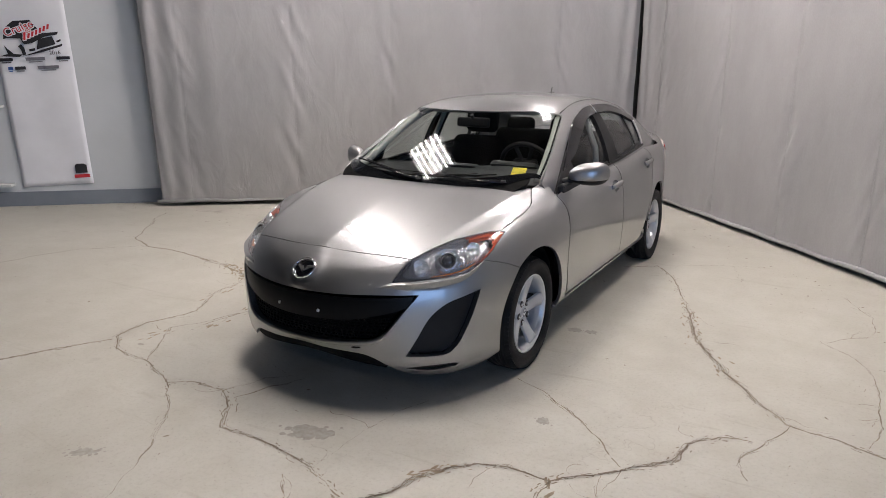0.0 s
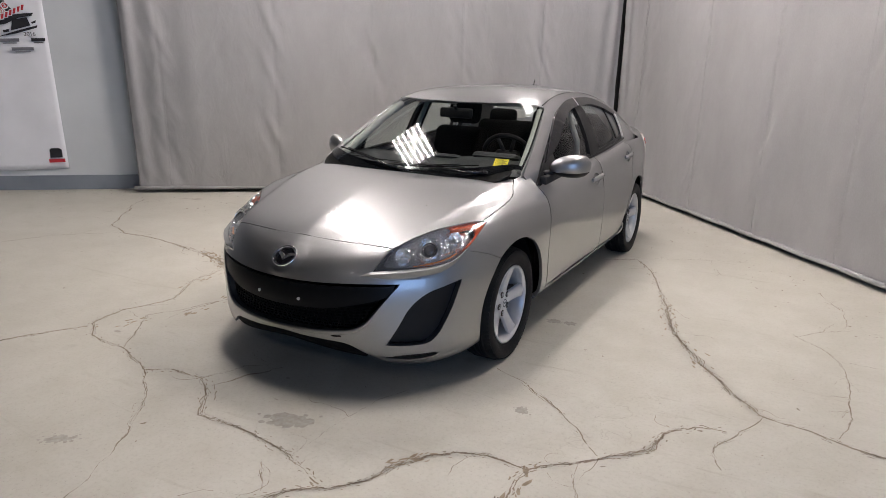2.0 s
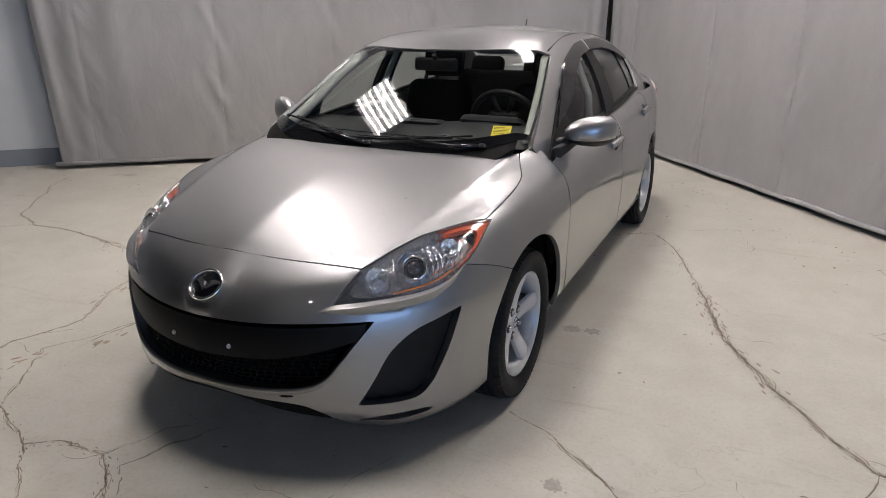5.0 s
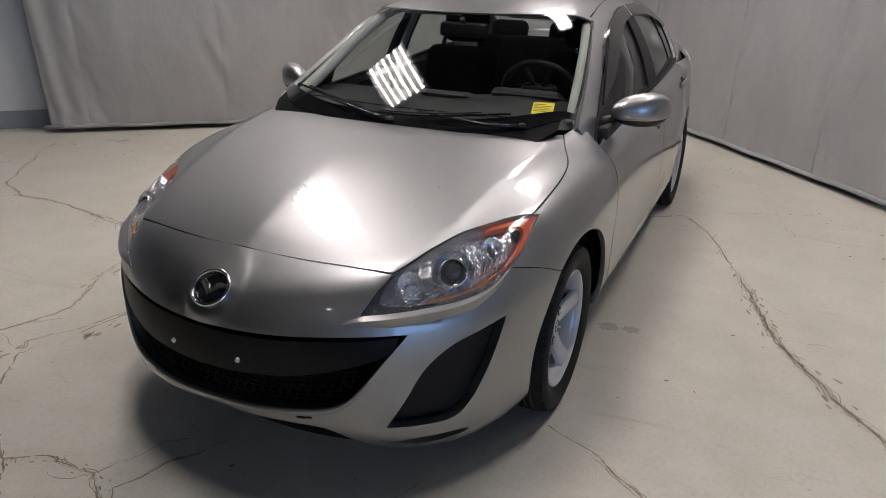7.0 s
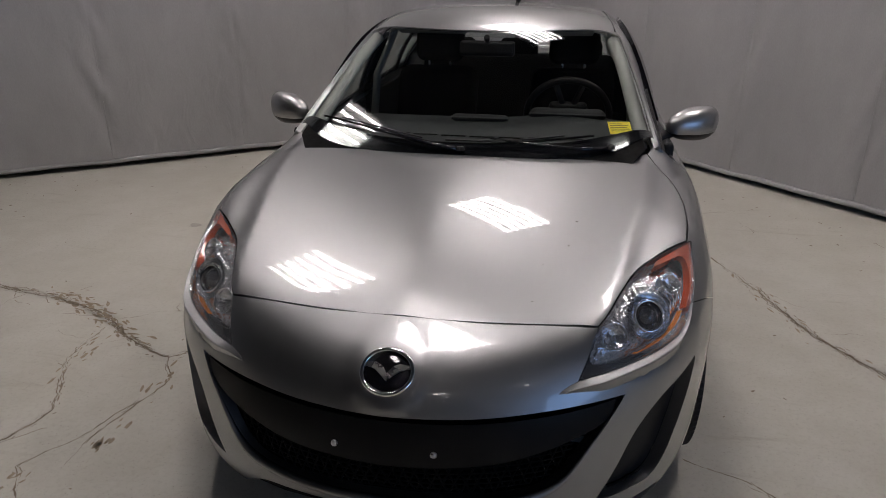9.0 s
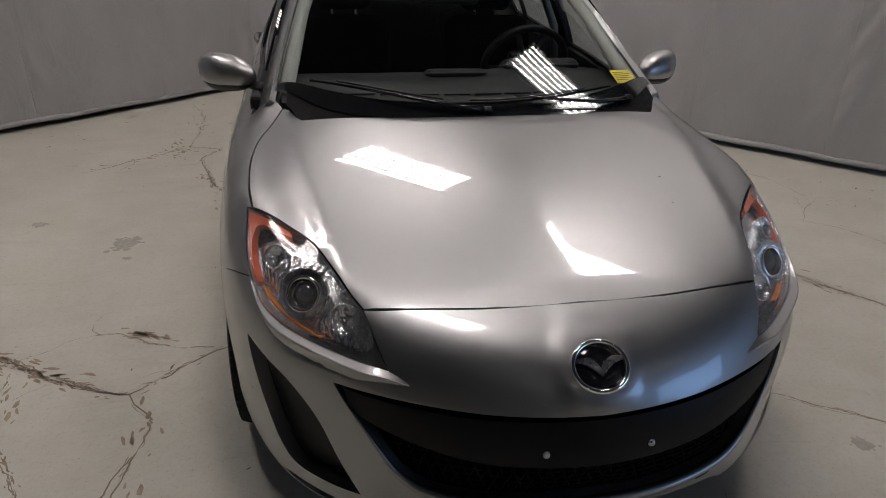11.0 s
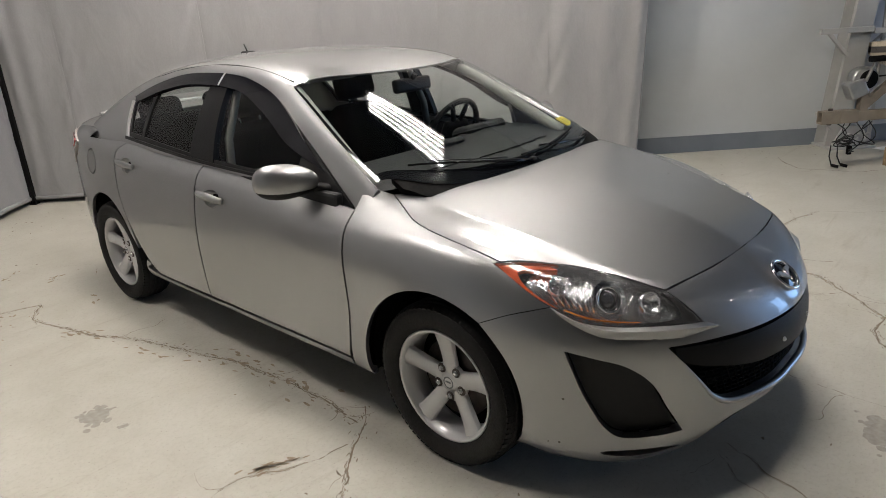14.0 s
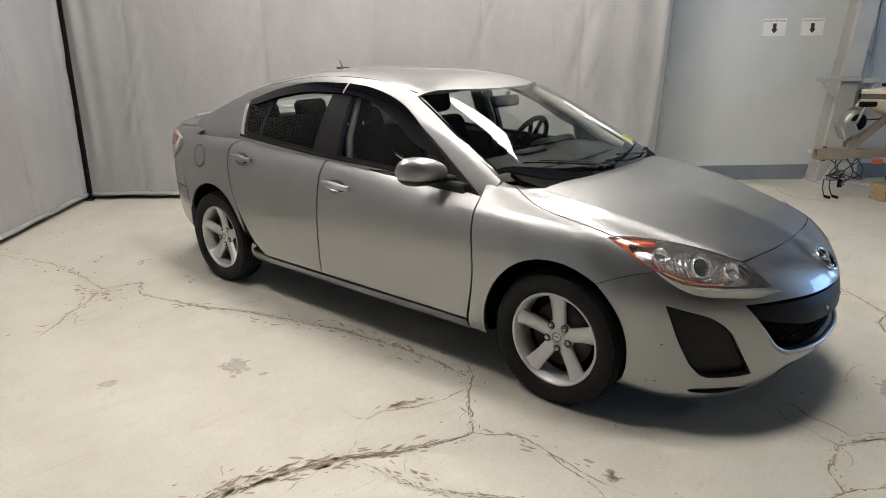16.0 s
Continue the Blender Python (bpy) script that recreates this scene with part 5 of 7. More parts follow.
for s in (-1, 1):
    w = [(0, -0.022), (0.013, -0.010), (0.030, 0.004), (0.052, 0.010), (0.050, 0.018), (0.028, 0.020), (0.012, 0.012), (0, -0.006)]
    bm = extrude_outline([(s * x, y) for x, y in (w if s > 0 else w[::-1])], 0.006)
    part("badge_wing", moved(bm, badge_m @ Matrix.Translation((0, 0, 0.002))), STEEL, badge)
# rolled lip along the grille's lower edge
lip_half = spread([(0.520, -0.735, 0.505), (0.468, -0.773, 0.424), (0.424, -0.798, 0.364), (0.362, -0.824, 0.330), (0.25, -0.86, 0.320), (0.12, -0.89, 0.316), (0, -0.89, 0.312)], 40)
lip_line = [on(BODY, FRONT, p, -0.004)[0] for p in lip_half]
lip_line += [Vector((-p.x, p.y, p.z)) for p in lip_line[-2::-1]]
part("grille_lip", smooth(tube(lip_line, [0.012 * min(1, 0.15 + 4 * min(k, len(lip_line) - 1 - k) / len(lip_line)) for k in range(len(lip_line))], 10)), PAINT, front_bumper)
# chipped paint on the lower lip
for x, w in ((0.285, 0.022), (0.305, 0.012)):
    p, n = on(BODY, FRONT, (x, -0.82, 0.307), 0.0015)
    bm = bmesh.new()
    rr = random.Random(int(x * 1000))
    vs = [bm.verts.new((w * math.cos(a) * rr.uniform(0.6, 1), 0.006 * math.sin(a) * rr.uniform(0.6, 1), 0)) for a in np.linspace(0, math.tau, 12, endpoint=False)]
    bm.faces.new(vs)
    part("paint_chip", moved(bm, Matrix.Translation(p) @ n.to_track_quat("Z", "Y").to_matrix().to_4x4()), MATT_BLACK, front_bumper)


# bug spots on the hood and stone chips on the bumper's corner
for way, at, size in ((TOP, (0.415, -0.233, 0.83), 0.0045), (TOP, (0.395, -0.36, 0.80), 0.0035), (TOP, (0.313, -0.608, 0.74), 0.003), (TOP, (0.33, -0.46, 0.78), 0.0025),
                      (FRONT, (-0.753, -0.46, 0.395), 0.005), (FRONT, (-0.751, -0.443, 0.231), 0.006), (FRONT, (-0.764, -0.41, 0.228), 0.004)):
    p, n = on(BODY, way, at, 0.0012)
    rr = random.Random(int(1000 * at[0]) + 7)
    bm = bmesh.new()
    bm.faces.new([bm.verts.new((size * rr.uniform(0.6, 1.3) * math.cos(a), 0.7 * size * rr.uniform(0.6, 1.2) * math.sin(a), 0)) for a in np.linspace(0, math.tau, 9, endpoint=False)])
    part("paint_chip", moved(bm, Matrix.Translation(p) @ n.to_track_quat("Z", "Y").to_matrix().to_4x4()), DARK_STEEL, car)


# ---------------------------------------------------------------- wheels
def wheel(x, y, side):
    """side is +1 on the car's left. Built in place, with its outer face to that side."""
    at = pose(x, y, 0.305, 0, 0, 0) @ Matrix.Diagonal((side * 0.93, 1, 1, 1))
    w = new("wheel")
    w.parent = car
    R = 0.305
    tread = [(0.213, -0.075), (0.235, -0.095), (0.272, -0.102), (0.292, -0.094), (0.301, -0.082), (R, -0.06), (R, 0.06), (0.301, 0.080), (0.292, 0.093), (0.272, 0.102), (0.250, 0.100), (0.232, 0.094), (0.217, 0.084), (0.211, 0.074)]
    bm = lathe([(r, h) for r, h in tread], "x", 72)
    tyre = part("tyre", moved(bm, at), RUBBER, w, "black tyre with worn tread")
    ribs = []
    for h in (-0.045, -0.015, 0.015, 0.045):
        ribs.append(lathe([(R + 0.0005, h - 0.011), (R + 0.004, h - 0.008), (R + 0.004, h + 0.008), (R + 0.0005, h + 0.011)], "x", 72))
    for k in range(78):
        a = k * math.tau / 78
        b = box((0.026, 0.017, 0.008), (0.081, 0, 0.2965), Euler((0, radians(18), 0)).to_matrix())
        ribs.append(moved(b, Matrix.Rotation(a, 4, "X")))
    part("tread", moved(join(*ribs), at), RUBBER, tyre)
    barrel = lathe([(0.200, -0.075), (0.196, -0.02), (0.190, 0.05), (0.205, 0.072), (0.213, 0.080), (0.214, 0.084), (0.208, 0.086), (0.203, 0.082), (0.196, 0.070)], "x", 60)
    rim = part("rim", moved(barrel, at), ALLOY, w, "silver five-spoke alloy rim")
    for k in range(5):
        a0 = radians((80 if side > 0 else 90) + 72 * k)
        bm = bmesh.new()
        rows = []
        for i in range(9):
            u = i / 8
            r = 0.038 + 0.163 * u
            half = 0.0245 + 0.010 * (1 - u) ** 2.5 + 0.0165 * u ** 1.3 + 0.03 * max(0, u - 0.85) ** 1.2
            front = 0.036 + 0.034 * u ** 1.4
            row = []
            for q, dz in ((-1, -0.022), (-0.96, -0.006), (-0.84, -0.0025), (0, 0.005), (0.84, -0.0025), (0.96, -0.006), (1, -0.022)):
                row.append(bm.verts.new((front + dz, q * half, r)))
            rows.append(row)
        for r0, r1 in zip(rows, rows[1:]):
            for i in range(6):
                bm.faces.new((r0[i], r0[i + 1], r1[i + 1], r1[i])).smooth = True
        bmesh.ops.recalc_face_normals(bm, faces=bm.faces)
        # turned so that a0 is counted from the front of the car upwards
        spin = Matrix.Rotation(a0 - math.pi / 2, 4, "X")
        part("spoke", moved(bm, at @ spin), ALLOY, rim)
        nut = lathe([(0, 0.050), (0.007, 0.050), (0.0105, 0.046), (0.0105, 0.025)], "x", 6)
        for v in nut.verts:
            v.co.z += 0.057
        pit = lathe([(0.0, 0.0425), (0.0165, 0.0425), (0.0185, 0.038)], "x", 16)
        for v in pit.verts:
            v.co.z += 0.057
        spin2 = Matrix.Rotation(a0 - math.pi / 2 + radians(36), 4, "X")
        part("lug_hole", moved(pit, at @ spin2), DARK_STEEL, rim)
        part("lug_nut", moved(nut, at @ spin2), STEEL, rim)
    hub = lathe([(0.075, 0.020), (0.074, 0.036), (0.066, 0.040), (0.034, 0.039), (0.031, 0.045), (0.026, 0.047), (0, 0.048)], "x", 40)
    part("hub", moved(hub, at), ALLOY, rim)
    cap = join(lathe([(0.024, 0.0475), (0.021, 0.0495), (0.018, 0.0475)], "x", 24), moved(box((0.003, 0.024, 0.006), (0.049, 0, 0.003), bevel=0.001), Matrix()))
    part("centre_cap_mark", moved(cap, at), LAMP_DARK, rim)
    disc = lathe([(0.05, 0.0), (0.148, 0.0), (0.148, -0.02), (0.05, -0.02)], "x", 48)
    part("brake_disc", moved(disc, at), DARK_STEEL, w, "rusty brake disc")
    cal = box((0.05, 0.12, 0.06), (0.0, 0.135, 0.02), bevel=0.012)
    part("brake_caliper", moved(cal, at), DARK_STEEL, w)
    drum = lathe([(0, -0.035), (0.195, -0.035)], "x", 40)
    part("backing_plate", moved(drum, at), MATT_BLACK, w)


wheel(0.738, 0.0, 1)
wheel(-0.738, 0.0, -1)
wheel(0.742, 2.64, 1)
wheel(-0.742, 2.64, -1)


# ---------------------------------------------------------------- door mirrors
def door_mirror(side):
    m = Matrix.Diagonal((side, 1, 1, 1))
    holder = new("door_mirror")
    holder.parent = car
    bm = bmesh.new()
    bmesh.ops.create_uvsphere(bm, u_segments=40, v_segments=24, radius=1.0)
    for v in bm.verts:
        x, y, z = v.co
        # flat at the back where the glass sits, rounded in front; taller towards the outer end
        y = y * 0.075 if y < 0 else y * 0.028
        tall = 0.068 + 0.012 * x
        v.co = Vector((0.862 + 0.108 * math.copysign(abs(x) ** 0.84, x), 0.72 + y + 0.055 * x, 0.972 + tall * math.copysign(abs(z) ** 0.86, z) + 0.006 * x))
    upper = bm.copy()
    bmesh.ops.bisect_plane(upper, geom=upper.verts[:] + upper.edges[:] + upper.faces[:], plane_co=(0.862, 0.72, 0.944), plane_no=(-0.06, 0.1, -1), clear_outer=True)
    bmesh.ops.bisect_plane(bm, geom=bm.verts[:] + bm.edges[:] + bm.faces[:], plane_co=(0.862, 0.72, 0.942), plane_no=(-0.06, 0.1, -1), clear_inner=True)
    housing = part("housing", moved(smooth(upper), m), PAINT, holder, "silver door mirror shell with black underside")
    part("underside", moved(smooth(bm), m), BLACK_PLASTIC, housing)
    glass_ob = bmesh.new()
    bmesh.ops.create_circle(glass_ob, cap_ends=True, segments=28, radius=1.0)
    for v in glass_ob.verts:
        v.co = Vector((0.862 + 0.092 * v.co.x, 0.7515 + 0.05 * v.co.x, 0.972 + 0.045 * v.co.y))
    part("mirror_glass", moved(glass_ob, m), CHROME, housing)
    foot = tube([(0.80, 0.70, 0.945), (0.765, 0.67, 0.935), (0.735, 0.64, 0.925), (0.715, 0.63, 0.92)], [0.026, 0.024, 0.028, 0.034], 12)
    for v in foot.verts:
        v.co.z = 0.934 + (v.co.z - 0.934) * 0.75
    part("arm", moved(foot, m), BLACK_PLASTIC, holder)


door_mirror(1)
door_mirror(-1)


# ---------------------------------------------------------------- wipers, aerial, sticker
def wiper(pivot, elbow, tip0, tip1):
    w = new("wiper")
    w.parent = car
    P = [on(CABIN, TOP, (x, y, 1), h)[0] for x, y, h in pivot]
    arm = tube(P, [0.009, 0.007, 0.005, 0.004][:len(P)], 8)
    part("arm", arm, GLOSS_BLACK, w)
    pts = []
    for k in range(13):
        u = k / 12
        x, y = tip0[0] + (tip1[0] - tip0[0]) * u, tip0[1] + (tip1[1] - tip0[1]) * u + elbow * math.sin(math.pi * u)
        pts.append(on(CABIN, TOP, (x, y, 1), 0.012)[0])
    blade = part("blade", tube(pts, 0.0042, 6), MATT_BLACK, w)
    part("bridge", tube([p + Vector((0, 0, 0.010)) for p in pts[2:11]], 0.0035, 6), BLACK_PLASTIC, blade)
    bm = lathe([(0, 0.014), (0.012, 0.012), (0.016, 0.0)], "z", 14)
    part("cap", moved(bm, Matrix.Translation(P[0])), BLACK_PLASTIC, w)


wiper([(0.52, 0.245, 0.004), (0.40, 0.21, 0.015), (0.24, 0.205, 0.022), (0.10, 0.22, 0.018)], -0.035, (-0.16, 0.20), (0.46, 0.285))
wiper([(0.0, 0.175, 0.004), (-0.10, 0.185, 0.015), (-0.26, 0.225, 0.022), (-0.38, 0.27, 0.018)], -0.015, (-0.06, 0.185), (-0.56, 0.35))
aerial = tube([(0, 2.22, 1.385), (0, 2.235, 1.41), (0, 2.255, 1.445)], [0.006, 0.004, 0.003], 8)
part("aerial", aerial, BLACK_PLASTIC, car)
part("aerial_base", moved(box((0.05, 0.10, 0.025), (0, 2.22, 1.392), bevel=0.010), Matrix()), BLACK_PLASTIC, car)
YELLOW = varied("yellow_paper", (0.80, 0.62, 0.01), (0.88, 0.70, 0.02), 14, 0.6)
INK = material("dark_ink", (0.10, 0.08, 0.02), 0.7)
sp, sn = on(CABIN, TOP, (0.556, 0.372, 1), -0.010)
sm = Matrix.Translation(sp) @ Matrix((Vector((1, 0.18, 0)).normalized(), sn.cross(Vector((1, 0.18, 0))).normalized(), sn)).transposed().to_4x4()
sticker = part("windshield_sticker", moved(box((0.082, 0.070, 0.001), bevel=0.0), sm), YELLOW, windshield, "yellow paper sticker inside the windshield")
for k in range(5):
    wdt = (0.045, 0.066, 0.06, 0.068, 0.05)[k]
    part("print_line", moved(box((wdt, 0.003, 0.0004), (-0.035 + wdt / 2, 0.022 - 0.010 * k, 0.0009)), sm), INK, sticker)

# ---------------------------------------------------------------- the interior
def cushion(size, at, turn=(0, 0, 0), soft=0.05, mat=None, name="cushion", parent=None):
    bm = box(size, bevel=soft, segs=4)
    bm = smooth(bm)
    m = Matrix.Translation(at) @ Euler([radians(a) for a in turn]).to_matrix().to_4x4()
    return part(name, moved(bm, m), mat or SEAT_CLOTH, parent)


def car_seat(x):
    s = new("front_seat")
    s.parent = car
    cushion((0.50, 0.50, 0.16), (x, 1.28, 0.50), (8, 0, 0), 0.06, name="seat", parent=s)
    cushion((0.45, 0.15, 0.62), (x, 1.60, 0.78), (-18, 0, 0), 0.07, name="backrest", parent=s)
    hr = cushion((0.27, 0.11, 0.19), (x, 1.73, 1.19), (-14, 0, 0), 0.05, name="headrest", parent=s)
    for q in (-0.06, 0.06):
        part("post", tube([(x + q, 1.70, 1.06), (x + q, 1.72, 1.14)], 0.006, 6), STEEL, hr)


for x in (-0.37, 0.37):
    car_seat(x)
bench = new("rear_seat")
bench.parent = car
cushion((1.25, 0.50, 0.20), (0, 2.10, 0.50), (8, 0, 0), 0.06, name="seat", parent=bench)
cushion((1.28, 0.16, 0.62), (0, 2.48, 0.78), (-22, 0, 0), 0.06, name="backrest", parent=bench)
for x in (-0.42, 0.0, 0.42):
    cushion((0.26, 0.10, 0.15), (x, 2.60, 1.10), (-16, 0, 0), 0.045, name="headrest", parent=bench)
part("parcel_shelf", box((1.24, 0.36, 0.03), (0, 2.78, 1.0), Euler((radians(-2), 0, 0)).to_matrix(), 0.008), DASH, car)
part("cabin_floor", box((1.44, 2.4, 0.03), (0, 1.5, 0.30)), MATT_BLACK, car)
dash = new("dashboard")
dash.parent = car
bm = bmesh.new()
rows = []
for i in range(25):
    x = -0.66 + 1.32 * i / 24
    fy = 0.22 + 0.30 * (x / 0.66) ** 2 * 0.55
    hump = 0.030 * math.exp(-((x - 0.36) / 0.20) ** 2)
    rows.append([bm.verts.new((x, y, z)) for y, z in ((fy, 0.93), (fy + 0.12, 0.945), (0.60, 0.955 + hump * 0.6), (0.74, 0.960 + hump), (0.80, 0.935 + hump), (0.82, 0.86), (0.80, 0.70), (0.74, 0.52))])
for r0, r1 in zip(rows, rows[1:]):
    for i in range(len(r0) - 1):
        bm.faces.new((r0[i], r0[i + 1], r1[i + 1], r1[i])).smooth = True
bmesh.ops.recalc_face_normals(bm, faces=bm.faces)
part("top", bm, DASH, dash)
for k in range(9):
    x = -0.50 + 0.11 * k
    part("vent_slot", box((0.095, 0.010, 0.004), (x, 0.37 + 0.10 * (x / 0.66) ** 2, 0.951), bevel=0.001), MATT_BLACK, dash)
cushion((0.32, 0.13, 0.06), (0.36, 0.76, 0.975), (-14, 0, 0), 0.035, mat=DASH, name="instrument_hood", parent=dash)
cushion((0.24, 0.12, 0.035), (0.0, 0.70, 0.962), (-10, 0, 0), 0.025, mat=DASH, name="display_hood", parent=dash)
sw = new("steering_wheel")
sw.parent = car
swm = Matrix.Translation((0.36, 0.95, 0.945)) @ Euler((radians(-65), 0, 0)).to_matrix().to_4x4()
rim_ring = tube([(0.182 * math.cos(k * math.tau / 48), 0.182 * math.sin(k * math.tau / 48), 0) for k in range(48)], 0.0155, 10, closed=True)
part("rim", moved(rim_ring, swm), BLACK_PLASTIC, sw)
part("pad", moved(smooth(box((0.17, 0.13, 0.05), (0, -0.01, -0.01), bevel=0.022, segs=3)), swm), BLACK_PLASTIC, sw)
for a in (5, 175, 250, 290):
    c, q = math.cos(radians(a)), math.sin(radians(a))
    part("spoke", moved(tube([(0.06 * c, 0.06 * q, -0.01), (0.175 * c, 0.175 * q, 0)], 0.013, 8), swm), DASH, sw)
part("column", moved(tube([(0, 0, -0.02), (0, 0, -0.30)], 0.04, 12), swm), DASH, sw)
for s in (-1, 1):
    cover = tube(spread([(s * 0.648, 0.455, 0.940), (s * 0.612, 0.66, 1.055), (s * 0.575, 0.86, 1.175), (s * 0.532, 1.03, 1.262)], 14), 0.027, 12)
    part("pillar_cover", smooth(cover), PILLAR_GREY, car, "pale grey inner cover of the windshield pillar")
rear_mirror = cushion((0.24, 0.035, 0.065), (0.0, 0.86, 1.235), (-8, 0, 0), 0.016, mat=BLACK_PLASTIC, name="rear_view_mirror", parent=car)
part("stem", tube([(0, 0.855, 1.26), (0, 0.835, 1.285)], 0.012, 8), BLACK_PLASTIC, rear_mirror)
for s in (-1, 1):
    cushion((0.32, 0.02, 0.13), (s * 0.29, 1.07, 1.300), (78, 0, 0), 0.008, mat=HEADLINER, name="sun_visor", parent=car)
    door_card = box((0.04, 0.95, 0.55), (s * 0.755, 1.0, 0.65), bevel=0.015)
    part("door_card", door_card, DASH, car)
    door_card2 = box((0.04, 0.85, 0.60), (s * 0.755, 1.95, 0.65), bevel=0.015)
    part("door_card", door_card2, DASH, car)
    part("inner_post", tube([(s * 0.70, 1.43, 0.60), (s * 0.66, 1.44, 1.05), (s * 0.535, 1.46, 1.33)], [0.022, 0.020, 0.018], 8), TRIM_GREY, car, "pale grey inner door post trim")

# ---------------------------------------------------------------- cracks in the floor
CRACK = varied("crack_dirt", (0.15, 0.118, 0.085), (0.31, 0.255, 0.19), 22, 0.9)
SPALL = varied("spalled_concrete", (0.24, 0.185, 0.125), (0.40, 0.335, 0.25), 30, 0.95)
PATCH = varied("floor_stain", (0.31, 0.285, 0.25), (0.43, 0.41, 0.36), 38, 0.6)


def strand(bm, line, rnd, width, sway, start=0.0, stop=1.0):
    """One thin broken line of a crack, swaying beside the main line."""
    last, off = None, rnd.uniform(-sway, sway)
    n0, n1 = int(start * len(line)), int(stop * len(line))
    w = width
    for i in range(n0, n1):
        d = line[min(i + 1, len(line) - 1)] - line[max(i - 1, 0)]
        if d.length < 1e-6:
            continue
        d.normalize()
        n = Vector((-d.y, d.x))
        off += rnd.uniform(-0.25, 0.25) * sway - 0.06 * off
        w = min(1.7 * width, max(0.25 * width, w + rnd.uniform(-0.5, 0.5) * width))
        if rnd.random() < 0.035:
            last = None
            off = rnd.uniform(-sway, sway)
            continue
        p = line[i] + n * (off + rnd.uniform(-0.0015, 0.0015))
        m = n * w * 0.5
        cur = (bm.verts.new((p.x + m.x, p.y + m.y, 0.0012)), bm.verts.new((p.x - m.x, p.y - m.y, 0.0012)))
        if last:
            bm.faces.new((last[0], cur[0], cur[1], last[1]))
        last = cur


def crack(points, width=0.007, seed=1, rough=0.5):
    """A jagged crack of several thin strands through the given floor points, with flakes beside it."""
    rnd = random.Random(seed)
    line = [Vector((x, y)) for x, y in points]
    size = 0.30 * rough
    for _ in range(6):
        out = [line[0]]
        for a, b in zip(line, line[1:]):
            d = b - a
            n = Vector((-d.y, d.x))
            if d.length > 0.014:
                out.append((a + b) / 2 + n * rnd.uniform(-size, size) * 0.5)
            out.append(b)
        line, size = out, size * 0.92
    bm = bmesh.new()
    strand(bm, line, rnd, 0.55 * width, 0.0015)
    for k in range(0 if width < 0.0045 else 3 if width < 0.0075 else 6):
        s = rnd.uniform(0, 0.5)
        strand(bm, line, rnd, 0.30 * width, 2.2 * width, s, min(1, s + rnd.uniform(0.25, 0.7)))
    for i, p in enumerate(line[1:-1]):
        d = (line[i + 2] - line[i]).normalized()
        n = Vector((-d.y, d.x))
        # flakes and crumbs, long way along the crack
        for _ in range(int(rnd.random() < 14 * width) + (rnd.randint(0, 1) if width > 0.0075 else 0)):
            q = p + n * rnd.gauss(0, (1.3 if width < 0.0075 else 1.9) * width)
            s = rnd.uniform(0.25, 1.0) * width
            e = d.copy()
            e.rotate(Matrix.Rotation(rnd.uniform(-0.4, 0.4), 2))
            g = Vector((-e.y, e.x))
            vs = [q + e * s * rnd.uniform(0.8, 2.2) * math.cos(t) + g * s * rnd.uniform(0.25, 0.55) * math.sin(t) for t in (0, 1.1, 2.3, 3.3, 4.2, 5.4)]
            bm.faces.new([bm.verts.new((v.x, v.y, 0.0016)) for v in vs])
        # side hairlines
        if rnd.random() < 0.02:
            t = d.copy()
            t.rotate(Matrix.Rotation(rnd.choice((-1, 1)) * rnd.uniform(0.4, 1.1), 2))
            q, side = p.copy(), [p.copy()]
            for k in range(rnd.randint(6, 18)):
                t.rotate(Matrix.Rotation(rnd.uniform(-0.5, 0.5), 2))
                q = q + t * 0.016
                side.append(q.copy())
            strand(bm, side, rnd, 0.0018, 0.0005)
    for f in bm.faces:
        f.normal_update()
        if f.normal.z < 0:
            f.normal_flip()
    return part("crack", bm, CRACK, floor)


crack([(0.70, 2.27), (0.95, 2.42), (1.08, 2.22), (1.32, 1.60), (1.42, 1.30), (1.55, 0.85), (1.77, 0.45), (1.97, 0.15), (2.10, 0.01), (2.29, -0.02), (2.55, -0.10), (3.0, -0.2)], 0.009, 1, 0.35)
crack([(2.10, 0.01), (2.02, -0.19), (1.95, -0.37), (1.94, -0.45), (1.99, -0.56)], 0.006, 2)
crack([(1.97, -0.23), (1.84, -0.26), (1.73, -0.39), (1.71, -0.56), (1.55, -0.73), (1.40, -0.87), (1.32, -0.96), (1.31, -1.10), (1.31, -1.40)], 0.009, 3)
crack([(0.82, -0.16), (1.00, -0.24), (1.21, -0.39), (1.39, -0.55), (1.53, -0.72)], 0.007, 4, 0.35)
crack([(1.32, -0.96), (1.14, -0.95), (1.03, -0.99), (0.93, -1.08), (0.86, -1.20), (0.83, -1.34), (0.69, -1.48), (0.57, -1.59), (0.45, -1.75)], 0.008, 5, 0.35)
crack([(0.68, -1.46), (0.56, -1.41), (0.45, -1.36), (0.23, -1.32), (-0.10, -1.32), (-0.38, -1.06), (-0.58, -1.07), (-0.69, -1.14)], 0.008, 6, 0.4)
crack([(-0.38, -1.06), (-0.30, -0.85), (-0.20, -0.75)], 0.005, 7)
crack([(-0.64, -1.18), (-1.02, -1.02), (-1.32, -1.00), (-1.48, -0.89), (-1.53, -0.64), (-1.44, -0.32), (-1.62, -0.04), (-1.67, 0.30)], 0.008, 8, 0.4)
crack([(-0.64, -1.18), (-0.44, -1.34), (-0.24, -1.58), (-0.15, -1.73), (-0.03, -2.05)], 0.006, 9)
crack([(-2.4, -1.9), (-1.72, -1.44), (-1.61, -1.18), (-1.46, -0.93)], 0.008, 10)
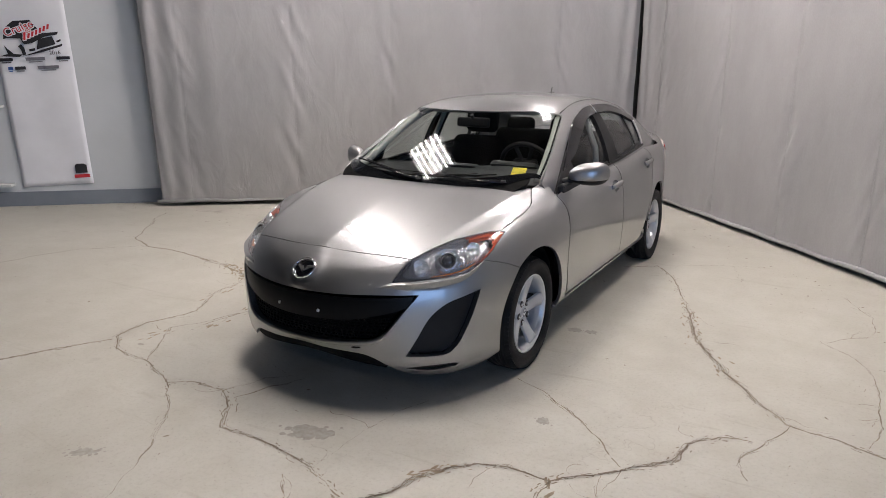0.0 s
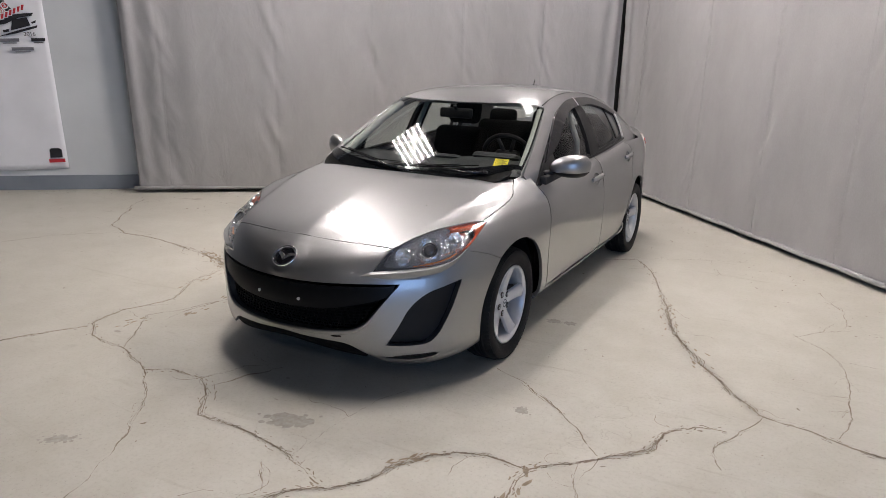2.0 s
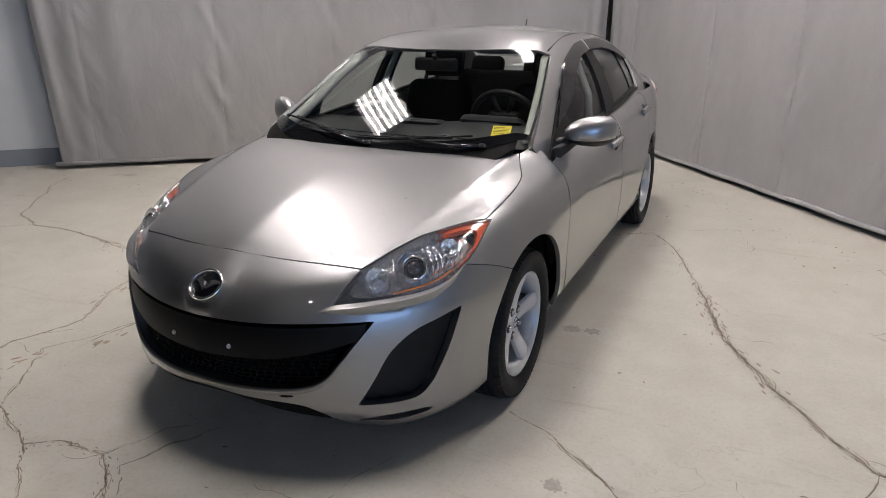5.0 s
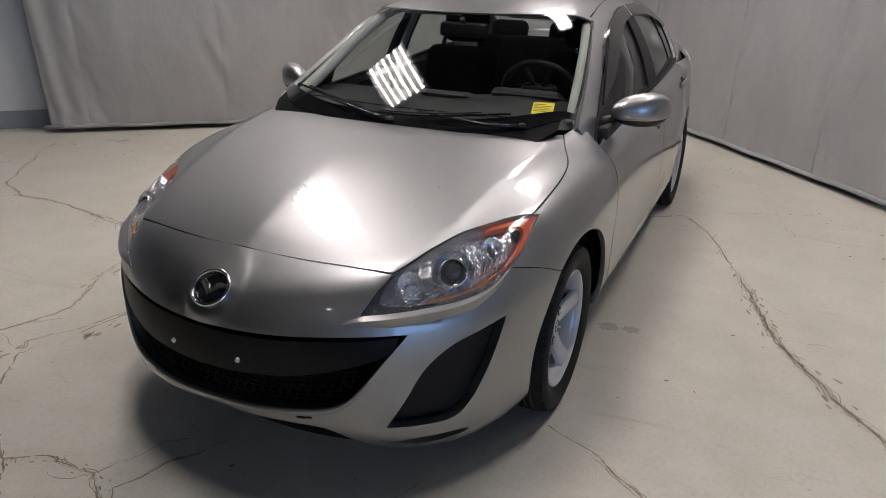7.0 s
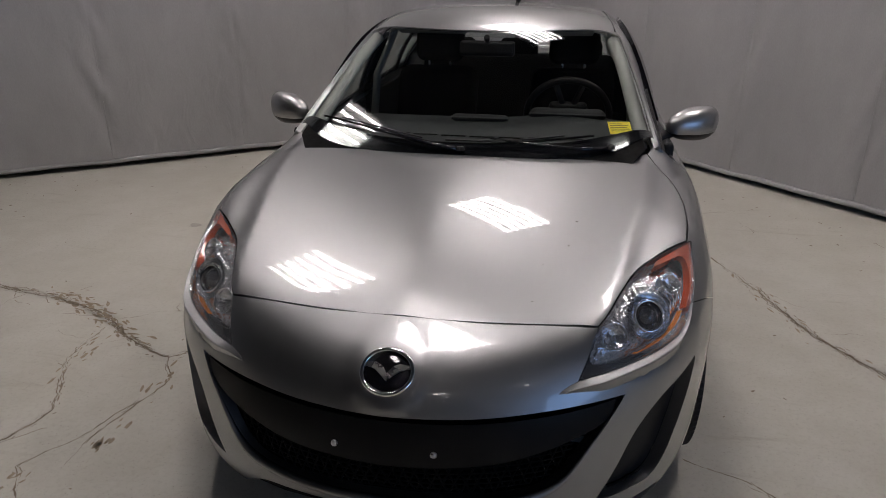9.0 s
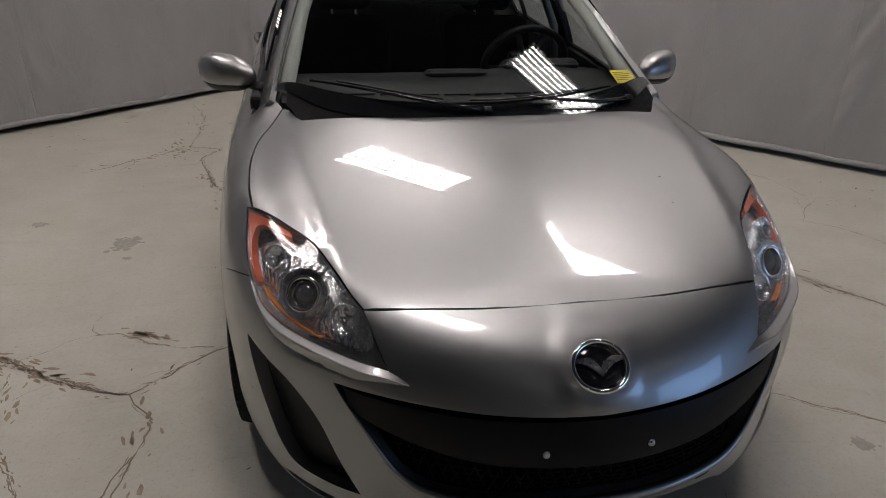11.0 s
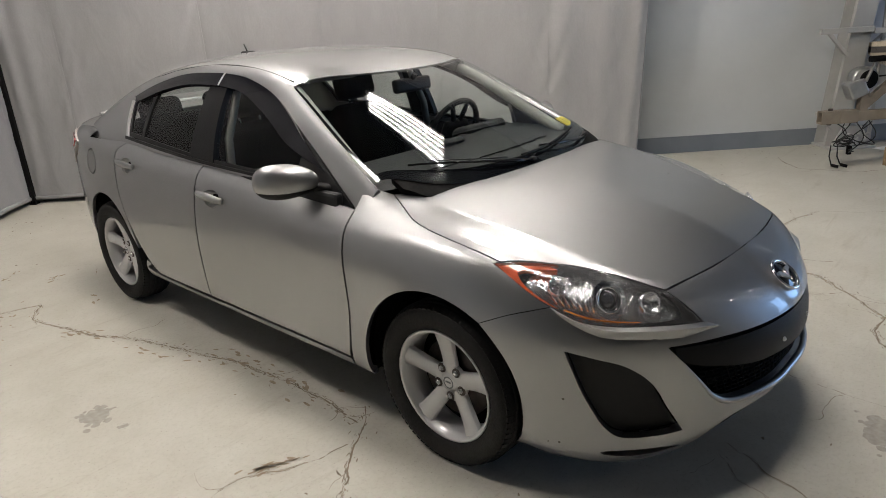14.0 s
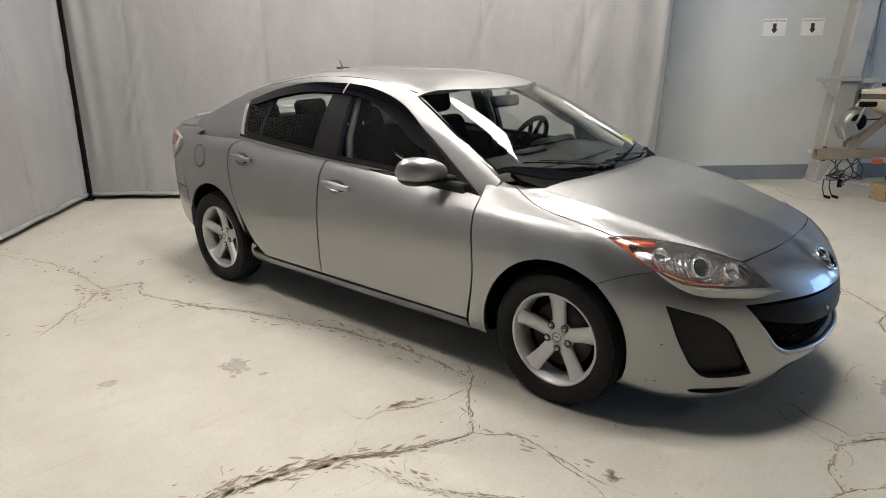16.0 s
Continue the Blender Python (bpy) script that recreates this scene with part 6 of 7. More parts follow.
crack([(-1.02, -1.02), (-1.33, -0.63), (-1.21, -0.41), (-1.16, -0.21)], 0.006, 11)
crack([(-4.38, 1.76), (-3.60, 0.78), (-3.23, 0.63), (-2.76, 0.66), (-2.14, 0.58)], 0.008, 12)
crack([(-4.2, -0.7), (-3.79, -0.36), (-3.68, 0.21), (-3.23, 0.63)], 0.006, 13)
crack([(2.18, 1.24), (2.33, 1.09), (2.45, 0.81), (2.46, 0.45), (2.41, -0.03)], 0.005, 14)
crack([(2.18, 1.19), (2.42, 1.44), (2.47, 1.88), (2.32, 2.27)], 0.004, 15)
crack([(0.46, -1.35), (0.46, -1.12), (0.49, -0.80), (0.56, -0.62)], 0.0035, 16)
crack([(0.39, -1.46), (0.52, -1.60)], 0.005, 17)
crack([(1.48, -0.82), (1.53, -1.01), (1.6, -1.2)], 0.005, 18)
crack([(-1.62, 4.54), (-1.44, 3.91), (-1.45, 3.11), (-1.22, 3.03), (-1.33, 2.82), (-1.18, 2.24), (-1.01, 1.82), (-0.87, 1.32), (-0.84, 0.99), (-0.83, 0.70), (-0.86, 0.45)], 0.008, 19, 0.3)
crack([(-0.76, 0.52), (-1.00, 0.32), (-1.23, 0.11), (-1.42, 0.18), (-1.63, 0.33), (-1.80, 0.44), (-2.12, 0.55), (-2.5, 0.62)], 0.009, 20, 0.45)
crack([(-1.23, 0.11), (-1.13, -0.04), (-1.16, -0.23), (-1.19, -0.42), (-1.18, -0.60)], 0.006, 21)
crack([(-0.98, 0.37), (-1.23, 0.43), (-1.37, 0.53), (-1.54, 0.49), (-1.68, 0.38)], 0.006, 22)
crack([(-0.12, -0.75), (-0.21, -0.91), (-0.27, -1.08), (-0.15, -1.19)], 0.005, 23)
crack([(-1.47, 3.08), (-1.74, 2.85), (-2.05, 2.58)], 0.007, 24)
crack([(-0.9, 3.75), (-0.7, 3.55), (-0.78, 3.3)], 0.004, 25)
crack([(1.05, 2.52), (1.5, 2.75), (1.62, 2.35)], 0.004, 26)
crack([(4.9, -0.6), (4.4, -0.2), (4.3, 0.3), (4.7, 0.6)], 0.006, 27)
crack([(3.0, -0.2), (3.5, -0.9), (4.1, -0.7), (4.9, -0.6)], 0.006, 28)


def debris(name, count, place, seed):
    """Small flakes and chips of dirt lying about on the floor."""
    rnd = random.Random(seed)
    bm = bmesh.new()
    for _ in range(count):
        x, y = place(rnd)
        s, a = rnd.uniform(0.003, 0.012), rnd.uniform(0, math.tau)
        e, g = Vector((math.cos(a), math.sin(a))), Vector((-math.sin(a), math.cos(a)))
        vs = [Vector((x, y)) + e * s * rnd.uniform(0.7, 1.8) * math.cos(t) + g * s * rnd.uniform(0.3, 0.8) * math.sin(t) for t in (0, 1.0, 2.1, 3.2, 4.1, 5.3)]
        bm.faces.new([bm.verts.new((v.x, v.y, 0.0018)) for v in vs])
    return part(name, bm, CRACK, floor)


def beside_curtain(rnd):
    v = rnd.uniform(0.3, 5.8)
    return rp(0.42 + 0.04 * v + abs(rnd.gauss(0, 0.35)), v)[:2]


def behind_car(rnd):
    a = rnd.uniform(0.4, 6.3)
    return rp(a, 0.25 + abs(rnd.gauss(0, 0.45)))[:2]


def anywhere(rnd):
    return rp(rnd.uniform(0.5, 8.5), rnd.uniform(0.5, 9.0))[:2]


def under_wall(rnd):
    return rp(WALL_A + 0.05 + abs(rnd.gauss(0, 0.30)), rnd.uniform(6.1, 9.5))[:2]


def under_banner(rnd):
    return rp(rnd.uniform(6.2, 9.0), WALL_V + 0.04 + abs(rnd.gauss(0, 0.14)))[:2]


debris("dirt_flakes", 110, beside_curtain, 41)
debris("dirt_flakes", 150, under_wall, 44)
debris("dirt_flakes", 120, under_banner, 45)
debris("dirt_flakes", 130, behind_car, 42)
debris("dirt_flakes", 160, anywhere, 43)


def stain(x, y, rx, ry, seed, turn=0.0):
    """A worn stain: many small flecks, dense in the middle and thinning out."""
    rnd = random.Random(seed)
    c, q = math.cos(radians(turn)), math.sin(radians(turn))
    bm = bmesh.new()
    for k in range(90):
        r, t = min(1.25, abs(rnd.gauss(0, 0.55))), rnd.uniform(0, math.tau)
        u, v = rx * r * math.cos(t), ry * r * math.sin(t)
        px, py = x + u * c - v * q, y + u * q + v * c
        size = rnd.uniform(0.20, 0.42) * min(rx, ry) * (1.25 - 0.6 * r)
        turned = rnd.uniform(0, math.tau)
        bm.faces.new([bm.verts.new((px + size * rnd.uniform(0.7, 1.3) * math.cos(turned + i * math.tau / 8), py + size * rnd.uniform(0.7, 1.3) * math.sin(turned + i * math.tau / 8), 0.0006 + 0.00001 * k)) for i in range(8)])
    return part("stain", bm, PATCH, floor)


stain(-0.43, -1.76, 0.075, 0.035, 3, 35)
stain(0.27, -1.15, 0.13, 0.07, 8, 20)
stain(-1.53, 1.41, 0.10, 0.065, 4, 60)
stain(-1.48, 1.23, 0.025, 0.018, 10)
stain(-2.02, 1.72, 0.05, 0.035, 5)
stain(0.85, 0.66, 0.045, 0.04, 6)
stain(0.95, 0.67, 0.04, 0.03, 7)
stain(1.12, -0.53, 0.04, 0.03, 11)
stain(-1.25, -0.89, 0.025, 0.015, 9)


def spall(points, seed):
    """Brown, flaking patches where the slab has broken up beside a crack."""
    rnd = random.Random(seed)
    bm = bmesh.new()
    for x, y, dx, dy, count in points:
        way = Vector((dx, dy))
        size = way.length
        e = way.normalized()
        g = Vector((-e.y, e.x))
        for _ in range(count):
            p = Vector((x, y)) + e * rnd.gauss(0, 0.5) * size + g * rnd.gauss(0, 0.16) * size
            w = rnd.uniform(0.005, 0.017)
            f = e.copy()
            f.rotate(Matrix.Rotation(rnd.uniform(-0.5, 0.5), 2))
            h = Vector((-f.y, f.x))
            ring = [p + f * w * rnd.uniform(1.0, 2.4) * math.cos(t) + h * w * rnd.uniform(0.3, 0.7) * math.sin(t) for t in (0, 0.9, 1.9, 2.9, 3.8, 4.7, 5.5)]
            bm.faces.new([bm.verts.new((v.x, v.y, 0.0021)) for v in ring])
    for face in bm.faces:
        face.normal_update()
        if face.normal.z < 0:
            face.normal_flip()
    return part("spalled_patch", bm, SPALL, floor)


spall([(-1.50, 3.02, 0.10, -0.30, 40), (-1.60, 2.93, -0.22, -0.12, 26), (-0.96, 3.49, 0.12, 0.06, 8), (-1.13, 3.86, 0.10, 0.10, 8), (-0.96, 2.82, 0.02, 0.10, 6), (-1.92, 2.70, -0.2, 0.05, 10), (-1.44, 3.75, 0.02, -0.3, 16)], 61)
spall([(-1.24, 0.49, -0.10, 0.05, 26), (-1.95, 0.50, -0.20, 0.10, 46), (-1.70, 0.36, -0.20, 0.10, 36), (-1.50, 0.25, -0.14, 0.06, 20), (-1.15, -0.10, 0.0, -0.16, 14), (-1.13, -0.42, 0.0, -0.14, 14)], 62)
spall([(-0.87, 1.26, 0.06, -0.28, 26), (-0.85, 0.85, 0.02, -0.25, 16), (-1.05, 1.75, 0.08, -0.25, 14), (-1.22, 2.35, 0.08, -0.2, 12)], 63)
spall([(-2.05, 0.55, -0.2, 0.04, 20), (-1.62, 0.08, -0.03, 0.2, 16), (-1.30, -0.75, 0.04, 0.15, 12)], 64)
spall([(0.90, -1.12, 0.08, 0.10, 18), (1.33, -1.02, 0.0, -0.12, 14), (1.45, 1.2, 0.06, -0.3, 14), (1.70, 0.55, 0.15, -0.25, 12)], 65)

# ---------------------------------------------------------------- wall notices and banner
PAPER = varied("white_paper", (0.80, 0.80, 0.80), (0.86, 0.86, 0.86), 6, 0.6)
VINYL = varied("white_vinyl", (0.76, 0.77, 0.80), (0.83, 0.84, 0.87), 2.5, 0.45)
BLACK_INK = material("black_ink", (0.015, 0.015, 0.018), 0.55)
RED_INK = material("red_ink", (0.55, 0.03, 0.04), 0.5)
BLUE_INK = material("blue_ink", (0.05, 0.12, 0.35), 0.5)
GREY_INK = material("grey_ink", (0.16, 0.16, 0.18), 0.55)


def lettering(text, height, mat, m, parent, name="lettering", offset=0.0):
    """A line of raised letters, centred on the pose m (x along the line, y up)."""
    c = bpy.data.curves.new("text", "FONT")
    c.body = text
    c.size = height / 0.70
    c.align_x, c.align_y = "CENTER", "CENTER"
    c.extrude = 0.0004
    c.offset = offset
    tmp = bpy.data.objects.new("text", c)
    scene.collection.objects.link(tmp)
    bpy.context.view_layer.update()
    me = bpy.data.meshes.new_from_object(tmp.evaluated_get(bpy.context.evaluated_depsgraph_get()))
    bpy.data.objects.remove(tmp)
    bpy.data.curves.remove(c)
    me.materials.clear()
    me.transform(m)
    return part(name, me, mat, parent)


def notice(v):
    """A paper notice with an arrow, taped to the east wall."""
    m = ROOM @ pose(WALL_A + 0.002, v, 1.68, 90, 0, 90)
    n = thing("parking_notice", "white paper notice with a black down arrow taped to the wall", "notice", group="parking notices")
    part("sheet", moved(box((0.25, 0.18, 0.002)), m), PAPER, n)
    lettering("DO NOT PARK HERE", 0.017, BLACK_INK, m @ pose(0, 0.066, 0.0012), n)
    a = [(-0.02, 0.04), (0.02, 0.04), (0.02, -0.02), (0.038, -0.02), (0, -0.065), (-0.038, -0.02), (-0.02, -0.02)]
    part("arrow", moved(extrude_outline(a[::-1], 0.0006), m @ Matrix.Translation((0, 0, 0.0012))), BLACK_INK, n)


notice(7.49)
notice(7.91)

bm_m = ROOM @ pose(7.315, WALL_V + 0.02, 0.24, 90, 0, 180) @ pose(0, 0, 0, 0, 0, 2.6)   # x to the viewer's right, y up
banner = thing("banner", "tall white vinyl banner with a printed car drawing", "banner")
bm = bmesh.new()
rows = []
for j in range(41):
    y = 2.6 * j / 40
    rows.append([bm.verts.new((-0.385 + 0.77 * i / 16, y, 0.012 * math.sin(i * 0.5 + y * 1.3) * (0.4 + 0.2 * math.sin(y * 2)))) for i in range(17)])
for r0, r1 in zip(rows, rows[1:]):
    for i in range(16):
        bm.faces.new((r0[i], r0[i + 1], r1[i + 1], r1[i])).smooth = True
sheet = part("sheet", moved(bm, bm_m), VINYL, banner)
sheet.modifiers.new("thick", "SOLIDIFY").thickness = 0.002
part("top_rod", moved(tube([(-0.40, 2.6, 0), (0.40, 2.6, 0)], 0.012, 8), bm_m), STEEL, banner)


def ink(points, mat, name="print", z=0.018):
    part(name, moved(extrude_outline(points, 0.0008), bm_m @ Matrix.Translation((0, 0, z))), mat, banner)


def bars(x, y, w, h, mat, z=0.018):
    ink([(x - w / 2, y - h / 2), (x + w / 2, y - h / 2), (x + w / 2, y + h / 2), (x - w / 2, y + h / 2)], mat, "printed_bar", z)


def print_at(px, py):
    """Banner place (x, y) of a point on the print's own grid of 1/490 m."""
    return (px - 228 - 0.19 * py) / 490, 1.505 - (py - 180) / 490


def shape(points, mat, z=0.018):
    ink([print_at(*p) for p in points][::-1], mat, z=z)


# the drawn car: dark glasshouse, swept fender, wide grille
shape([(105, 100), (108, 45), (150, 8), (235, 5), (265, 40), (300, 75), (380, 70), (375, 84), (310, 95), (250, 125), (210, 132), (190, 100), (130, 96)], BLACK_INK)
shape([(92, 190), (130, 178), (108, 130), (128, 152), (160, 180), (206, 184), (190, 197)], BLACK_INK)
shape([(190, 197), (215, 190), (300, 162), (404, 134), (402, 146), (300, 176)], BLACK_INK)
shape([(280, 105), (350, 92), (370, 135), (275, 160)], BLACK_INK)
shape([(235, 158), (265, 152), (268, 165), (240, 170)], BLACK_INK)
shape([(372, 118), (395, 108), (395, 120), (378, 126)], BLACK_INK)
shape([(180, 140), (195, 130), (212, 150), (222, 185), (206, 190), (196, 160)], BLACK_INK)
for word, px, py, tall, turned in (("Cruise", 180, 48, 0.085, 18), ("to", 229, 60, 0.045, 18)):
    x, y = print_at(px, py)
    lettering(word, tall, VINYL, bm_m @ pose(x, y, 0.0215, 0, 0, turned), banner, offset=0.010)
    lettering(word, tall, RED_INK, bm_m @ pose(x, y, 0.0240, 0, 0, turned), banner)
# a trade name, drawn as slanted strokes
for k in range(7):
    x, y = print_at(206 + 19 * k, 112 - 9 * k)
    hgt = 0.095 if k == 0 else 0.065
    ink([(x - 0.005, y - 0.005), (x + 0.036, y), (x + 0.052, y + hgt + 0.006), (x + 0.012, y + hgt)], VINYL, z=0.0215)
    ink([(x + 0.004, y + 0.004), (x + 0.027, y + 0.007), (x + 0.042, y + hgt - 0.004), (x + 0.018, y + hgt - 0.006)], RED_INK, "red_stroke", 0.0240)
lettering("2016", 0.042, BLACK_INK, bm_m @ pose(0.215, 1.505, 0.022), banner)
for x, y, w, mat in ((-0.30, 1.445, 0.14, BLACK_INK), (0.0, 1.445, 0.20, GREY_INK), (0.29, 1.445, 0.14, BLACK_INK), (-0.27, 1.350, 0.05, BLUE_INK), (-0.17, 1.350, 0.11, BLACK_INK), (0.12, 1.350, 0.22, GREY_INK)):
    bars(x, y, w, 0.035, mat)
    bars(x, y - 0.032, w * 0.7, 0.010, mat)
ink([(0.19, 0.075), (0.36, 0.075), (0.36, 0.115), (0.19, 0.115)], RED_INK)
ink([(0.21, 0.13), (0.34, 0.13), (0.34, 0.22), (0.31, 0.24), (0.23, 0.24), (0.21, 0.22)], BLACK_INK)

for z in (0.262, 1.16):
    shelf = thing("wall_shelf", "white board on brackets fixed to the wall beside the banner", "shelf", group="wall shelves")
    part("board", moved(box((1.1, 0.14, 0.028), (8.33, WALL_V + 0.07, z), bevel=0.004), ROOM), HOUSING, shelf)
    for a in (7.97, 8.6):
        part("bracket", moved(box((0.03, 0.11, 0.05), (a, WALL_V + 0.055, z - 0.039), bevel=0.004), ROOM), STEEL, shelf)

# ---------------------------------------------------------------- steel column with brackets on the east wall
STEEL_WHITE = varied("white_steel_paint", (0.40, 0.40, 0.385), (0.50, 0.50, 0.48), 3, 0.5, grain=0.1)
col = thing("steel_column", "white painted steel column with bolted foot and brackets", "column")


def rbox(size, at, mat, name, parent, turn=None, bevel=0.004):
    return part(name, moved(box(size, at, turn, bevel), ROOM), mat, parent)


rbox((0.012, 0.20, CEILING_Z), (WALL_A + 0.05, 8.24, CEILING_Z / 2), STEEL_WHITE, "flange", col)
rbox((0.20, 0.012, CEILING_Z), (WALL_A + 0.155, 8.24, CEILING_Z / 2), STEEL_WHITE, "web", col)
rbox((0.012, 0.20, CEILING_Z), (WALL_A + 0.26, 8.24, CEILING_Z / 2), STEEL_WHITE, "flange", col)
rbox((0.36, 0.46, 0.025), (WALL_A + 0.18, 8.27, 0.0125), STEEL_WHITE, "base_plate", col)
for ob in col.children:
    # the tapered frame leans towards the roof
    if ob.name.split(".")[0] in ("flange", "web", "lattice_post", "lattice_bar"):
        for vert in ob.data.vertices:
            q = ROOM.inverted() @ vert.co
            vert.co = ROOM @ Vector((q.x, q.y - 0.10 + 0.11 * q.z, q.z))
foot = extrude_outline([(-0.20, 0.0), (0.20, 0.0), (0.09, 0.20), (-0.09, 0.20)], 0.02)
part("gusset", moved(foot, ROOM @ pose(WALL_A + 0.30, 8.27, 0.025, 90, 0, 90)), STEEL_WHITE, col)
for i in range(4):
    for j in range(3):
        bm = lathe([(0, 0.022), (0.012, 0.022), (0.014, 0.0)], "z", 6)
        part("bolt", moved(bm, ROOM @ pose(WALL_A + 0.322, 8.12 + 0.095 * i + 0.006 * j, 0.055 + 0.045 * j, 90, 0, 90)), STEEL_WHITE, col)
arm = rbox((0.05, 0.50, 0.05), (WALL_A + 0.30, 8.10, 1.14), STEEL_WHITE, "bracket_arm", col)
rbox((0.04, 0.03, 0.32), (WALL_A + 0.30, 8.03, 1.02), STEEL_WHITE, "bracket_brace", col, Euler((radians(42), 0, 0)).to_matrix())
rbox((0.05, 0.60, 0.05), (WALL_A + 0.30, 8.66, 1.12), STEEL_WHITE, "bracket_arm", col)
rbox((0.04, 0.03, 0.36), (WALL_A + 0.30, 8.46, 0.98), STEEL_WHITE, "bracket_brace", col, Euler((radians(-38), 0, 0)).to_matrix())
rbox((0.05, 0.22, 0.03), (WALL_A + 0.28, 8.02, 0.36), STEEL_WHITE, "bracket_arm", col)
rbox((0.03, 0.025, 0.20), (WALL_A + 0.28, 8.02, 0.27), STEEL_WHITE, "bracket_brace", col, Euler((radians(40), 0, 0)).to_matrix())
for k in range(6):
    rbox((0.02, 0.02, 0.26), (WALL_A + 0.17, 8.43, 1.0 + 0.45 * k), STEEL_WHITE, "lattice_bar", col, Euler((radians(50 if k % 2 else -50), 0, 0)).to_matrix())
rbox((0.03, 0.03, CEILING_Z), (WALL_A + 0.17, 8.53, CEILING_Z / 2), STEEL_WHITE, "lattice_post", col)

# ---------------------------------------------------------------- boat trailer and boat
TAN = varied("tan_trailer_paint", (0.20, 0.165, 0.125), (0.30, 0.25, 0.19), 6, 0.55, grain=0.2)
GALV = varied("grey_cast_metal", (0.32, 0.32, 0.31), (0.45, 0.45, 0.44), 9, 0.4, 0.7)
CREAM = varied("cream_gelcoat", (0.55, 0.47, 0.36), (0.64, 0.56, 0.44), 2, 0.3)
BROWN = varied("dark_hull_band", (0.06, 0.055, 0.05), (0.10, 0.09, 0.085), 4, 0.35)
WIRE = material("black_wire", (0.015, 0.015, 0.015), 0.5)
WOOD = varied("worn_wood", (0.25, 0.18, 0.10), (0.36, 0.27, 0.16), 5, 0.8, grain=0.3, stretch=(1, 8, 8))
trailer = thing("boat_trailer", "tan steel boat trailer tongue with a hand winch", "trailer")
TA, TV, TZ = 0.60, 7.58, 0.45
rbox((0.075, 2.6, 0.085), (TA, TV + 1.45, TZ), TAN, "tongue_beam", trailer)
rbox((0.10, 0.16, 0.11), (TA, TV + 0.22, TZ), TAN, "tongue_sleeve", trailer)
cp = box((0.085, 0.20, 0.012), (TA, TV + 0.08, TZ + 0.05))
cp = join(cp, box((0.012, 0.20, 0.10), (TA - 0.04, TV + 0.08, TZ)), box((0.012, 0.20, 0.10), (TA + 0.04, TV + 0.08, TZ)), box((0.085, 0.20, 0.012), (TA, TV + 0.08, TZ - 0.05)))
part("coupler", moved(cp, ROOM), TAN, trailer, "rusty open coupler at the tongue end")
part("hitch_pin", moved(tube([(TA, TV + 0.07, TZ - 0.07), (TA, TV + 0.07, TZ + 0.075)], 0.02, 10), ROOM), DARK_STEEL, trailer)
rbox((0.07, 0.07, 0.20), (TA, TV + 0.34, TZ + 0.14), TAN, "winch_post", trailer)
rbox((0.05, 0.07, 0.56), (TA, TV + 0.56, TZ + 0.27), TAN, "bow_strut", trailer, Euler((radians(-48), 0, 0)).to_matrix())
winch = part("winch", moved(moved(lathe([(0, 0.05), (0.10, 0.05), (0.115, 0.03), (0.115, -0.05), (0, -0.05)], "x", 32), pose(TA, TV + 0.32, TZ + 0.31)), ROOM), GALV, trailer, "grey hand winch with black drum cover")
part("drum_cover", moved(moved(lathe([(0, 0.062), (0.070, 0.060), (0.080, 0.05)], "x", 28), pose(TA, TV + 0.34, TZ + 0.315)), ROOM), MATT_BLACK, winch)
part("winch_bracket", moved(box((0.13, 0.16, 0.16), (TA, TV + 0.26, TZ + 0.24), Euler((radians(25), 0, 0)).to_matrix(), 0.02), ROOM), GALV, winch)
part("crank", moved(tube([(TA + 0.075, TV + 0.30, TZ + 0.30), (TA + 0.085, TV + 0.34, TZ + 0.42), (TA + 0.09, TV + 0.36, TZ + 0.48)], 0.014, 8), ROOM), GALV, winch)
part("crank_grip", moved(tube([(TA + 0.09, TV + 0.30, TZ + 0.49), (TA + 0.10, TV + 0.45, TZ + 0.49)], 0.026, 10), ROOM), MATT_BLACK, winch)
part("strap", moved(tube([(TA, TV + 0.38, TZ + 0.33), (TA, TV + 0.74, TZ + 0.34)], 0.008, 6), ROOM), WIRE, winch)
for s in (-1, 1):
    part("bow_roller", moved(moved(lathe([(0, 0.035), (0.055, 0.035), (0.062, 0.0), (0.055, -0.035), (0, -0.035)], "x", 20), pose(TA + 0.05 * s, TV + 0.74, TZ + 0.36)), ROOM), MATT_BLACK, trailer, "black rubber bow roller")
rbox((0.14, 0.06, 0.20), (TA + 0.02, TV + 0.82, TZ - 0.02), GALV, "jack_clamp", trailer)
part("jack_post", moved(tube([(TA + 0.12, TV + 0.72, 0.12), (TA + 0.12, TV + 0.72, 0.62)], 0.035, 14), ROOM), GALV, trailer)
part("jack_wheel", moved(moved(lathe([(0, 0.03), (0.05, 0.03), (0.06, 0.015), (0.06, -0.015), (0.05, -0.03), (0, -0.03)], "x", 20), pose(TA + 0.12, TV + 0.72, 0.225)), ROOM), MATT_BLACK, trailer)
part("reflector", moved(box((0.02, 0.10, 0.05), (TA + 0.05, TV + 0.60, TZ - 0.08), bevel=0.004), ROOM), MARKER, trailer, "small orange side reflector")
rnd = random.Random(5)
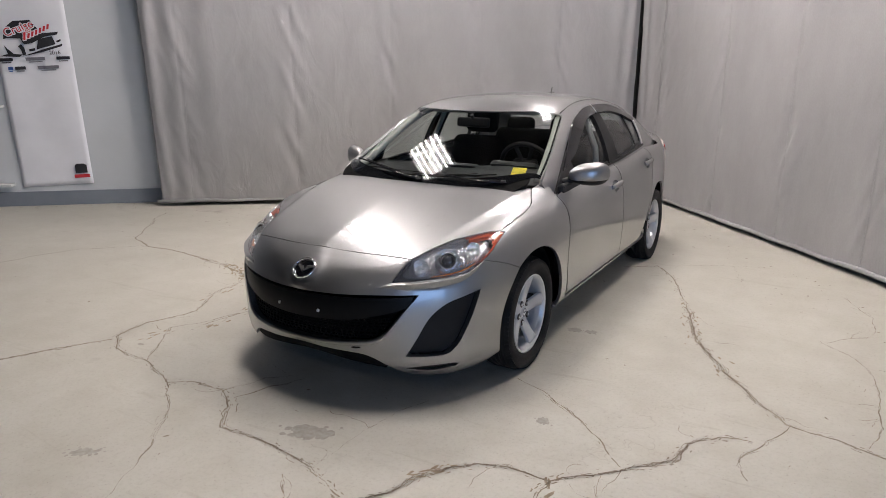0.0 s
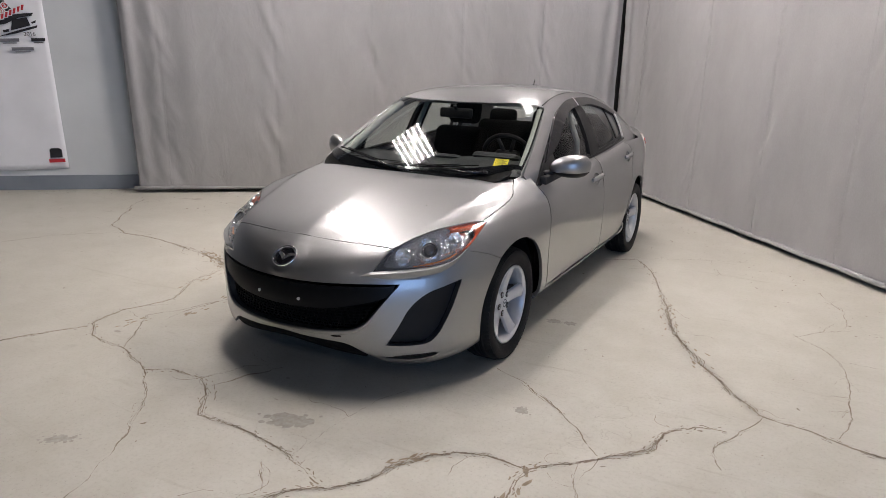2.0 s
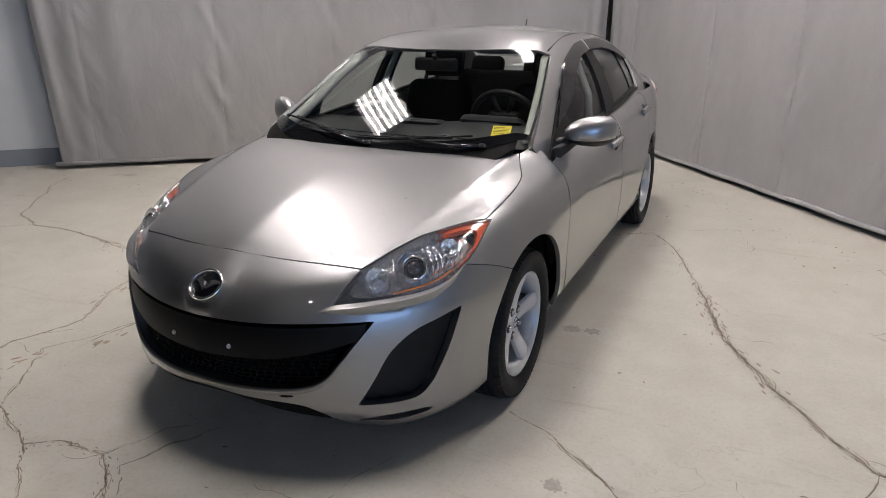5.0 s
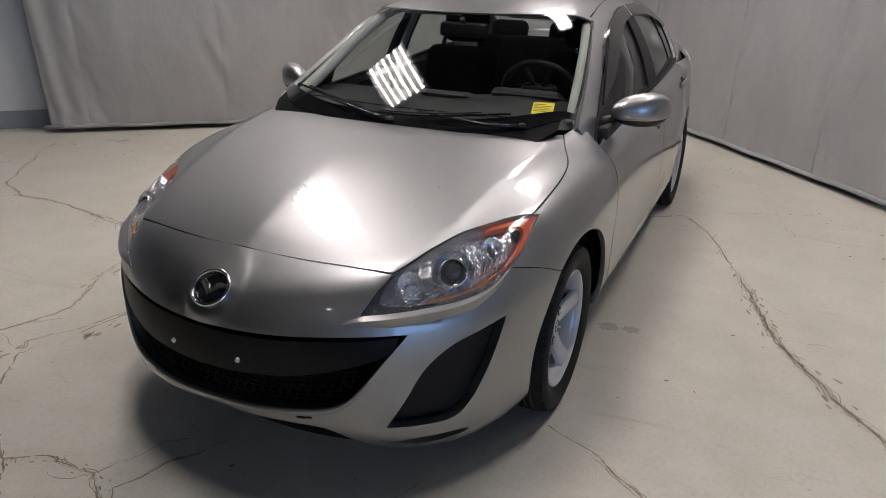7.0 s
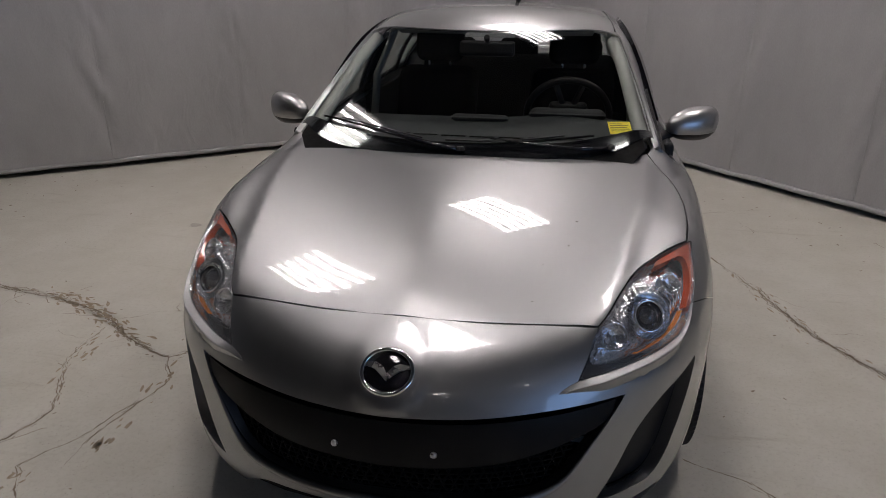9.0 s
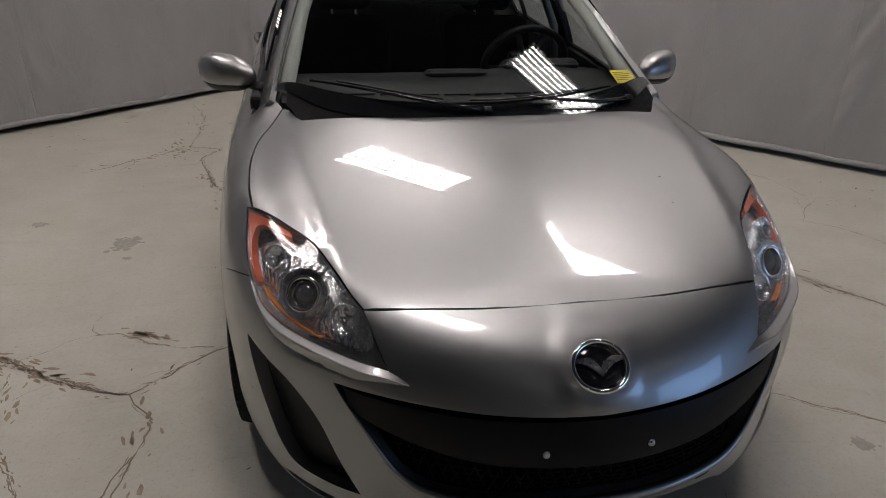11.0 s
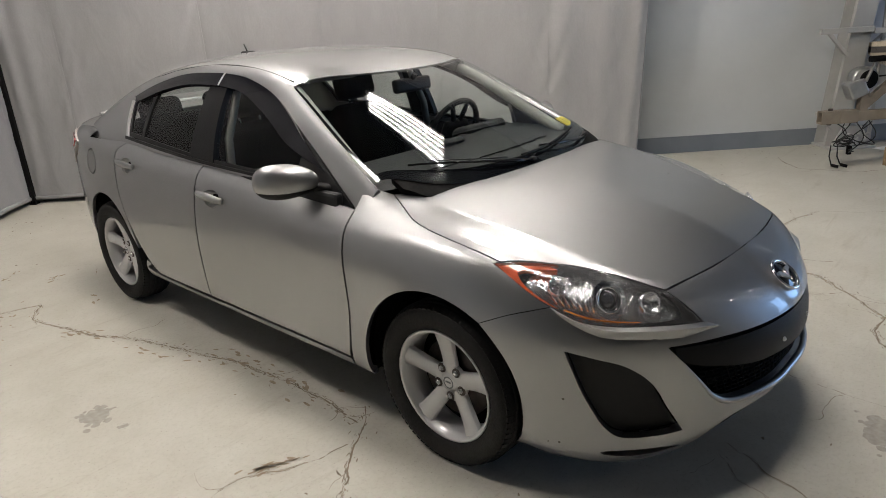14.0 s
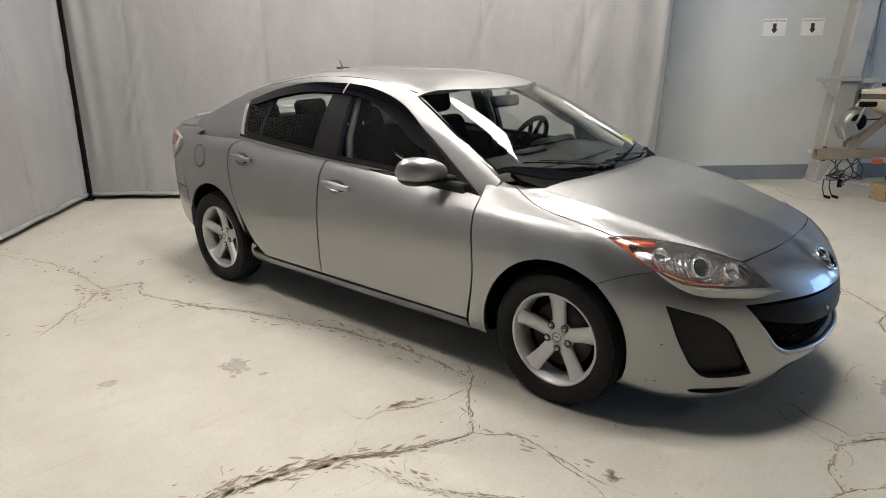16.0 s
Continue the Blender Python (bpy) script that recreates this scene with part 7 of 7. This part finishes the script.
for k in range(7):
    a0, v0 = TA + rnd.uniform(-0.05, 0.06), TV + 0.12 + 0.06 * k
    pts = []
    for i in range(14):
        u = i / 13
        pts.append((a0 + 0.05 * math.sin(5 * u + k) * u, v0 + 0.07 * math.sin(6 * u + 2 * k) - 0.05 * (k - 3) * u * 0.6, TZ - 0.05 - (0.18 + 0.03 * (k % 4)) * math.sin(min(1.0, u * 1.15) * math.pi / 2) + (0.08 * max(0, u - 0.7) * (k % 2))))
    part("loose_wire", moved(tube(pts, 0.005, 6), ROOM), WIRE, trailer)
for k in range(4):
    c = (TA + 0.02, TV + 0.20 + 0.015 * k, 0.21 + 0.015 * k)
    part("wire_coil", moved(tube([(c[0] + 0.03 * math.sin(t), c[1] + (0.075 - 0.01 * k) * math.cos(t), c[2] + 0.035 * math.sin(t)) for t in np.linspace(0, math.tau, 20)], 0.005, 6, closed=True), ROOM), WIRE, trailer)
for k in range(2):
    p = [(TA + 0.02, TV + 0.10 + 0.06 * k, 0.20), (TA + 0.03, TV + 0.09 + 0.07 * k, 0.10), (TA + 0.06, TV + 0.10 + 0.08 * k, 0.03)]
    w = part("plug_lead", moved(tube(p, 0.006, 6), ROOM), WIRE, trailer)
    part("plug", moved(tube([p[2], (p[2][0] + 0.03, p[2][1] + 0.05, 0.016)], 0.014, 8), ROOM), MATT_BLACK, w)
part("connector", moved(box((0.03, 0.04, 0.08), (TA + 0.03, TV + 0.26, 0.15), bevel=0.006), ROOM), MATT_BLACK, trailer)

boat = thing("boat", "cream and dark brown motor boat bow resting on its trailer", "boat")
BV, BZ = TV + 0.34, 1.02


def hull(z_of, half_of, lower, upper, mat, name):
    bm = bmesh.new()
    rows = []
    for i in range(22):
        u = i / 21
        v = BV + 3.0 * u
        half = half_of(u)
        row = []
        for j in range(7):
            q = j / 6
            z = lower(u) + (upper(u) - lower(u)) * q
            x = half * (0.55 + 0.45 * q ** 0.8 if name == "hull" else 1.0 - 0.10 * q)
            row.append((x, v - 0.0 * q, z))
        rows.append([bm.verts.new((TA + x, v, z)) for x, v, z in row] + [bm.verts.new((TA - x, v, z)) for x, v, z in row[::-1]])
    for r0, r1 in zip(rows, rows[1:]):
        for k in range(len(r0) - 1):
            bm.faces.new((r0[k], r0[k + 1], r1[k + 1], r1[k])).smooth = True
        bm.faces.new((r0[-1], r0[0], r1[0], r1[-1]))
    bm.faces.new(rows[-1])
    bmesh.ops.remove_doubles(bm, verts=bm.verts, dist=1e-4)
    bmesh.ops.recalc_face_normals(bm, faces=bm.faces)
    return part(name, moved(bm, ROOM), mat, boat)


def half_width(u):
    return 0.02 + 0.85 * (1 - (1 - min(1, u * 1.1)) ** 2.1)


hull(None, half_width, lambda u: 0.97 - 0.42 * min(1, u * 2.2) ** 0.7, lambda u: 0.985, CREAM, "hull")
hull(None, half_width, lambda u: 0.985, lambda u: 1.035, BROWN, "rub_band")
hull(None, half_width, lambda u: 1.035, lambda u: 1.07 + 0.06 * u, CREAM, "deck")
part("bow_cleat", moved(box((0.05, 0.14, 0.03), (TA, BV + 0.28, 1.115), bevel=0.01), ROOM), MATT_BLACK, boat)
part("grab_rail", moved(tube([(TA + 0.16, BV + 0.40, 1.08), (TA + 0.18, BV + 0.46, 1.15), (TA + 0.40, BV + 1.2, 1.22), (TA + 0.5, BV + 1.9, 1.22)], 0.012, 8), ROOM), CHROME, boat)
rollers = thing("bunk_support", "tan steel cradle arms under the boat hull", "trailer part")
for v in (9.3, 10.2):
    part("bunk", moved(box((1.1, 0.08, 0.08), (TA, v, 0.50), bevel=0.006), ROOM), TAN, rollers)
    for s in (-1, 1):
        part("leg", moved(box((0.08, 0.08, 0.50), (TA + s * 0.5, v, 0.25), bevel=0.006), ROOM), TAN, rollers)
block = thing("wooden_block", "worn timber block under the trailer jack", "block")
part("timber", moved(box((0.20, 0.26, 0.165), (TA + 0.12 + 0.02, TV + 0.70, 0.0825), Euler((0, 0, radians(8))).to_matrix(), 0.006), ROOM), WOOD, block)
sheet_ob = thing("paper_sheet", "loose white sheet of paper lying on the floor", "paper")
part("sheet", moved(box((0.22, 0.36, 0.002), (0.02, 8.66, 0.003), Euler((0, 0, radians(20))).to_matrix()), ROOM), PAPER, sheet_ob)
